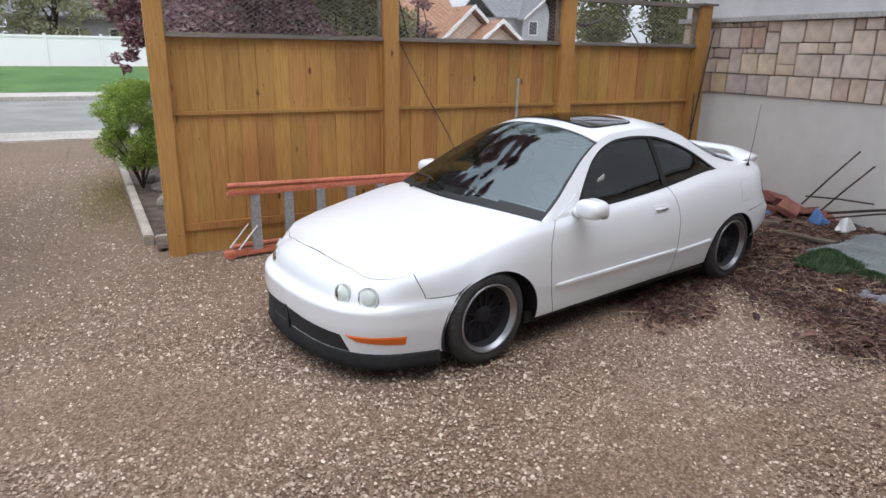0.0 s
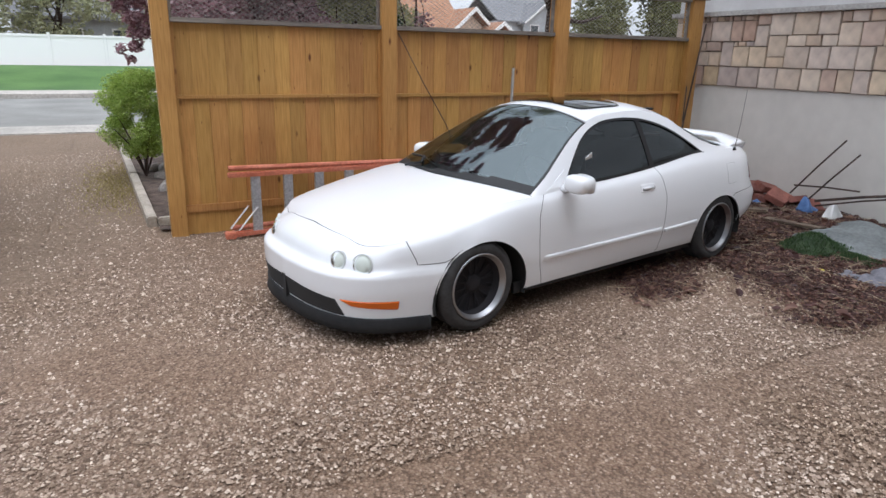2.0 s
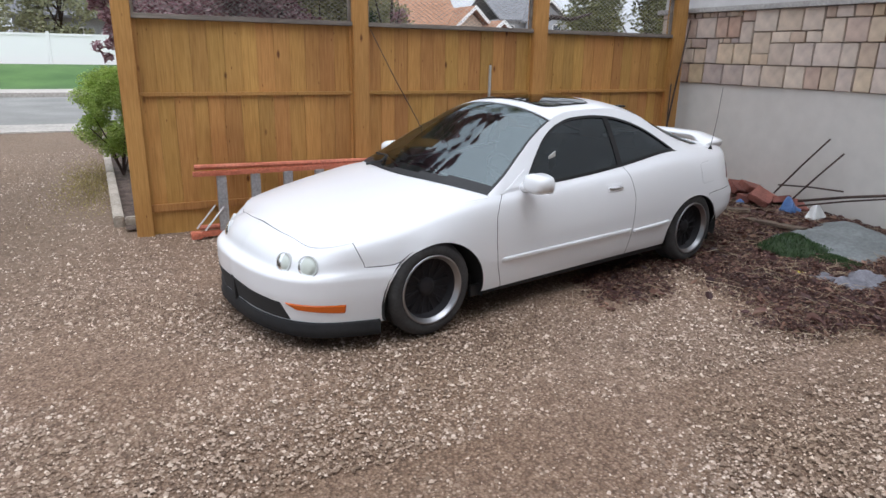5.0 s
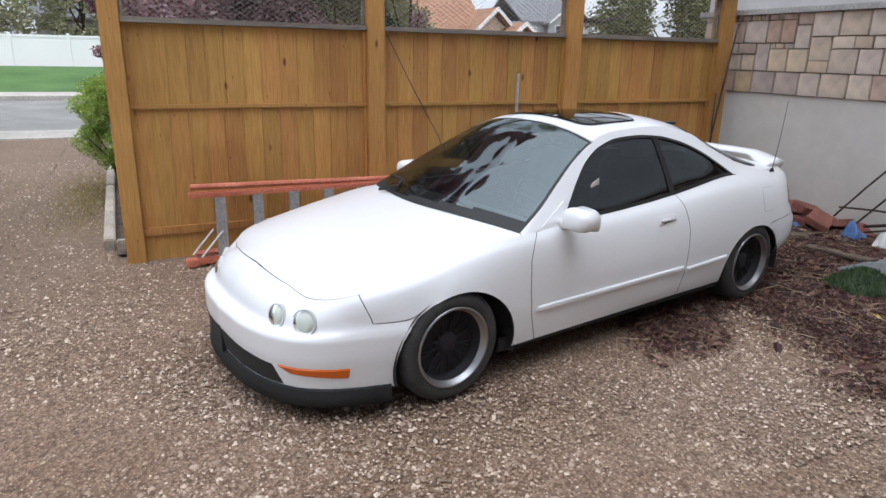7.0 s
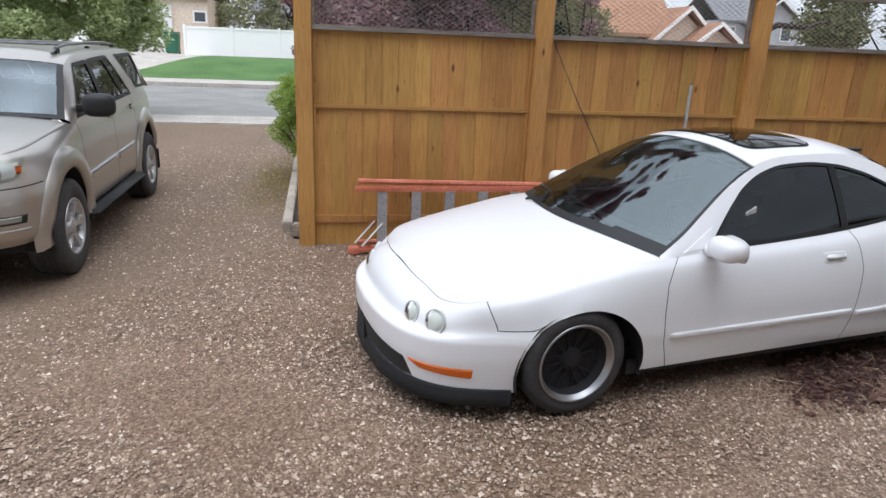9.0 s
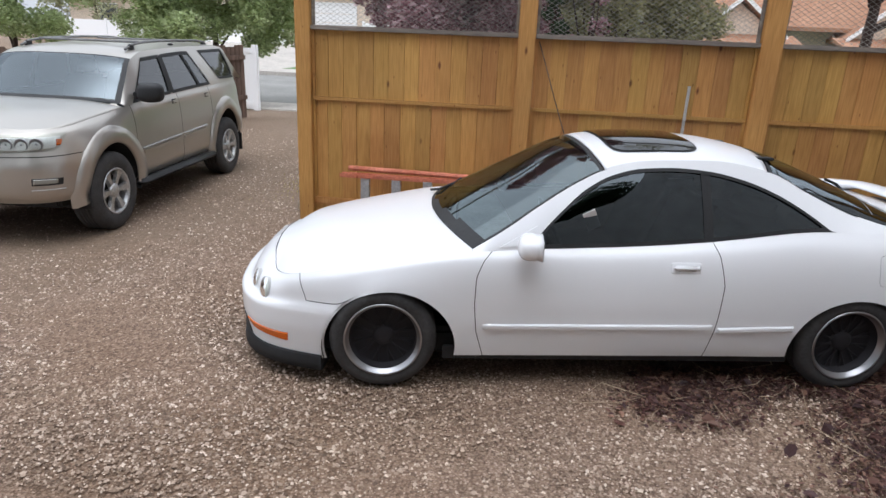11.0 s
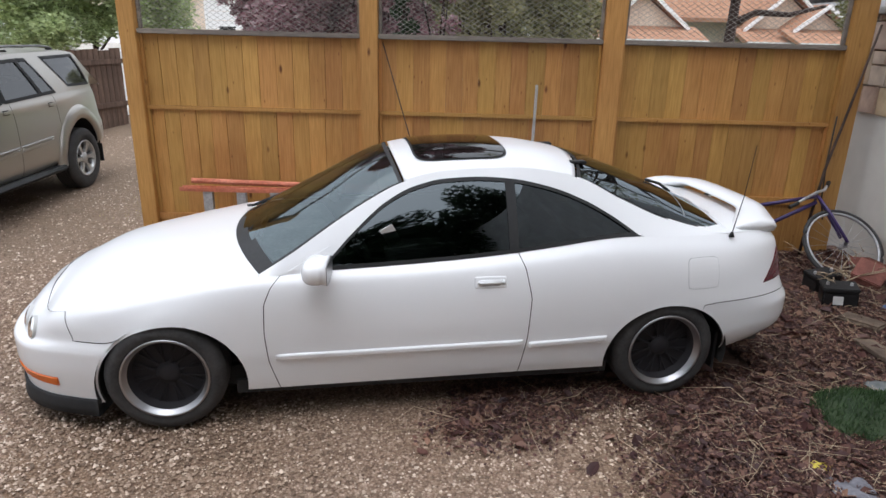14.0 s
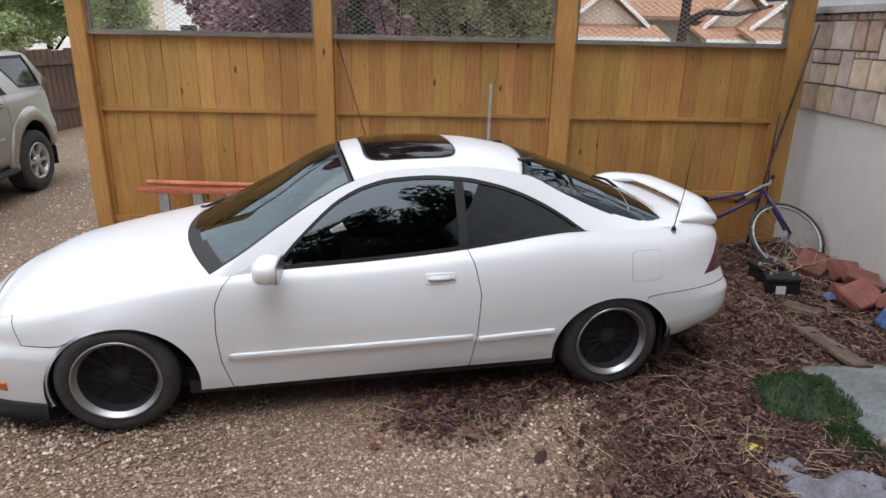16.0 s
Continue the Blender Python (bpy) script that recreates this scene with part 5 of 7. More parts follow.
    # roof rails with cross bars
    for side in (-1, 1):
        rail = new("roof_rail")
        rail.parent = car
        bm = bmesh.new()
        y = side * 0.585
        tube(bm, [(1.0, y, 1.675), (1.12, y, 1.72), (1.4, y, 1.748), (2.1, y, 1.762), (2.7, y, 1.755), (2.92, y, 1.735), (3.02, y, 1.68)], 0.014, 8)
        part("rail_bar", bm, M_RAIL, rail, "dull grey roof rail", True)
        for x in (1.12, 2.0, 2.9):
            boxed("rail_foot", (x - 0.05, x + 0.05, y - 0.016, y + 0.016, 1.66, 1.728), M_BLACK, rail, bevel=0.01)
    for x in (1.3, 2.4):
        bm = bmesh.new()
        tube(bm, [(x, -0.58, 1.748), (x, 0.58, 1.748)], 0.013, 8)
        part("cross_bar", bm, M_RAIL, car, "dull grey cross bar")

    # grille, lamps and trim
    for side in (-1, 1):
        lamp = new("headlamp")
        lamp.parent = car
        part("lamp_housing", S_.patch([(-0.80, 0.865), (-0.62, 0.885), (-0.46, 1.010), (-0.80, 1.0)], side, 0.004, 16, 6), M_BRIGHT, lamp, "silver headlamp reflector")
        part("lamp_housing", S_.patch([(0.44, 0.865), (0.66, 0.865), (0.66, 1.0), (0.42, 1.0)], side, 0.004, 12, 6, 0.02, "front"), M_BRIGHT, lamp, "silver headlamp reflector")
        part("lens", S_.patch([(-0.82, 0.858), (-0.61, 0.877), (-0.44, 1.018), (-0.82, 1.008)], side, 0.014, 18, 6, 0.0), M_LENS, lamp, "clear headlamp lens")
        part("marker", S_.patch([(-0.61, 0.905), (-0.565, 0.91), (-0.51, 0.975), (-0.58, 0.985)], side, 0.010, 6, 4), M_AMBER, lamp, "amber side marker")
        for y in (0.47, 0.585, 0.685):
            p, nn = S_.at(S_.station_y(y, 0.935), 0.935)
            nn.y *= side
            bm = bmesh.new()
            lathe(bm, [(0.056, -0.004), (0.052, -0.016), (0.046, -0.010), (0.03, 0.004), (0.012, 0.006), (0.010, -0.006), (0.001, -0.007)], 24, m=Matrix.Translation((p.x, side * p.y, p.z)) @ Vector((nn.x - 0.4, nn.y, 0)).normalized().to_track_quat("-Y", "Z").to_matrix().to_4x4())
            part("bulb_bowl", bm, M_CHROME, lamp, "chrome lamp bowl", True)
        part("fog_recess", S_.patch([(-0.80, 0.565), (-0.62, 0.565), (-0.60, 0.665), (-0.80, 0.675)], side, 0.003, 10, 4), M_BLACK, car, "dark fog lamp recess")
        part("fog_lamp", S_.patch([(-0.795, 0.588), (-0.655, 0.59), (-0.645, 0.650), (-0.795, 0.655)], side, 0.010, 8, 4), M_FOG, car, "dull fog lamp lens")
        part("bumper_trim", S_.patch([(-0.80, 0.540), (-0.60, 0.540), (-0.595, 0.556), (-0.80, 0.556)], side, 0.014, 10, 2), M_ALLOY, car, "bright trim line")
        part("grille", S_.patch([(0.0, 0.85), (0.40, 0.85), (0.38, 0.995), (0.0, 1.005)], side, 0.006, 12, 8, 0.02, "front"), M_BLACK, car, "dark grille")
        for z in (0.87, 0.915, 0.96):
            part("grille_bar", S_.patch([(0.0, z), (0.385, z), (0.38, z + 0.022), (0.0, z + 0.022)], side, 0.014, 12, 2, 0.0, "front"), M_ALLOY, car, "bright grille bar")
        # flat black patch on the bumper paints the shade inside the lower opening
        part("lower_intake", S_.patch([(0.0, 0.50), (0.42, 0.50), (0.44, 0.63), (0.0, 0.63)], side, 0.004, 10, 4, 0.02, "front"), M_BLACK, car, "near-black piece for the shaded lower intake opening")
        for xa, xb, own in ((0.57, 1.485, "front_door"), (1.515, 2.15, "rear_door")):
            part("side_moulding", S_.patch([(xa, 0.635 + 0.025 * (xa > 1)), (xb, 0.66 + 0.02 * (xa > 1)), (xb, 0.722 + 0.02 * (xa > 1)), (xa, 0.697 + 0.025 * (xa > 1))], side, 0.014, 26, 4), M_CHAMPAGNE, doors[own, side], "body side moulding")
            part("bright_strip", S_.patch([(xa, 0.700 + 0.025 * (xa > 1)), (xb, 0.725 + 0.02 * (xa > 1)), (xb, 0.742 + 0.02 * (xa > 1)), (xa, 0.717 + 0.025 * (xa > 1))], side, 0.022, 26, 2), M_ALLOY, doors[own, side], "bright strip")
        for x, own in ((1.40, "front_door"), (2.24, "rear_door")):
            p, nn = S_.at(S_.station(x, 1.115), 1.115)
            boxed("handle", (x - 0.085, x + 0.085, side * (p.y + 0.022) - 0.014, side * (p.y + 0.022) + 0.014, 1.10, 1.132), M_CHAMPAGNE, doors[own, side], "body-coloured handle", bevel=0.01)
            # dark patch laid on the door as the shade in the handle's hollow
            part("handle_cup_shade", S_.patch([(x - 0.07, 1.08), (x + 0.05, 1.08), (x + 0.05, 1.145), (x - 0.07, 1.145)], side, 0.003, 8, 5, 0.004), M_GAP, doors[own, side])
        # running board
        bm = bmesh.new()
        box(bm, 0.46, 2.28, side * 0.88 - 0.09, side * 0.88 + 0.09, 0.335, 0.395, bevel=0.025)
        part("running_board", bm, M_BLACK, car, "black running board", True)
        # mirror
        mir = new("door_mirror")
        mir.parent = car
        mir.matrix_basis = pose(0.64, side * 1.02, 1.275)
        bm = bmesh.new()
        bmesh.ops.create_icosphere(bm, subdivisions=3, radius=1)
        for v in bm.verts:
            c = Vector([math.copysign(abs(q) ** 0.62, q) for q in v.co])
            v.co = Vector((min(c.x, 0.62) * 0.095, c.y * 0.128, c.z * 0.098))
        part("housing", bm, M_BLACK, mir, "dark grey mirror housing", True)
        boxed("mirror_glass", (0.056, 0.063, -0.095, 0.095, -0.07, 0.07), M_CHROME, mir, "mirror glass", bevel=0.002)
        boxed("mirror_foot", (-0.03, 0.03, min(-side * 0.10, -side * 0.18), max(-side * 0.10, -side * 0.18), -0.05, 0.0), M_BLACK, mir, bevel=0.008)
        for x in (0.0, 2.77):
            wheel("wheel", car, x, side * 0.80, side, 0.382, 0.25, "alloy")
        boxed("mud_flap", (3.20, 3.215, side * 0.82 - 0.11, side * 0.82 + 0.11, 0.26, 0.50), M_BLACK, car, "black mud flap", bevel=0.002)
    boxed("cabin_floor", (0.4, 3.4, -0.75, 0.75, 0.55, 0.6), M_TRIM, car)
    boxed("dashboard", (0.45, 0.9, -0.72, 0.72, 0.90, 1.15), M_DASH, car, bevel=0.06)
    for x, y in ((1.1, -0.38), (1.1, 0.38), (2.0, -0.38), (2.0, 0.38)):
        seat(car, x, y, 0.72, M_TRIM)
    return car


build_suv()

# ---- plants and the street beyond ----


def foliage(name, tones, lit=0.3):
    """Leaf material: a tone between the given ones for each leaf, light passing through a little."""
    m, n, l, b = mat(name, tones[1], 0.55)
    g = n.new("ShaderNodeNewGeometry")
    r = ramp(n, l, g.outputs["Random Per Island"], [(0.0, tones[0]), (0.55, tones[1]), (1.0, tones[2])])
    big = noise_at(n, l, 1.5, 3)
    k = ramp(n, l, big.outputs["Fac"], [(0.3, (0.75, 0.75, 0.75)), (0.7, (1.1, 1.1, 1.1))])
    col = mixc(n, l, 1.0, r.outputs[0], k.outputs[0], "MULTIPLY")
    l.new(col, b.inputs["Base Color"])
    b.inputs["Transmission Weight"].default_value = 0.0
    tr, ad = n.new("ShaderNodeBsdfTranslucent"), n.new("ShaderNodeMixShader")
    l.new(col, tr.inputs["Color"])
    ad.inputs[0].default_value = lit
    l.new(b.outputs[0], ad.inputs[1])
    l.new(tr.outputs[0], ad.inputs[2])
    l.new(ad.outputs[0], n["Material Output"].inputs["Surface"])
    return m


M_BUSHLEAF = foliage("bush_leaf", [(0.24, 0.34, 0.055), (0.42, 0.56, 0.11), (0.58, 0.68, 0.22)], 0.5)
# leaf tones of the far trees, paled: distance haze put into the colour
M_HAZELEAF = foliage("haze_paled_leaf", [(0.30, 0.31, 0.18), (0.42, 0.43, 0.26), (0.55, 0.56, 0.37)], 0.5)
M_PLUMLEAF = foliage("plum_leaf", [(0.20, 0.085, 0.10), (0.42, 0.23, 0.26), (0.76, 0.57, 0.59)], 0.4)
M_OLIVELEAF = foliage("olive_leaf", [(0.19, 0.185, 0.09), (0.34, 0.33, 0.165), (0.50, 0.48, 0.27)], 0.5)
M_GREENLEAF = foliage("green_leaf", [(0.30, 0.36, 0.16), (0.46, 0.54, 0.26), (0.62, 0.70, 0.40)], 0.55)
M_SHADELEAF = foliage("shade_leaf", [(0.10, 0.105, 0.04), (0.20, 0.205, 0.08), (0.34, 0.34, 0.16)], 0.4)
M_DARKLEAF = foliage("conifer_leaf", [(0.012, 0.03, 0.012), (0.028, 0.06, 0.022), (0.05, 0.09, 0.03)])
M_BARK = varied("bark", (0.035, 0.022, 0.018), (0.085, 0.055, 0.045), 6, 0.9, stretch=(3, 3, 0.5), bump_strength=0.6)


def leaves(name, centres, radii, count, size, material, parent, seed, flat=0.55):
    """Many small pointed leaves in clumps round the centres."""
    rng = np.random.default_rng(seed)
    centres, radii = np.asarray(centres, float), np.asarray(radii, float)
    w = radii**2
    pick = rng.choice(len(centres), count, p=w / w.sum())
    d = rng.normal(size=(count, 3))
    d /= np.linalg.norm(d, axis=1)[:, None]
    rr = radii[pick] * rng.uniform(0.15, 1.0, count) ** 0.6
    p = centres[pick] + d * rr[:, None] * (1, 1, 0.8)
    a = rng.normal(size=(count, 3)) * (1, 1, flat)
    a /= np.linalg.norm(a, axis=1)[:, None]
    b = np.cross(a, rng.normal(size=(count, 3)))
    b /= np.linalg.norm(b, axis=1)[:, None]
    s = (size * rng.uniform(0.6, 1.3, count))[:, None]
    co = np.stack([p - a * s, p - b * s * 0.45 + a * s * 0.1, p + a * s, p + b * s * 0.45 + a * s * 0.1], 1).reshape(-1, 3)
    return mesh_from(name, co, np.arange(count * 4).reshape(-1, 4), material, parent)


def tree(label, x, y, z, trunk_r, height, clumps, leaf_n, leaf_size, material, seed, limbs=6, name="tree", fork=0.35):
    """A tapered trunk with limbs that end in clumps of leaves. clumps: (dx, dy, dz, r) from the foot."""
    rng = random.Random(seed)
    t = thing(name, label, "tree", pose(x, y, z))
    bm = bmesh.new()
    top = Vector((rng.uniform(-0.2, 0.2), rng.uniform(-0.2, 0.2), height * 0.8))
    tube(bm, [(0, 0, -0.1), (0.02, 0.01, height * 0.15), top * 0.5 + Vector((0.06, 0.03, 0)), top], trunk_r, 9, trunk_r * 0.35)
    for i in range(min(limbs, len(clumps))):
        c = Vector(clumps[i][:3])
        f = rng.uniform(fork, 0.75)
        s = top * f
        mid = s.lerp(c, 0.5) + Vector((rng.uniform(-0.2, 0.2), rng.uniform(-0.2, 0.2), 0.15))
        tube(bm, [s, mid, c], trunk_r * 0.45, 7, trunk_r * 0.1)
        for _ in range(3):
            e = c + Vector((rng.uniform(-1, 1), rng.uniform(-1, 1), rng.uniform(-0.6, 0.6))) * clumps[i][3]
            tube(bm, [mid.lerp(c, 0.6), e], trunk_r * 0.14, 5, trunk_r * 0.04)
    part("trunk", bm, M_BARK, t, "dark rough bark", True)
    leaves("crown", [c[:3] for c in clumps], [c[3] for c in clumps], leaf_n, leaf_size, material, t, seed)
    return t


def crown(rng, n, sx, sy, z0, z1, r0, r1):
    out = []
    for _ in range(n):
        a, k = rng.uniform(0, 2 * math.pi), math.sqrt(rng.uniform(0, 1))
        out.append((sx * k * math.cos(a), sy * k * math.sin(a), rng.uniform(z0, z1), rng.uniform(r0, r1)))
    return out


def build_plants():
    rng = random.Random(21)
    # low shrub at the drive's edge
    b = thing("shrub", "dense bright green shrub at the edge of the drive", "shrub", pose(0.97, 9.35, 0.05))
    bm = bmesh.new()
    for _ in range(9):
        a = rng.uniform(0, 6.28)
        tube(bm, [(0, 0, 0), (0.15 * math.cos(a), 0.25 * math.sin(a), 0.4), (0.36 * math.cos(a), 0.36 * math.sin(a), rng.uniform(0.6, 0.9))], 0.014, 5, 0.004)
    part("stems", bm, M_BARK, b)
    cl = [(0.40 * math.sqrt(1 - q * q) * k * math.cos(a), 0.42 * math.sqrt(1 - q * q) * k * math.sin(a), 0.78 + 0.46 * q, rng.uniform(0.11, 0.19)) for q, k, a in ((rng.uniform(-0.95, 0.95), rng.uniform(0.5, 1), rng.uniform(0, 6.28)) for _ in range(60))]
    leaves("crown", [c[:3] for c in cl], [c[3] for c in cl], 36000, 0.016, M_BUSHLEAF, b, 5)
    # purple-leaved plum behind the fence
    cl = [c for c in crown(rng, 44, 1.4, 1.2, 1.7, 3.4, 0.32, 0.52) if c[0] > -0.75]
    cl += [(rng.uniform(-1.2, 0.7), rng.uniform(-1.3, 0.6), rng.uniform(3.2, 5.2), rng.uniform(0.3, 0.5)) for _ in range(10)]
    cl += [(rng.uniform(0.0, 1.3), rng.uniform(-1.0, 0.3), rng.uniform(4.2, 7.4), rng.uniform(0.14, 0.30)) for _ in range(26)]
    cl += [(rng.uniform(1.5, 2.3), rng.uniform(-0.9, 0.0), rng.uniform(5.6, 7.7), rng.uniform(0.16, 0.30)) for _ in range(12)]
    cl += [(rng.uniform(0.6, 2.0), rng.uniform(-1.3, 0.4), rng.uniform(3.0, 4.1), rng.uniform(0.28, 0.45)) for _ in range(12)]
    cl += [(1.75, -1.2, 4.5, 0.34), (1.95, -1.3, 4.85, 0.28), (1.55, -1.1, 4.25, 0.3)]
    cl += [(-1.10, 0.1, 1.48, 0.07), (-1.20, 0.1, 1.60, 0.08), (-1.02, 0.1, 1.64, 0.11), (-0.98, 0.15, 1.80, 0.14), (-1.02, 0.1, 1.96, 0.13), (-1.15, 0.2, 2.1, 0.12)]
    cl += [(-1.28, 0.1, 2.22, 0.11), (-1.0, 0.1, 2.2, 0.17), (-1.22, 0.1, 2.36, 0.13), (-1.0, 0.0, 2.42, 0.2)]
    tree("purple-leaved plum tree with pinkish new leaves behind the fence", 2.05, 9.6, 0, 0.10, 7.6, cl, 120000, 0.040, M_PLUMLEAF, 8, limbs=16, fork=0.2)
    cl = [(0.14, 0.05, 1.95, 0.12), (0.12, 0.1, 2.25, 0.14), (0.2, 0.0, 2.5, 0.16), (-0.05, 0.1, 2.8, 0.2)]
    tree("thin young plum tree close behind the fence", 3.62, 6.95, 0, 0.024, 3.2, cl, 900, 0.026, M_PLUMLEAF, 19, limbs=4, fork=0.5)
    # dark trunk with a low limb and a thin high crown
    cl = crown(rng, 26, 2.6, 2.4, 4.1, 7.2, 0.4, 0.75) + [(1.5, 0.1, 2.75, 0.25)]
    tree("dark-trunked tree with thin leaves behind the fence", 7.35, 9.8, 0, 0.10, 6.6, cl, 5200, 0.06, M_OLIVELEAF, 9, limbs=12, fork=0.42)
    bm = bmesh.new()
    tube(bm, [(0.0, 0, 2.05), (0.35, 0.05, 2.22), (0.8, 0.1, 2.20), (1.3, 0.2, 2.32)], 0.055, 8, 0.02)
    part("limb", bm, M_BARK, bpy.data.objects["tree.002"], "", True)
    # olive scrub between
    cl = crown(rng, 46, 1.7, 1.2, 1.2, 3.3, 0.3, 0.6) + [(1.5, 0.2, 1.6, 0.45), (1.6, -0.3, 2.2, 0.5), (1.4, 0.2, 2.8, 0.5)]
    tree("thinly leaved olive-green tree behind the fence", 4.6, 13.6, 0, 0.09, 3.4, cl, 24000, 0.055, M_OLIVELEAF, 10, limbs=10, fork=0.2)
    cl = crown(rng, 22, 0.6, 0.9, 1.3, 3.2, 0.25, 0.42)
    tree("scrubby olive-brown tree behind the fence", 4.05, 10.3, 0, 0.06, 3.2, cl, 9000, 0.045, M_OLIVELEAF, 23, limbs=10, fork=0.2)
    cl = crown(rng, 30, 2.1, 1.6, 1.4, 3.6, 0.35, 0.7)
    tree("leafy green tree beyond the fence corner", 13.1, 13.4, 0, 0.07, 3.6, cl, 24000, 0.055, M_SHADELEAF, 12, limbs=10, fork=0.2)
    # clipped conifer
    c = thing("conifer", "small dense dark green conifer behind the fence", "tree", pose(3.34, 6.95, 0))
    bm = bmesh.new()
    tube(bm, [(0, 0, 0), (0, 0, 2.6)], 0.05, 8, 0.015)
    part("trunk", bm, M_BARK, c)
    cl = [(0.06 * math.cos(k * 2.4), 0.06 * math.sin(k * 2.4), 0.3 + k * 0.125, 0.15 * (1.05 - k / 34)) for k in range(21)]
    leaves("crown", [q[:3] for q in cl], [q[3] for q in cl], 6000, 0.026, M_DARKLEAF, c, 13, flat=1.4)
    # trees by the drive and over the road
    cl = crown(rng, 70, 2.0, 1.6, 1.35, 4.4, 0.35, 0.6)
    tree("broad green tree above the brown fence", -4.45, 16.0, 0, 0.07, 4.4, cl, 60000, 0.055, M_GREENLEAF, 14, limbs=14, fork=0.3)
    cl = crown(rng, 40, 1.8, 1.4, 1.5, 4.6, 0.35, 0.6)
    tree("broad green tree beside the drive", -8.6, 14.5, 0, 0.07, 4.4, cl, 34000, 0.055, M_GREENLEAF, 15, limbs=12, fork=0.3)
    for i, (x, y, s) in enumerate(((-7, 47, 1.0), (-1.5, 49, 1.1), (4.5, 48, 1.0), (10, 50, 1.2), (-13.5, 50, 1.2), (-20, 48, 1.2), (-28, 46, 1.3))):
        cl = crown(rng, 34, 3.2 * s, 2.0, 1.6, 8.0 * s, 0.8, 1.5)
        tree("tall olive-green tree behind the white fence", x, y, 0.5, 0.13, 7.0 * s, cl, 9500, 0.15, M_HAZELEAF, 30 + i, limbs=10, fork=0.2)
    # trees on the other side of the yard
    for i, x in enumerate((-7, -3.2, 0.8, 4.2, 8.0, 12)):
        cl = crown(rng, 46, 2.3, 1.3, 1.2, 10.0 + (i * 7 % 4) * 0.7, 0.6, 1.15)
        tree("dense dark tree at the back of the yard", x, -4.8 - (i % 2) * 0.9, 0, 0.2, 10.5, cl, 22000, 0.12, M_DARKLEAF, 50 + i, limbs=8, fork=0.2)


build_plants()

# ---- planting bed with timber edging ----
M_MULCH = varied("mulch", (0.06, 0.04, 0.032), (0.16, 0.115, 0.09), 9, 0.95, bump_strength=0.8)
M_ROCK = varied("field_stone", (0.22, 0.19, 0.17), (0.38, 0.34, 0.31), 6, 0.85, per_object=0.15, bump_strength=0.5)


def rock(name, x, y, z, sx, sy, sz, seed, material, parent=None):
    bm = bmesh.new()
    bmesh.ops.create_icosphere(bm, subdivisions=2, radius=1)
    o = Vector((seed * 3.1, seed * 1.7, 0))
    for v in bm.verts:
        k = 1 + 0.35 * noise.noise(v.co * 1.3 + o) + 0.12 * noise.noise(v.co * 3.5 + o)
        v.co = Vector((v.co.x * sx * k, v.co.y * sy * k, v.co.z * sz * k))
    ob = part(name, bm, material, parent, "", True)
    ob.matrix_basis = pose(x, y, z, 0, 0, seed * 47)
    return ob


def build_bed():
    xs, ys = np.linspace(0.93, 9.5, 40), np.linspace(6.56, 14.2, 40)
    gx, gy = np.meshgrid(xs, ys)
    gx = gx - (gy - 6.9) * 0.025 * (gx < 1.5)
    gz = 0.035 + 0.02 * np.sin(gx * 3 + gy * 2)
    a = np.arange(39)[:, None] * 40 + np.arange(39)[None]
    tagged(mesh_from("planting_bed", np.stack([gx, gy, gz], -1).reshape(-1, 3), np.stack([a, a + 1, a + 41, a + 40], -1).reshape(-1, 4), M_MULCH, smooth=True), "dark brown mulch and soil bed", "bed", kind="structure")
    for i, (y0, y1) in enumerate(((6.78, 9.3), (9.32, 13.1))):
        x0, x1 = 0.885 - (y0 - 6.78) * 0.026, 0.885 - (y1 - 6.78) * 0.026
        m = pose(x0, y0, 0, 0, 0, math.degrees(math.atan2(x0 - x1, y1 - y0)))
        ob = boxed("edging_timber", (-0.045, 0.045, 0, math.hypot(y1 - y0, x1 - x0), -0.03, 0.105), M_PALEWOOD, bevel=0.012)
        ob.matrix_basis = m
        tagged(ob, "bleached grey timber edging board on the gravel", "edging", group="edging timbers")
    ob = boxed("edging_timber", (0.935, 1.10, 6.74, 6.82, -0.03, 0.095), M_PALEWOOD, bevel=0.012)
    tagged(ob, "short bleached timber edging piece beside the fence post", "edging", group="edging timbers")
    rng = random.Random(6)
    for i in range(16):
        ob = rock("rock", rng.uniform(1.02, 1.5), rng.uniform(6.9, 9.8), 0.06, rng.uniform(0.06, 0.14), rng.uniform(0.06, 0.14), rng.uniform(0.04, 0.09), i, M_ROCK)
        tagged(ob, "rounded grey-brown field stone in the bed", "rock", group="rocks in the bed")


build_bed()

# ---- across the road ----
M_CREAM = varied("cream_siding", (0.70, 0.57, 0.44), (0.79, 0.67, 0.54), 1.5, 0.8)
M_GREYSIDE = varied("grey_siding", (0.40, 0.42, 0.44), (0.50, 0.52, 0.54), 1.5, 0.8)
M_ROOFRED = varied("terracotta_shingle", (0.30, 0.150, 0.085), (0.42, 0.230, 0.140), 2.5, 0.85, fine=30)
M_ROOFGREY = varied("grey_shingle", (0.16, 0.16, 0.17), (0.25, 0.25, 0.26), 2.5, 0.85, fine=30)
M_TRIMWHITE = mat("white_trim", (0.78, 0.77, 0.75), 0.6)[0]
M_GLASSFAR = mat("far_window", (0.07, 0.08, 0.09), 0.15)[0]
M_DARKFENCE = varied("dark_brown_fence", (0.10, 0.06, 0.042), (0.19, 0.12, 0.085), 4, 0.85, per_object=0.15, stretch=(3, 3, 0.4))
M_BIN = mat("green_bin", (0.03, 0.14, 0.08), 0.5)[0]


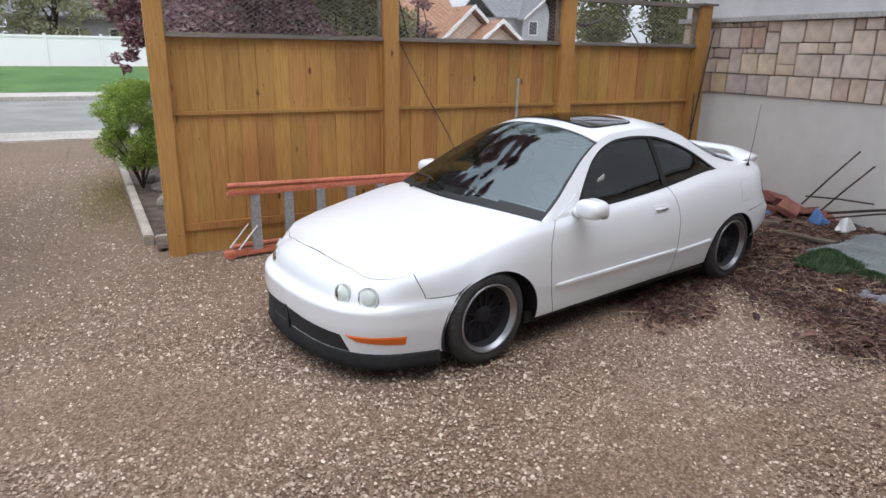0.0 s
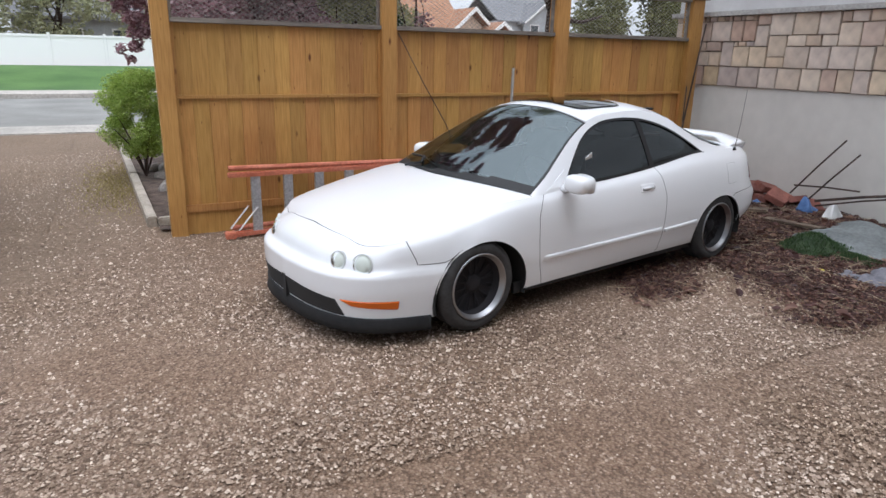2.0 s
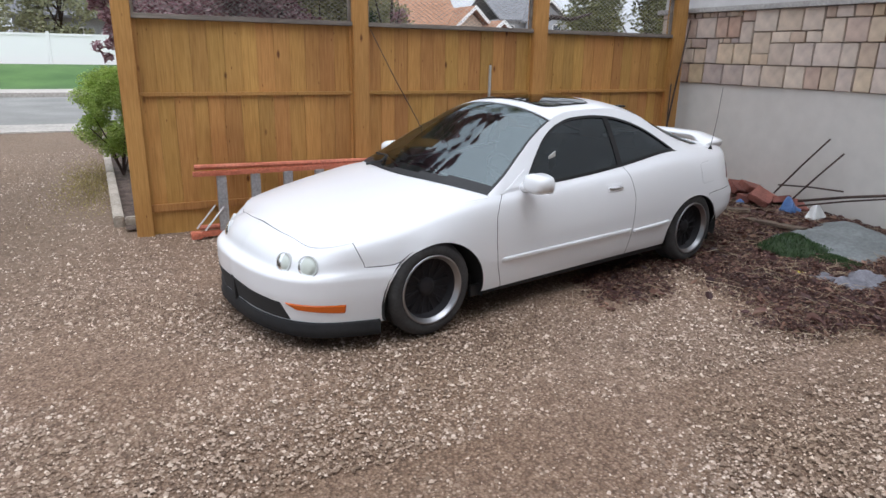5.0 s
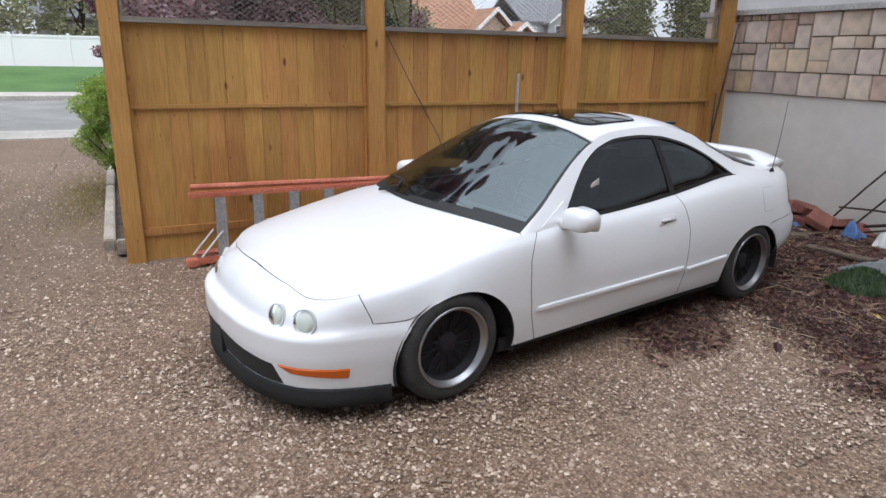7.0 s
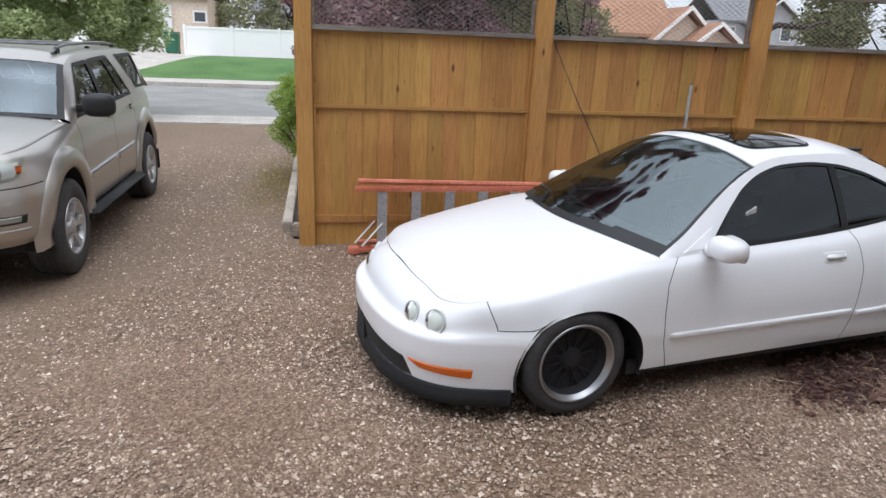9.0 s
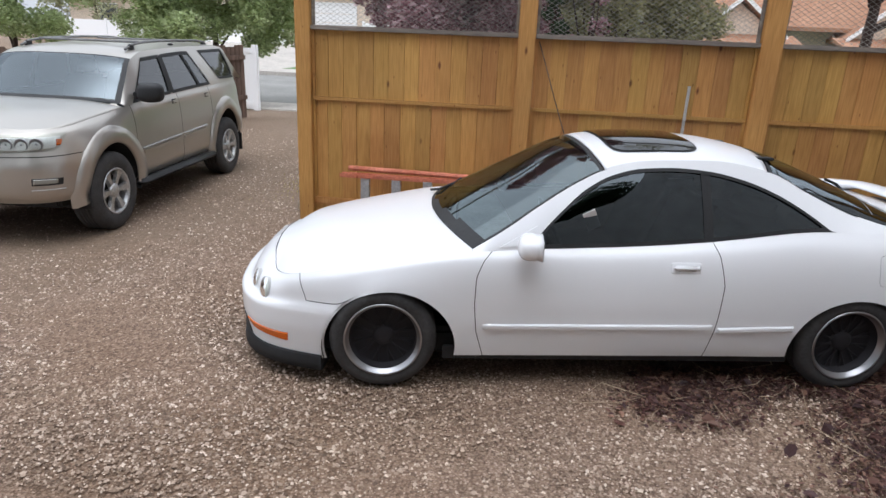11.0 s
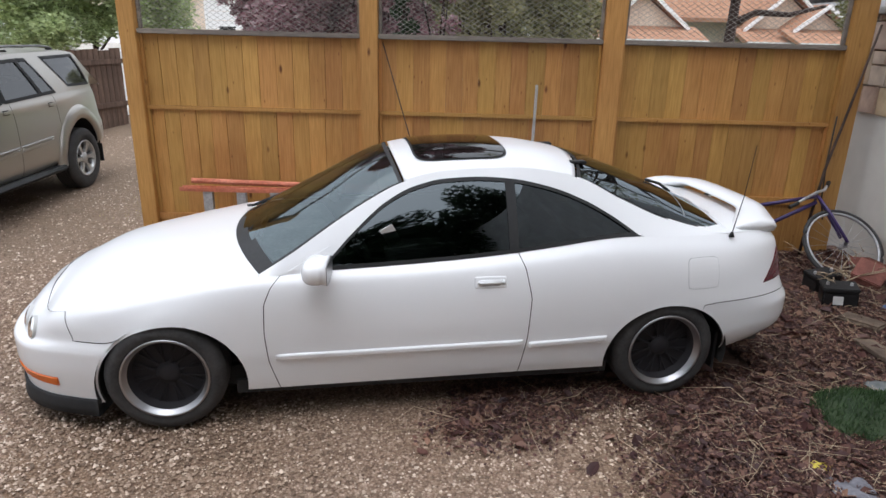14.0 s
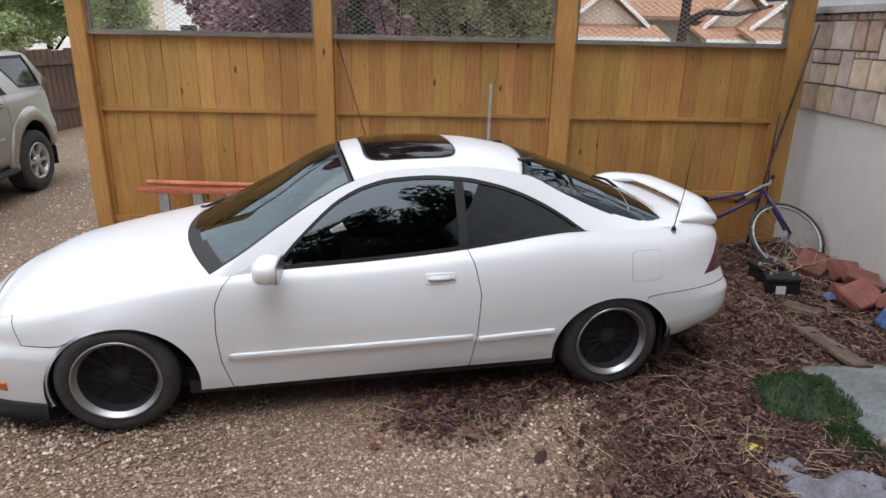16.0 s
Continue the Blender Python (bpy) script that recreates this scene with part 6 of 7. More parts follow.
def prism(bm, x0, x1, y0, y1, z_eave, z_ridge, over=0.3, thick=0.18, axis="x"):
    """A gable roof as two thick slopes; the ridge runs along the axis."""
    if axis == "x":
        ym = (y0 + y1) / 2
        pts = [(y0 - over, z_eave), (ym, z_ridge), (y1 + over, z_eave)]
        mk = lambda e, q: (e, q[0], q[1])
        ends = (x0 - over, x1 + over)
    else:
        xm = (x0 + x1) / 2
        pts = [(x0 - over, z_eave), (xm, z_ridge), (x1 + over, z_eave)]
        mk = lambda e, q: (q[0], e, q[1])
        ends = (y0 - over, y1 + over)
    lo = [(q[0], q[1] - thick) for q in pts]
    va = [[bm.verts.new(mk(e, q)) for q in pts + lo[::-1]] for e in ends]
    n = 6
    for k in range(n):
        bm.faces.new((va[0][k], va[0][(k + 1) % n], va[1][(k + 1) % n], va[1][k]))
    for v in va:
        bm.faces.new(v)


def gable_front(bm, x0, x1, y, z0, z_eave, z_top, depth=0.2):
    xm = (x0 + x1) / 2
    f = [bm.verts.new((a, y, b)) for a, b in ((x0, z0), (x1, z0), (x1, z_eave), (xm, z_top), (x0, z_eave))]
    g = [bm.verts.new((v.co.x, y + depth, v.co.z)) for v in f]
    bm.faces.new(f)
    bm.faces.new(g[::-1])
    for k in range(5):
        bm.faces.new((f[k], g[k], g[(k + 1) % 5], f[(k + 1) % 5]))


def window_on(parent, x, y, z, w, h):
    win = new("window")
    win.parent = parent
    boxed("pane", (x - w / 2, x + w / 2, y - 0.03, y + 0.02, z, z + h), M_GLASSFAR, win, bevel=0.005)
    for d in ((x - w / 2 - 0.1, x - w / 2, z - 0.1, z + h + 0.1), (x + w / 2, x + w / 2 + 0.1, z - 0.1, z + h + 0.1), (x - w / 2, x + w / 2, z - 0.1, z), (x - w / 2, x + w / 2, z + h, z + h + 0.1)):
        boxed("window_frame", (d[0], d[1], y - 0.06, y + 0.02, d[2], d[3]), M_TRIMWHITE, win, bevel=0.01)


def fascia(parent, x0, x1, y, ze, zr):
    xm = (x0 + x1) / 2
    for a, b in (((x0, ze), (xm, zr)), ((x1, ze), (xm, zr))):
        bm = bmesh.new()
        p, q = Vector((a[0], y, a[1])), Vector((b[0], y, b[1]))
        vs = [bm.verts.new(c) for c in (p, q, q + Vector((0, 0, -0.22)), p + Vector((0, 0, -0.22)))]
        ws = [bm.verts.new(v.co + Vector((0, -0.06, 0))) for v in vs]
        bm.faces.new(vs)
        bm.faces.new(ws[::-1])
        for k in range(4):
            bm.faces.new((vs[k], ws[k], ws[(k + 1) % 4], vs[(k + 1) % 4]))
        part("fascia", bm, M_TRIMWHITE, parent, "white fascia board")


def build_street():
    h = thing("house", "cream house with terracotta roof and white-trimmed gables", "house", pose(0, 0, 0))
    boxed("wall", (9.8, 18.6, 35.5, 42, -0.5, 2.7), M_CREAM, h, bevel=0.01)
    bm = bmesh.new()
    prism(bm, 9.8, 18.8, 34.5, 42.5, 2.75, 6.4)
    part("roof", bm, M_ROOFRED, h, "terracotta shingle roof")
    for x0, x1, zt, y in ((10.3, 14.5, 4.0, 33.6), (17.1, 21.3, 4.15, 33.9), (18.8, 21.7, 3.4, 32.6)):
        bm = bmesh.new()
        gable_front(bm, x0 + 0.3, x1 - 0.3, y, -0.5, 2.3, zt - 0.35)
        part("gable_wall", bm, M_CREAM, h, "cream gable wall")
        bm = bmesh.new()
        prism(bm, x0 + 0.3, x1 - 0.3, y - 0.2, y + 4.5, 2.25, zt, axis="y")
        part("gable_roof", bm, M_ROOFRED, h, "terracotta gable roof")
        fascia(h, x0, x1, y - 0.52, 2.28, zt + 0.02)
        window_on(h, (x0 + x1) / 2, y - 0.01, 0.4, 1.1, 1.1)
        bm = bmesh.new()
        eave = [(x0 - 0.4, y - 2.2, 1.72), (x1 + 0.4, y - 2.2, 1.72), (x1 + 0.4, y - 0.01, 2.32), (x0 - 0.4, y - 0.01, 2.32)]
        hi = [bm.verts.new(q) for q in eave]
        lo = [bm.verts.new((q[0], q[1], q[2] - 0.16)) for q in eave]
        bm.faces.new(hi)
        bm.faces.new(lo[::-1])
        for k in range(4):
            bm.faces.new((hi[k], lo[k], lo[(k + 1) % 4], hi[(k + 1) % 4]))
        part("porch_roof", bm, M_ROOFRED, h, "terracotta porch roof")
        boxed("porch_fascia", (x0 - 0.4, x1 + 0.4, y - 2.26, y - 2.205, 1.54, 1.73), M_TRIMWHITE, h, "pale porch fascia")
        for xx in (x0 - 0.25, x1 + 0.25):
            boxed("porch_post", (xx - 0.07, xx + 0.07, y - 2.17, y - 2.03, -0.1, 1.56), M_TRIMWHITE, h)
    h = thing("house", "grey two-storey house with pale roof and white trim", "house", pose(0, 0, 0))
    boxed("wall", (36.2, 44.5, 59, 67, -0.5, 5.0), M_GREYSIDE, h, bevel=0.01)
    bm = bmesh.new()
    prism(bm, 36.2, 44.5, 59, 67, 5.0, 7.6)
    part("roof", bm, M_ROOFGREY, h, "grey shingle roof")
    bm = bmesh.new()
    gable_front(bm, 38.6, 43.4, 58.0, -0.5, 4.9, 6.6)
    part("gable_wall", bm, M_GREYSIDE, h, "grey gable wall")
    bm = bmesh.new()
    prism(bm, 38.6, 43.4, 57.8, 63, 4.85, 6.95, axis="y")
    part("gable_roof", bm, M_ROOFGREY, h, "grey gable roof")
    fascia(h, 38.3, 43.7, 57.45, 4.9, 7.0)
    for x in (39.8, 42.2):
        window_on(h, x, 57.98, 3.4, 0.9, 1.2)
    window_on(h, 37.2, 58.98, 3.2, 0.9, 1.2)
    # garage with pale door, and a far brown house
    h = thing("garage", "tan garage with a pale roller door", "garage", pose(0, 0, 0))
    boxed("wall", (-13.0, -5.95, 42.5, 49, 0.2, 3.8), M_CREAM, h, bevel=0.01)
    boxed("roller_door", (-11.7, -8.1, 42.42, 42.5, 0.55, 3.2), M_TRIMWHITE, h, "pale roller door", bevel=0.01)
    for k in range(4):
        boxed("door_groove", (-11.7, -8.1, 42.40, 42.43, 1.08 + k * 0.53, 1.1 + k * 0.53), M_CREAM, h, bevel=0.002)
    bm = bmesh.new()
    prism(bm, -13.0, -5.95, 42.5, 49, 3.95, 5.2)
    part("roof", bm, M_ROOFGREY, h, "grey shingle roof")
    boxed("eave_fascia", (-13.3, -5.65, 42.12, 42.19, 3.72, 3.98), M_TRIMWHITE, h, "white eave fascia")
    for xa, xb, za, zb in ((-11.85, -11.7, 0.5, 3.35), (-8.1, -7.95, 0.5, 3.35), (-11.7, -8.1, 3.2, 3.35)):
        boxed("door_frame", (xa, xb, 42.38, 42.5, za, zb), M_TRIMWHITE, h, "white door surround")
    window_on(h, -6.4, 42.49, 2.5, 0.6, 0.5)
    h = thing("house", "dull grey-brown house among trees", "house", pose(0, 0, 0))
    boxed("wall", (-4.6, 4, 54, 60, 0, 3.6), M_GREYSIDE, h, bevel=0.01)
    bm = bmesh.new()
    prism(bm, -4.6, 4, 54, 60, 3.6, 6.2)
    part("roof", bm, M_ROOFGREY, h, "grey roof")
    for x in (-3, -1, 2):
        window_on(h, x, 53.98, 1.8, 1.0, 1.0)
    h = thing("house", "tan house with low roof beyond the far fence", "house", pose(0, 0, 0))
    boxed("wall", (-30, -14.5, 46, 54, 0, 4.2), M_CREAM, h, bevel=0.01)
    bm = bmesh.new()
    prism(bm, -30, -14.5, 46, 54, 4.2, 6.6)
    part("roof", bm, M_ROOFGREY, h, "grey shingle roof")
    for x in (-27, -22.5, -18):
        window_on(h, x, 45.98, 1.6, 1.2, 1.2)
    b = thing("wheelie_bin", "green plastic wheelie bin by the garage", "bin", pose(-7.4, 39.6, 0.70) @ Matrix.Scale(1.12, 4))
    bm = bmesh.new()
    box(bm, -0.33, 0.33, -0.36, 0.36, 0.05, 0.95, bevel=0.04)
    for v in bm.verts:
        if v.co.z < 0.5:
            v.co.x *= 0.82
            v.co.y *= 0.82
    part("body", bm, M_BIN, b)
    boxed("lid", (-0.36, 0.36, -0.40, 0.38, 0.955, 1.03), M_BIN, b, bevel=0.03)
    for x in (-0.24, 0.24):
        bm = bmesh.new()
        lathe(bm, [(0.1, -0.03), (0.1, 0.03)], 16, m=pose(x, 0.28, 0.1, 0, 0, 90))
        part("bin_wheel", bm, M_BLACK, b)
    # white vinyl fence
    f = thing("vinyl_fence", "plain white vinyl privacy fence beyond the lawn", "fence", kind="structure")
    for x in np.arange(-6.4, 40, 2.4):
        boxed("panel", (x + 0.07, x + 2.33, 38.0, 38.05, 0.69, 2.10), M_VINYL, f, bevel=0.004)
        boxed("rail", (x + 0.07, x + 2.33, 37.97, 38.08, 2.06, 2.17), M_VINYL, f, bevel=0.01)
        boxed("post", (x - 0.065, x + 0.065, 37.95, 38.1, 0.6, 2.26), M_VINYL, f, bevel=0.01)
    f = thing("vinyl_fence", "white vinyl fence beside the far garage", "fence", kind="structure")
    for x in np.arange(-36, -13, 2.4):
        boxed("panel", (x + 0.07, x + 2.33, 41.0, 41.05, 0.2, 1.75), M_VINYL, f, bevel=0.004)
        boxed("post", (x - 0.065, x + 0.065, 40.95, 41.1, 0.2, 1.85), M_VINYL, f, bevel=0.01)
    f = thing("vinyl_fence", "white vinyl fence panel past the brown boards at the drive's end", "fence", kind="structure")
    for x in (-4.36, -2.95):
        boxed("post", (x - 0.06, x + 0.06, 14.69, 14.81, -0.1, 1.42), M_VINYL, f, bevel=0.01)
    boxed("panel", (-4.30, -3.01, 14.735, 14.765, 0.02, 1.34), M_VINYL, f, bevel=0.004)
    for z in (0.08, 1.24):
        boxed("rail", (-4.30, -3.01, 14.715, 14.785, z, z + 0.11), M_VINYL, f, bevel=0.008)
    b = thing("wheelie_bin", "dark grey plastic wheelie bin beside the garage door", "bin", pose(-9.6, 39.8, 0.70) @ Matrix.Scale(1.08, 4))
    bm = bmesh.new()
    box(bm, -0.33, 0.33, -0.36, 0.36, 0.05, 0.95, bevel=0.04)
    for v in bm.verts:
        if v.co.z < 0.5:
            v.co.x *= 0.82
            v.co.y *= 0.82
    part("body", bm, M_BLACK, b)
    boxed("lid", (-0.36, 0.36, -0.40, 0.38, 0.955, 1.03), M_BLACK, b, bevel=0.03)
    # dark brown fence along the drive
    f = thing("picket_fence", "old dark brown board fence along the drive", "fence", kind="structure")
    p, q = Vector((-2.75, 13.7, 0)), Vector((-4.6, 4.6, 0))
    d = (q - p).normalized()
    ang = math.degrees(math.atan2(d.y, d.x))
    rng = random.Random(2)
    n = int((q - p).length / 0.145)
    for k in range(n):
        o = p + d * (k * 0.145)
        ob = boxed("board", (0, 0.138, -0.01, 0.01, -0.05, 1.42 + rng.uniform(-0.02, 0.02)), M_DARKFENCE, f, bevel=0.004)
        ob.matrix_basis = pose(o.x, o.y, 0, 0, 0, ang)
    for z in (0.35, 1.15):
        ob = boxed("rail", (0, (q - p).length, 0.012, 0.05, z, z + 0.09), M_DARKFENCE, f, bevel=0.004)
        ob.matrix_basis = pose(p.x, p.y, 0, 0, 0, ang)


build_street()


def build_driveway():
    us, ys = np.linspace(0, 1, 12), np.linspace(28.2, 42.4, 20)
    gu, gy = np.meshgrid(us, ys)
    edge = -5.08 - (37.6 - np.minimum(gy, 37.6)) * 0.308
    gx = -17.0 + (edge + 17.0) * gu
    gz = ground_z(gx, gy) + 0.03
    a = np.arange(19)[:, None] * 12 + np.arange(11)[None]
    ob = mesh_from("driveway", np.stack([gx, gy, gz], -1).reshape(-1, 3), np.stack([a, a + 1, a + 13, a + 12], -1).reshape(-1, 4), M_KERB, smooth=True)
    tagged(ob, "pale concrete drive sloping up to the garage", "driveway", kind="structure")


build_driveway()

# ---- things along the fence ----
M_ORANGE = varied("orange_fibreglass", (0.55, 0.16, 0.09), (0.68, 0.24, 0.15), 5, 0.5)
M_ALU = varied("dull_aluminium", (0.42, 0.42, 0.43), (0.56, 0.56, 0.57), 6, 0.5, 0.5)
M_STEEL = varied("rusty_steel", (0.05, 0.035, 0.03), (0.11, 0.075, 0.06), 8, 0.7, 0.4)
M_GREYSTEEL = varied("grey_steel", (0.42, 0.41, 0.40), (0.56, 0.55, 0.53), 8, 0.55, 0.2)


def build_ladder():
    t = thing("stepladder", "orange fibreglass stepladder lying on its side by the fence", "ladder")
    L = 2.25
    for name, y0, y1, za, zb in (("front_rail", 6.13, 6.19, 0.555, 0.545), ("front_rail", 6.13, 6.19, 0.02, 0.08)):
        bm = bmesh.new()
        p, q = Vector((1.50, y0, za)), Vector((1.50 + L, y1 + 0.02, zb))
        for a, b, c, d in ((-0.036, 0.036, -0.006, 0.006), (-0.036, -0.028, 0.0, 0.03), (0.028, 0.036, 0.0, 0.03)):
            vs = []
            for e in (p, q):
                vs += [e + Vector((0, a, c)), e + Vector((0, b, c)), e + Vector((0, b, d)), e + Vector((0, a, d))]
            w = [bm.verts.new(v) for v in vs]
            for f in ((0, 1, 2, 3), (7, 6, 5, 4), (0, 4, 5, 1), (1, 5, 6, 2), (2, 6, 7, 3), (3, 7, 4, 0)):
                bm.faces.new([w[k] for k in f])
        part(name, bm, M_ORANGE, t)
    for za, zb in ((0.598, 0.580), (0.05, 0.11)):
        bm = bmesh.new()
        tube(bm, [(1.53, 6.30, za), (1.53 + L - 0.1, 6.25, zb)], 0.024, 8)
        part("rear_rail", bm, M_ORANGE, t)
    for k in range(7):
        x = 1.73 + k * 0.29
        bm = bmesh.new()
        box(bm, x - 0.040, x + 0.040, 6.115, 6.123, 0.04, 0.55, bevel=0.002)
        box(bm, x - 0.040, x - 0.033, 6.123, 6.16, 0.04, 0.55)
        box(bm, x + 0.033, x + 0.040, 6.123, 6.16, 0.04, 0.55)
        part("step", bm, M_ALU, t, "ribbed grey aluminium step")
    for x, y in ((1.62, 6.11), (1.56, 6.20)):
        bm = bmesh.new()
        tube(bm, [(x - 0.06, y, 0.07), (x + 0.11, y, 0.27)], 0.008, 6)
        part("brace", bm, M_WHITELABEL, t, "pale diagonal brace")
    boxed("foot_shoe", (1.44, 1.53, 6.08, 6.18, 0.0, 0.06), M_ORANGE, t, bevel=0.008)


build_ladder()


def stick(name, pts, r, material, label, category, r2=None):
    bm = bmesh.new()
    tube(bm, pts, r, 7, r2)
    return tagged(part(name, bm, material, None, "", True), label, category)


stick("thin_rod", [(3.215, 6.395, 1.80), (3.376, 6.163, 1.35), (3.513, 5.94, 0.98), (3.64, 5.76, 0.55), (3.70, 5.70, 0.0)], 0.0045, M_STEEL, "thin dark rod leaning on the fence", "rod")
bm = bmesh.new()
box(bm, -0.011, 0.011, -0.003, 0.003, 0.0, 1.49, bevel=0.0015)
box(bm, -0.011, -0.006, 0.003, 0.018, 0.0, 1.49)
ob = part("metal_stake", bm, M_GREYSTEEL)
ob.matrix_basis = pose(4.50, 6.345, 0, 0, 0.6, 0)
tagged(ob, "grey steel fence stake upright before the boards", "stake")
stick("long_stick", [(7.235, 6.33, 2.03), (7.14, 6.32, 1.5), (7.0, 6.28, 0.85), (6.88, 6.2, 0.08)], 0.009, M_STEEL, "long dark stick leaning into the fence corner", "stick", 0.013)
stick("cord", [(7.03, 6.32, 1.3), (7.02, 6.31, 0.9), (7.03, 6.29, 0.6), (7.06, 6.26, 0.42)], 0.006, M_BLACK, "dark cord hanging beside the corner post", "cord")

# ---- bicycle in the corner ----
M_PURPLE = mat("purple_frame", (0.05, 0.03, 0.11), 0.35)[0]


def bike_wheel(parent, m):
    w = new("bike_wheel")
    w.parent = parent
    w.matrix_basis = m
    bm = bmesh.new()
    for rr, rad in ((0.315, 0.017),):
        tube(bm, [(rr * math.cos(a), 0, rr * math.sin(a)) for a in np.linspace(0, 2 * math.pi, 49)], rad, 8, cap=False)
    part("tyre", bm, M_RUBBER, w, "", True)
    bm = bmesh.new()
    lathe(bm, [(0.300, -0.012), (0.285, -0.01), (0.285, 0.01), (0.300, 0.012)], 48, close=True)
    part("rim", bm, M_ALU, w, "silver rim", True)
    for k in range(20):
        bm = bmesh.new()
        a, b = k * 2 * math.pi / 20, k * 2 * math.pi / 20 + (0.5 if k % 2 else -0.5)
        tube(bm, [(0.02 * math.cos(b), 0.02 * (-1) ** (k // 2), 0.02 * math.sin(b)), (0.288 * math.cos(a), 0, 0.288 * math.sin(a))], 0.0014, 4)
        part("wire_spoke", bm, M_ALU, w)
    bm = bmesh.new()
    lathe(bm, [(0.02, -0.04), (0.025, -0.02), (0.018, 0.0), (0.025, 0.02), (0.02, 0.04)], 12)
    part("hub", bm, M_ALU, w)


def build_bike():
    b = thing("bicycle", "purple bicycle leaning in the corner by the fence", "bicycle")
    hub = Vector((7.04, 5.86, 0.36))
    bike_wheel(b, pose(hub.x, hub.y, hub.z - 0.05, -42, 0, 4))
    head = Vector((6.90, 6.12, 0.66))
    bb = Vector((6.48, 6.18, 0.34))
    rear = Vector((6.15, 6.12, 0.36))
    bike_wheel(b, pose(rear.x, rear.y, rear.z, -24, 0, 6))
    seat_top = Vector((6.36, 6.22, 0.52))
    for nm, pts, r in (("fork", [hub + Vector((0, -0.05, 0)), (6.96, 6.02, 0.56), head], 0.013), ("fork", [hub + Vector((0, 0.05, 0)), (6.96, 6.08, 0.56), head], 0.013), ("top_tube", [head, seat_top], 0.016), ("down_tube", [head + Vector((0, 0, -0.05)), bb], 0.018), ("seat_tube", [bb, seat_top], 0.015), ("chain_stay", [bb, rear], 0.01), ("seat_stay", [seat_top, rear], 0.009)):
        bm = bmesh.new()
        tube(bm, pts, r, 8)
        part(nm, bm, M_PURPLE, b, "", True)
    bm = bmesh.new()
    tube(bm, [(6.66, 6.02, 0.60), (6.78, 6.06, 0.66), (6.90, 6.14, 0.69), (7.00, 6.22, 0.69), (7.06, 6.30, 0.72)], 0.012, 8)
    part("handlebar", bm, M_ALU, b, "", True)
    for p, q in (((6.62, 6.0, 0.585), (6.70, 6.03, 0.62)), ((7.05, 6.28, 0.715), (7.09, 6.34, 0.735))):
        bm = bmesh.new()
        tube(bm, [p, q], 0.017, 8)
        part("grip", bm, M_BLACK, b)
    bm = bmesh.new()
    box(bm, 6.28, 6.48, 6.16, 6.28, 0.52, 0.57, bevel=0.02)
    part("saddle", bm, M_BLACK, b)


build_bike()

# ---- litter and lumber by the wall ----
M_PAVER = varied("red_paver", (0.17, 0.06, 0.045), (0.28, 0.105, 0.08), 7, 0.85, per_object=0.12, bump_strength=0.4)
M_SLATE = varied("grey_green_board", (0.13, 0.14, 0.14), (0.20, 0.215, 0.215), 4, 0.75)
M_TURF = foliage("plastic_turf", [(0.03, 0.06, 0.022), (0.06, 0.115, 0.042), (0.11, 0.17, 0.07)])
M_TURFBACK = varied("turf_backing", (0.022, 0.04, 0.016), (0.05, 0.075, 0.03), 10, 0.9)
M_CLOTH = varied("grey_cloth", (0.13, 0.125, 0.145), (0.22, 0.215, 0.24), 6, 0.9)
M_YELLOW = varied("yellow_plastic", (0.45, 0.34, 0.03), (0.62, 0.50, 0.06), 8, 0.6)
M_BLUE = varied("blue_plastic", (0.05, 0.11, 0.28), (0.10, 0.20, 0.42), 8, 0.5)
M_LEAF = foliage("dead_leaf", [(0.048, 0.018, 0.018), (0.115, 0.047, 0.039), (0.30, 0.17, 0.115)])
M_TWIG = varied("dry_twig", (0.24, 0.17, 0.11), (0.52, 0.41, 0.28), 9, 0.9)


M_DIRTY = varied("muddy_slab", (0.075, 0.052, 0.038), (0.19, 0.14, 0.10), 5, 0.95)


def crumple(name, material, label, category, x0, x1, y0, y1, height, seed, nx=40, ny=30, wave=3.0, edge=0.25, thick=0.006, rot=0.0):
    """A thin sheet that lies crumpled over the ground, with an uneven edge."""
    o = Vector((seed * 5.3, seed * 2.9, seed))
    cx, cy = (x0 + x1) / 2, (y0 + y1) / 2

    def fn(u, v):
        a, b = u * 2 - 1, v * 2 - 1
        k = 1 + edge * noise.noise(Vector((a * 1.5, b * 1.5, 0)) + o)
        x, y = (x1 - x0) / 2 * a * k, (y1 - y0) / 2 * b * k
        c, s = math.cos(rot), math.sin(rot)
        x, y = cx + c * x - s * y, cy + s * x + c * y
        fall = max(0.0, 1 - max(abs(a), abs(b)) ** 3)
        h = height * (0.35 + 0.65 * fall) * (0.55 + 0.55 * abs(noise.noise(Vector((x * wave, y * wave, 0)) + o)) * 2) + 0.02 * noise.noise(Vector((x * 11, y * 11, 3)) + o)
        return x, y, float(ground_z(x, y)) + max(0.006, h * (0.2 + 0.8 * fall))

    ob = part(name, sheet(fn, nx, ny), material, None, "", True)
    thicken(ob, thick)
    return tagged(ob, label, category)


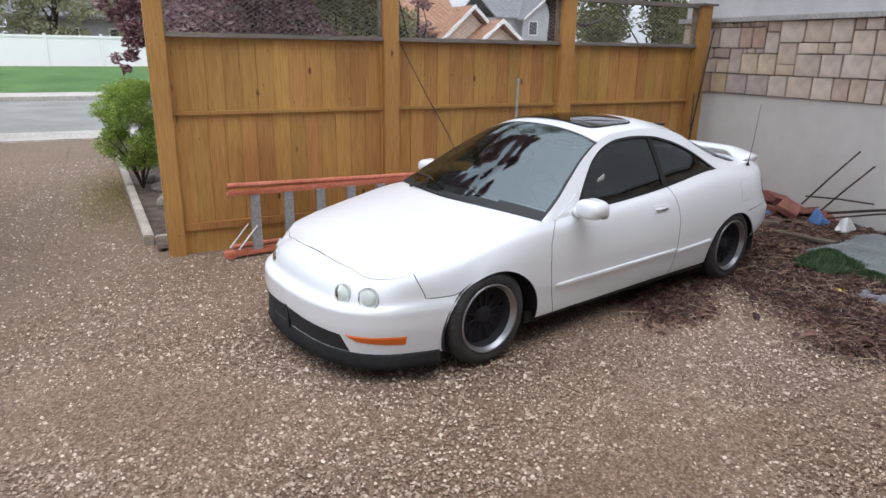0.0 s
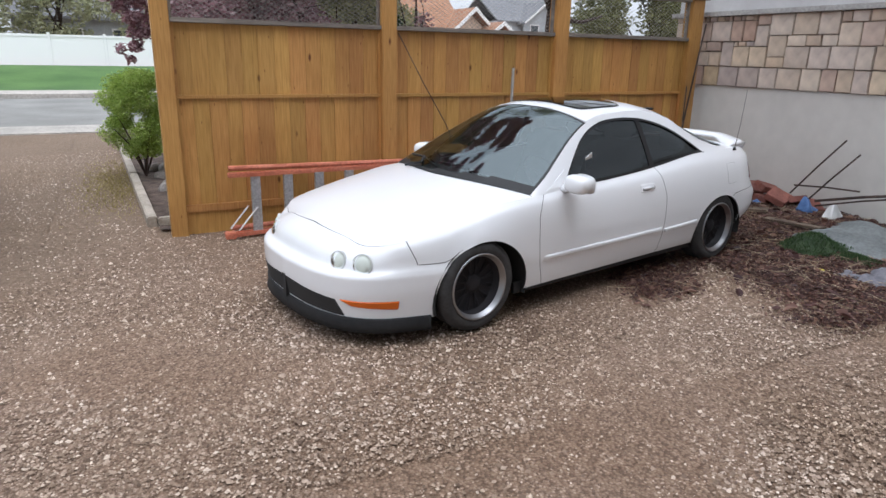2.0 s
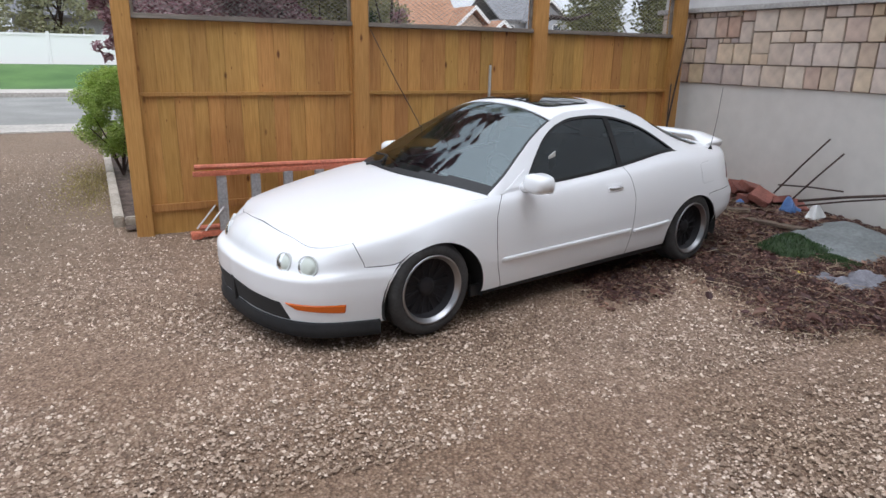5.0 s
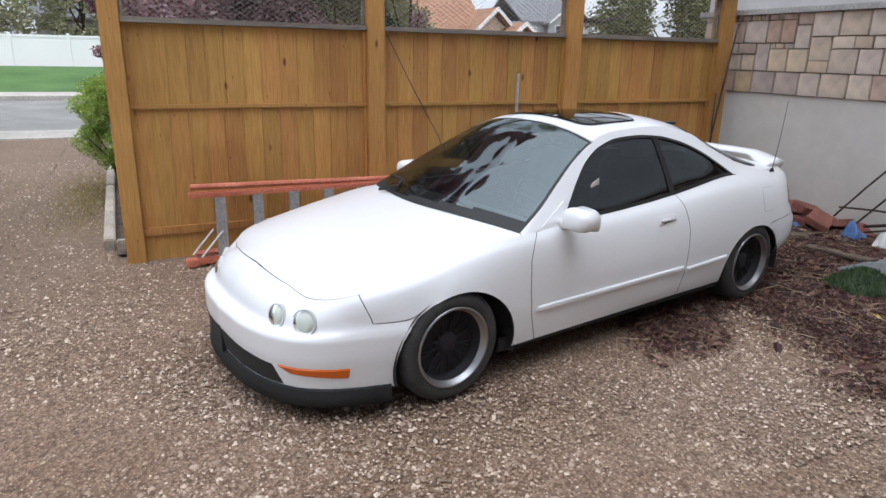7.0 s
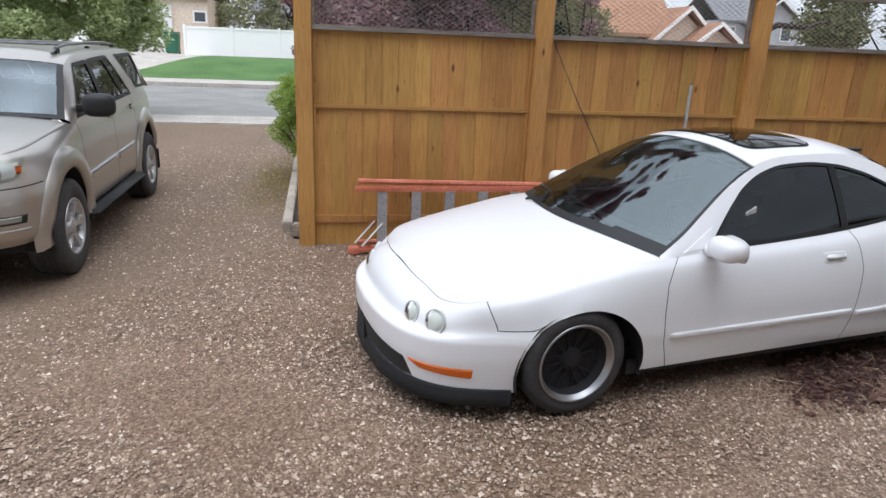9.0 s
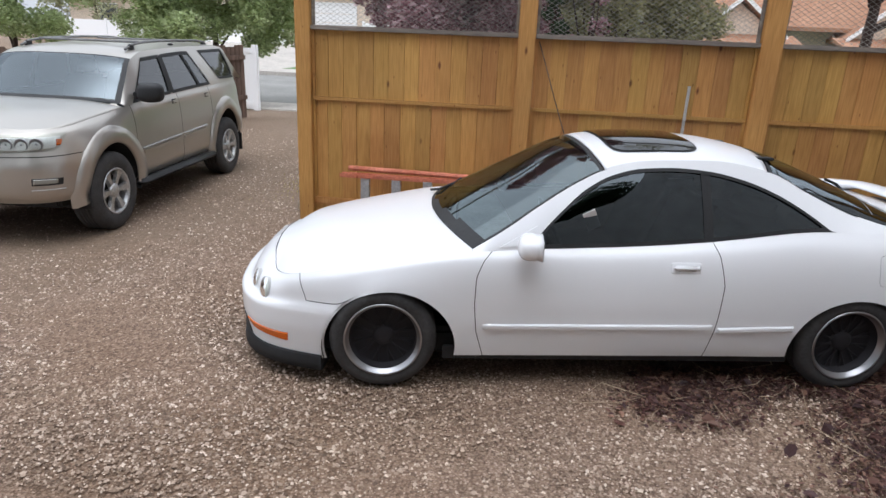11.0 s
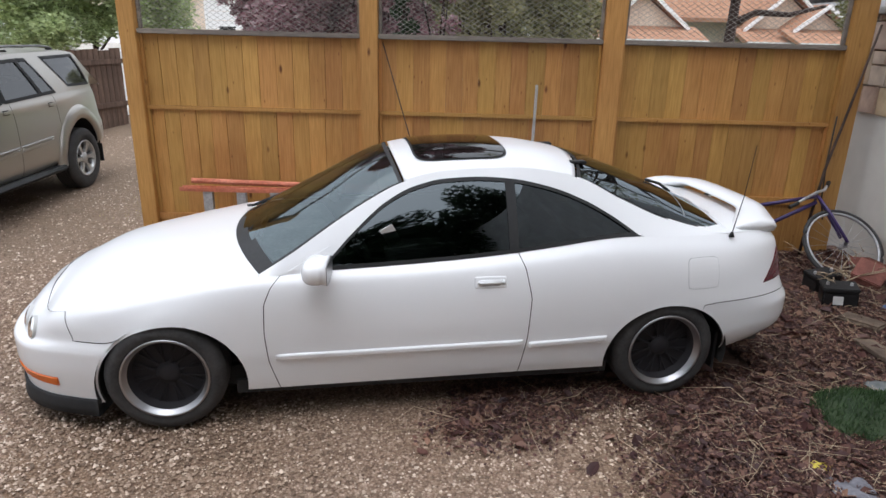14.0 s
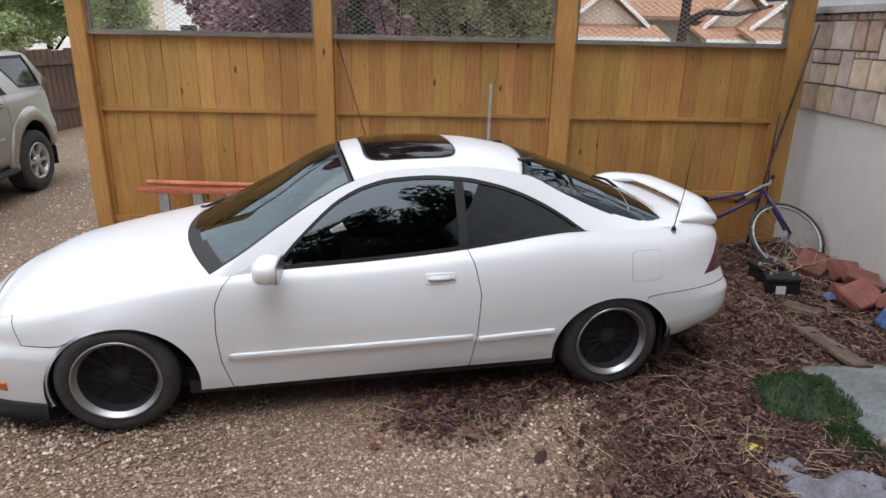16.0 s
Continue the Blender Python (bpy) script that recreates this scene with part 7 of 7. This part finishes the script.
def build_debris():
    for x, y, z, a, b, c, rx, ry, rz in ((7.08, 4.88, 0.19, 0.28, 0.22, 0.07, 24, -10, 20), (7.23, 5.12, 0.23, 0.26, 0.20, 0.07, 14, 16, -18), (7.27, 4.78, 0.16, 0.22, 0.18, 0.07, -12, 18, 35), (7.25, 5.34, 0.20, 0.24, 0.18, 0.07, 40, 8, 5), (7.24, 4.58, 0.14, 0.22, 0.18, 0.07, 10, -20, 60), (7.14, 5.04, 0.12, 0.26, 0.22, 0.09, 5, 4, -12), (7.12, 5.58, 0.17, 0.30, 0.22, 0.07, 16, -14, 48), (7.24, 5.80, 0.17, 0.24, 0.20, 0.07, -18, 22, 12)):
        ob = boxed("paver", (-a / 2, a / 2, -b / 2, b / 2, -c / 2, c / 2), M_PAVER, bevel=0.008)
        ob.matrix_basis = pose(x, y, z + 0.0, rx, ry, rz)
        tagged(ob, "dull red concrete paver tipped in the heap by the wall", "paver", group="heap of pavers")
    for x, y, rz, s in ((6.71, 5.49, 15, 0.9), (6.69, 5.20, -18, 0.95)):
        t = thing("car_battery", "dirty black battery case standing in leaves", "battery", pose(x, y, float(ground_z(x, y)) - 0.03, 4, -5, rz), group="battery cases")
        boxed("case", (-0.12 * s, 0.12 * s, -0.085 * s, 0.085 * s, 0, 0.17 * s), M_BLACK, t, bevel=0.008)
        boxed("top", (-0.125 * s, 0.125 * s, -0.09 * s, 0.09 * s, 0.172 * s, 0.20 * s), M_BLACK, t, bevel=0.006)
        boxed("sticker", (-0.05 * s, 0.02 * s, -0.0875 * s, -0.0855 * s, 0.07 * s, 0.14 * s), M_WHITELABEL, t, "pale worn sticker", bevel=0.0005)
        for k in (-1, 1):
            bm = bmesh.new()
            lathe(bm, [(0.012, 0), (0.010, 0.02), (0.001, 0.02)], 10, m=pose(k * 0.08 * s, 0, 0.2 * s, 90))
            part("terminal", bm, M_ALU, t)
    ob = boxed("stone_slab", (-0.14, 0.14, -0.07, 0.07, -0.02, 0.03), M_DIRTY, bevel=0.012)
    ob.matrix_basis = pose(6.66, 4.84, 0.082, 3, -4, -58)
    tagged(ob, "flat grey-brown stone slab half buried in leaves", "slab")
    ob = boxed("plank", (-0.30, 0.30, -0.065, 0.065, -0.012, 0.014), M_DIRTY, bevel=0.004)
    ob.matrix_basis = pose(6.53, 4.29, 0.088, 2, 3, 93)
    tagged(ob, "weathered grey plank lying in the leaves", "plank")
    crumple("tarpaulin", M_SLATE, "grey-green tarpaulin sheet spread by the wall", "tarpaulin", 6.16, 7.30, 3.16, 4.14, 0.12, 3, wave=1.0, edge=0.08)
    for i, (x0, x1, y0, y1, hh) in enumerate(((5.82, 6.32, 3.52, 3.98, 0.13), (6.02, 6.24, 3.22, 3.56, 0.05))):
        ob = crumple("turf_mat", M_TURFBACK, "crumpled dark green plastic turf mat on leaves", "mat", x0, x1, y0, y1, hh, 8 + i, wave=3.0, edge=0.4)
        ob["group"] = "turf mats"
        r2 = np.random.default_rng(40 + i)
        me = ob.data
        pts = np.array([v.co for v in me.vertices])
        k = r2.integers(0, len(pts), 3600)
        p = pts[k] + r2.normal(0, 0.008, (3600, 3)) * (1, 1, 0.3)
        d = r2.normal(0, 0.006, (3600, 3))
        d[:, 2] = r2.uniform(0.012, 0.03, 3600)
        s = r2.normal(0, 1, (3600, 3)) * (1, 1, 0)
        s *= 0.003 / np.linalg.norm(s, axis=1)[:, None]
        co = np.stack([p - s, p + s, p + d + s * 0.4, p + d - s * 0.4], 1).reshape(-1, 3)
        mesh_from("turf_surface", co, np.arange(14400).reshape(-1, 4), M_TURF, ob)
    crumple("cloth", M_CLOTH, "crumpled grey cloth lying on dead leaves", "cloth", 5.58, 6.12, 2.86, 3.14, 0.09, 21, wave=5, edge=0.5, rot=0.2)
    crumple("cloth", M_CLOTH, "small crumpled grey cloth piece on leaves", "cloth", 5.56, 5.78, 3.06, 3.28, 0.05, 25, wave=6, edge=0.5)
    crumple("yellow_wrapper", M_YELLOW, "small faded yellow plastic piece on leaves", "wrapper", 5.56, 5.68, 3.28, 3.38, 0.035, 31, 12, 12, 9, 0.4)
    crumple("white_bag", M_WHITELABEL, "small white plastic scrap on leaves", "scrap", 5.77, 5.83, 3.35, 3.41, 0.03, 33, 10, 10, 9, 0.5)
    crumple("white_bag", M_WHITELABEL, "white plastic bag by the wall", "bag", 6.98, 7.16, 4.18, 4.34, 0.16, 35, 16, 16, 5, 0.4)
    crumple("blue_bag", M_BLUE, "crumpled blue plastic bag in the heap", "bag", 7.02, 7.18, 4.46, 4.64, 0.17, 37, 16, 16, 6, 0.4)
    crumple("blue_bag", M_BLUE, "small blue plastic scrap in leaves", "bag", 6.93, 7.03, 5.0, 5.1, 0.05, 39, 10, 10, 7, 0.4)
    for p, q, r in (((7.22, 4.34, 0.865), (7.18, 4.82, 0.24), 0.009), ((7.22, 4.175, 0.745), (7.18, 4.62, 0.19), 0.009), ((7.2, 4.80, 0.33), (7.2, 4.10, 0.39), 0.009), ((7.05, 4.44, 0.24), (7.12, 3.55, 0.47), 0.014), ((7.0, 4.40, 0.20), (7.2, 3.62, 0.42), 0.009)):
        ob = stick("steel_bar", [p, tuple((Vector(p) + Vector(q)) / 2 + Vector((0, 0, 0.01))), q], r, M_STEEL, "rusty steel bar sticking out of the heap", "bar")
        ob["group"] = "steel bars"


build_debris()


def in_car(x, y):
    """True under the coupe, by its outline on the ground."""
    a = math.radians(10.63)
    u, v = (x - 2.347) * math.cos(a) + (y - 4.267) * math.sin(a), -(x - 2.347) * math.sin(a) + (y - 4.267) * math.cos(a)
    return (u > -0.6) & (u < 3.3) & (np.abs(v) < 0.6)


def build_branches():
    """Dead forked branches heaped under the bicycle in the corner."""
    rng = random.Random(61)
    heap = [(6.80, 5.55, 0.9, 0.75), (7.02, 5.42, 2.1, 0.62), (7.12, 5.66, 3.3, 0.70), (6.92, 5.74, 4.6, 0.55), (7.15, 5.30, 1.9, 0.60), (6.72, 5.40, 0.3, 0.50), (7.06, 5.86, 5.1, 0.45)]
    for x, y, a, length in heap:
        b = thing("dead_branch", "dry brown forked branch heaped in the fence corner", "branch", pose(x, y, float(ground_z(x, y)) + 0.012), "dead branches")
        bm = bmesh.new()
        p, d = Vector((0, 0, 0)), a
        for k in range(5):
            d += rng.uniform(-0.35, 0.35)
            step = length / 5
            q = p + Vector((step * math.cos(d), step * math.sin(d), rng.uniform(0.0, 0.055)))
            q.x = min(q.x, 7.33 - x)
            q.y = min(q.y, 6.28 - y)
            tube(bm, [p, q], 0.009 - 0.0013 * k, 6, 0.0077 - 0.0013 * k)
            for _ in range(2):
                e = d + rng.choice((-1, 1)) * rng.uniform(0.5, 1.1)
                w = q + Vector((0.16 * math.cos(e), 0.16 * math.sin(e), rng.uniform(0.0, 0.09))) * rng.uniform(0.5, 1.1)
                w.x, w.y = min(w.x, 7.33 - x), min(w.y, 6.28 - y)
                tube(bm, [q, q.lerp(w, 0.5) + Vector((0, 0, 0.012)), w], 0.004, 5, 0.0015)
            p = q
        part("branch", bm, M_TWIG, b, "", True)


build_branches()


def scatter_leaves():
    rng = np.random.default_rng(77)
    n = 250000
    x, y = rng.uniform(3.6, 7.36, n), rng.uniform(1.9, 6.35, n)
    k = leaf_field(x, y) + 0.2 * np.sin(x * 3.1 + y * 1.3) * np.sin(y * 2.7 - x) - 0.05 + rng.normal(0, 0.12, n)
    keep = (k > 0.0) & ~in_car(x, y)
    x, y = x[keep], y[keep]
    n = len(x)
    z = ground_z(x, y) + 0.008 + rng.uniform(0, 0.022, n)
    yaw, s = rng.uniform(0, 2 * math.pi, n), np.where(rng.uniform(size=n) < 0.02, rng.uniform(0.02, 0.05, n), rng.uniform(0.005, 0.016, n))
    a = np.stack([np.cos(yaw), np.sin(yaw), rng.normal(0, 0.22, n)], -1)
    b = np.stack([-np.sin(yaw), np.cos(yaw), rng.normal(0, 0.35, n)], -1)
    p = np.stack([x, y, z], -1)
    S = s[:, None]
    up = np.array([0, 0, 1.0])
    curl = rng.uniform(-0.2, 0.5, n)[:, None] * S
    pts = [p - a * S, p - a * 0.3 * S + b * 0.55 * S + up * curl, p + a * 0.45 * S + b * 0.45 * S + up * curl, p + a * S, p + a * 0.45 * S - b * 0.45 * S + up * curl, p - a * 0.3 * S - b * 0.55 * S + up * curl]
    co = np.stack(pts, 1).reshape(-1, 3)
    base = np.arange(n)[:, None] * 6
    f = np.concatenate([base + [0, 1, 2, 3], base + [0, 3, 4, 5]])
    tagged(mesh_from("dead_leaves", co, f, M_LEAF), "brown curled dead leaves strewn over the ground", "leaves", kind="stuff")
    # twigs and dry stalks
    bm = bmesh.new()
    r2 = random.Random(5)
    m = 0
    while m < 430:
        x, y = r2.uniform(3.6, 7.3), r2.uniform(2.3, 6.2)
        if leaf_field(x, y) < 0.0 or in_car(np.array(x), np.array(y)):
            continue
        a, L = r2.uniform(0, 6.28), 0.06 + 0.5 * r2.random() ** 2
        z = float(ground_z(x, y)) + 0.02
        bend = r2.uniform(-0.9, 0.9)
        pts = [(x, y, z), (x + L * 0.5 * math.cos(a), y + L * 0.5 * math.sin(a), z + r2.uniform(0, 0.03)), (x + L * math.cos(a + bend), y + L * math.sin(a + bend), z + r2.uniform(-0.01, 0.04))]
        tube(bm, pts, r2.uniform(0.0015, 0.004), 4, 0.0012)
        m += 1
    tagged(part("dry_twigs", bm, M_TWIG), "dry pale twigs and stalks among the leaves", "twigs", kind="stuff")
    # fine straw: thin bent blades
    n = 7500
    x, y = rng.uniform(3.6, 7.34, n), rng.uniform(2.0, 6.3, n)
    k = leaf_field(x, y) + rng.normal(0, 0.2, n) + 0.4 * np.sin(x * 5) * np.sin(y * 4.2)
    keep = (k > 0.15) & ~in_car(x, y)
    x, y = x[keep], y[keep]
    n = len(x)
    p = np.stack([x, y, ground_z(x, y) + rng.uniform(0.015, 0.04, n)], -1)
    yaw = rng.uniform(0, 2 * math.pi, n)
    d = np.stack([np.cos(yaw), np.sin(yaw), rng.normal(0, 0.12, n)], -1) * rng.uniform(0.012, 0.05, n)[:, None]
    w = np.stack([-np.sin(yaw), np.cos(yaw), np.zeros(n)], -1) * 0.0016
    bend = rng.normal(0, 0.25, n)[:, None] * d[:, [1, 0, 2]] * (1, -1, 0)
    co = np.stack([p - d - w, p - d + w, p + bend + w, p + d + w * 0.5, p + d - w * 0.5, p + bend - w], 1).reshape(-1, 3)
    base = np.arange(n)[:, None] * 6
    tagged(mesh_from("dry_straw", co, np.concatenate([base + [0, 1, 2, 5], base + [5, 2, 3, 4]]), M_TWIG), "fine pale dry straw among the leaves", "straw", kind="stuff")


scatter_leaves()


def scatter_grass():
    """Thin yellowing grass along the edge of the drive by the bed."""
    rng = np.random.default_rng(9)
    n = 5200
    x, y = rng.normal(0.62, 0.2, n), rng.normal(9.2, 0.9, n)
    keep = (x < 0.86) & (y > 7.0)
    x, y = x[keep], y[keep]
    n = len(x)
    p = np.stack([x, y, ground_z(x, y)], -1)
    d = np.stack([rng.normal(0, 0.02, n), rng.normal(0, 0.02, n), rng.uniform(0.012, 0.04, n)], -1)
    a = rng.uniform(0, 2 * math.pi, n)
    w = np.stack([np.cos(a), np.sin(a), np.zeros(n)], -1) * 0.003
    co = np.stack([p - w, p + w, p + d], 1).reshape(-1, 3)
    straw = foliage("dry_grass", [(0.22, 0.17, 0.05), (0.34, 0.27, 0.08), (0.46, 0.38, 0.14)])
    tagged(mesh_from("dry_grass", co, np.arange(n * 3).reshape(-1, 3), straw), "thin yellowing grass at the edge of the drive", "grass", kind="stuff")


scatter_grass()


def pebble_material():
    m, n, l, b = mat("pebble", (0.4, 0.34, 0.3), 0.8)
    g = n.new("ShaderNodeNewGeometry")
    r = ramp(n, l, g.outputs["Random Per Island"], [(0.0, (0.135, 0.09, 0.064)), (0.3, (0.255, 0.188, 0.14)), (0.6, (0.37, 0.285, 0.224)), (0.85, (0.51, 0.415, 0.345)), (1.0, (0.74, 0.65, 0.565))])
    big = noise_at(n, l, 0.8, 3)
    k = ramp(n, l, big.outputs["Fac"], [(0.3, (0.84, 0.76, 0.66)), (0.7, (1.08, 1.04, 1.0))])
    fine = noise_at(n, l, 90, 3)
    q = ramp(n, l, fine.outputs["Fac"], [(0.3, (0.8, 0.8, 0.8)), (0.7, (1.1, 1.1, 1.1))])
    col = mixc(n, l, 1.0, mixc(n, l, 1.0, r.outputs[0], k.outputs[0], "MULTIPLY"), q.outputs[0], "MULTIPLY")
    l.new(col, b.inputs["Base Color"])
    return m


def scatter_pebbles():
    rng = np.random.default_rng(123)
    n = 500000
    # denser towards the open yard
    x = rng.uniform(-3.0, 7.3, n)
    y = 0.9 + 11.5 * rng.uniform(0, 1, n) ** 2.1
    y = np.where(y < 2.4, y - np.abs(rng.normal(0, 0.45, n)), y)
    dens = 0.80 + 0.20 * np.sin(x * 1.3 + 0.8 * np.sin(y * 1.1)) * np.sin(y * 1.7 + x * 0.5 + 1)
    leafy = leaf_field(x, y) + 0.2 * np.sin(x * 3.1 + y * 1.3) * np.sin(y * 2.7 - x)
    keep = (rng.uniform(size=n) < dens * (1 - 0.6 * np.clip((y - 1.2 * x - 3.4) / 3.4, 0, 1))) & ~((leafy > 0.0) & (rng.uniform(size=n) < 0.78 + 0.19 * (leafy > 0.25))) & ~in_car(x, y) & ~((y > 6.35) & (x > 0.9))
    x, y = x[keep], y[keep]
    n = len(x)
    r = rng.gamma(5.0, 0.0014, n).clip(0.003, 0.017)
    z = ground_z(x, y) + r * 0.05
    base = np.array([(1, 0, 0), (-1, 0, 0), (0, 1, 0), (0, -1, 0), (0, 0, 1)], float)
    tris = np.array([(0, 2, 4), (2, 1, 4), (1, 3, 4), (3, 0, 4)])
    v = base[None] * (r[:, None, None] * rng.uniform(0.7, 1.35, (n, 5, 1))) * np.array([1, 0.85, 0.8])
    v += rng.normal(0, 0.11, (n, 5, 3)) * r[:, None, None]
    a = rng.uniform(0, 2 * math.pi, n)
    c, s = np.cos(a)[:, None], np.sin(a)[:, None]
    v = np.stack([v[..., 0] * c - v[..., 1] * s, v[..., 0] * s + v[..., 1] * c, v[..., 2]], -1)
    co = (v + np.stack([x, y, z], -1)[:, None]).reshape(-1, 3)
    f = (np.arange(n)[:, None, None] * 5 + tris[None]).reshape(-1, 3)
    tagged(mesh_from("gravel", co, f, pebble_material(), smooth=True), "loose tan, pink and grey pea gravel stones", "gravel", kind="stuff")


scatter_pebbles()
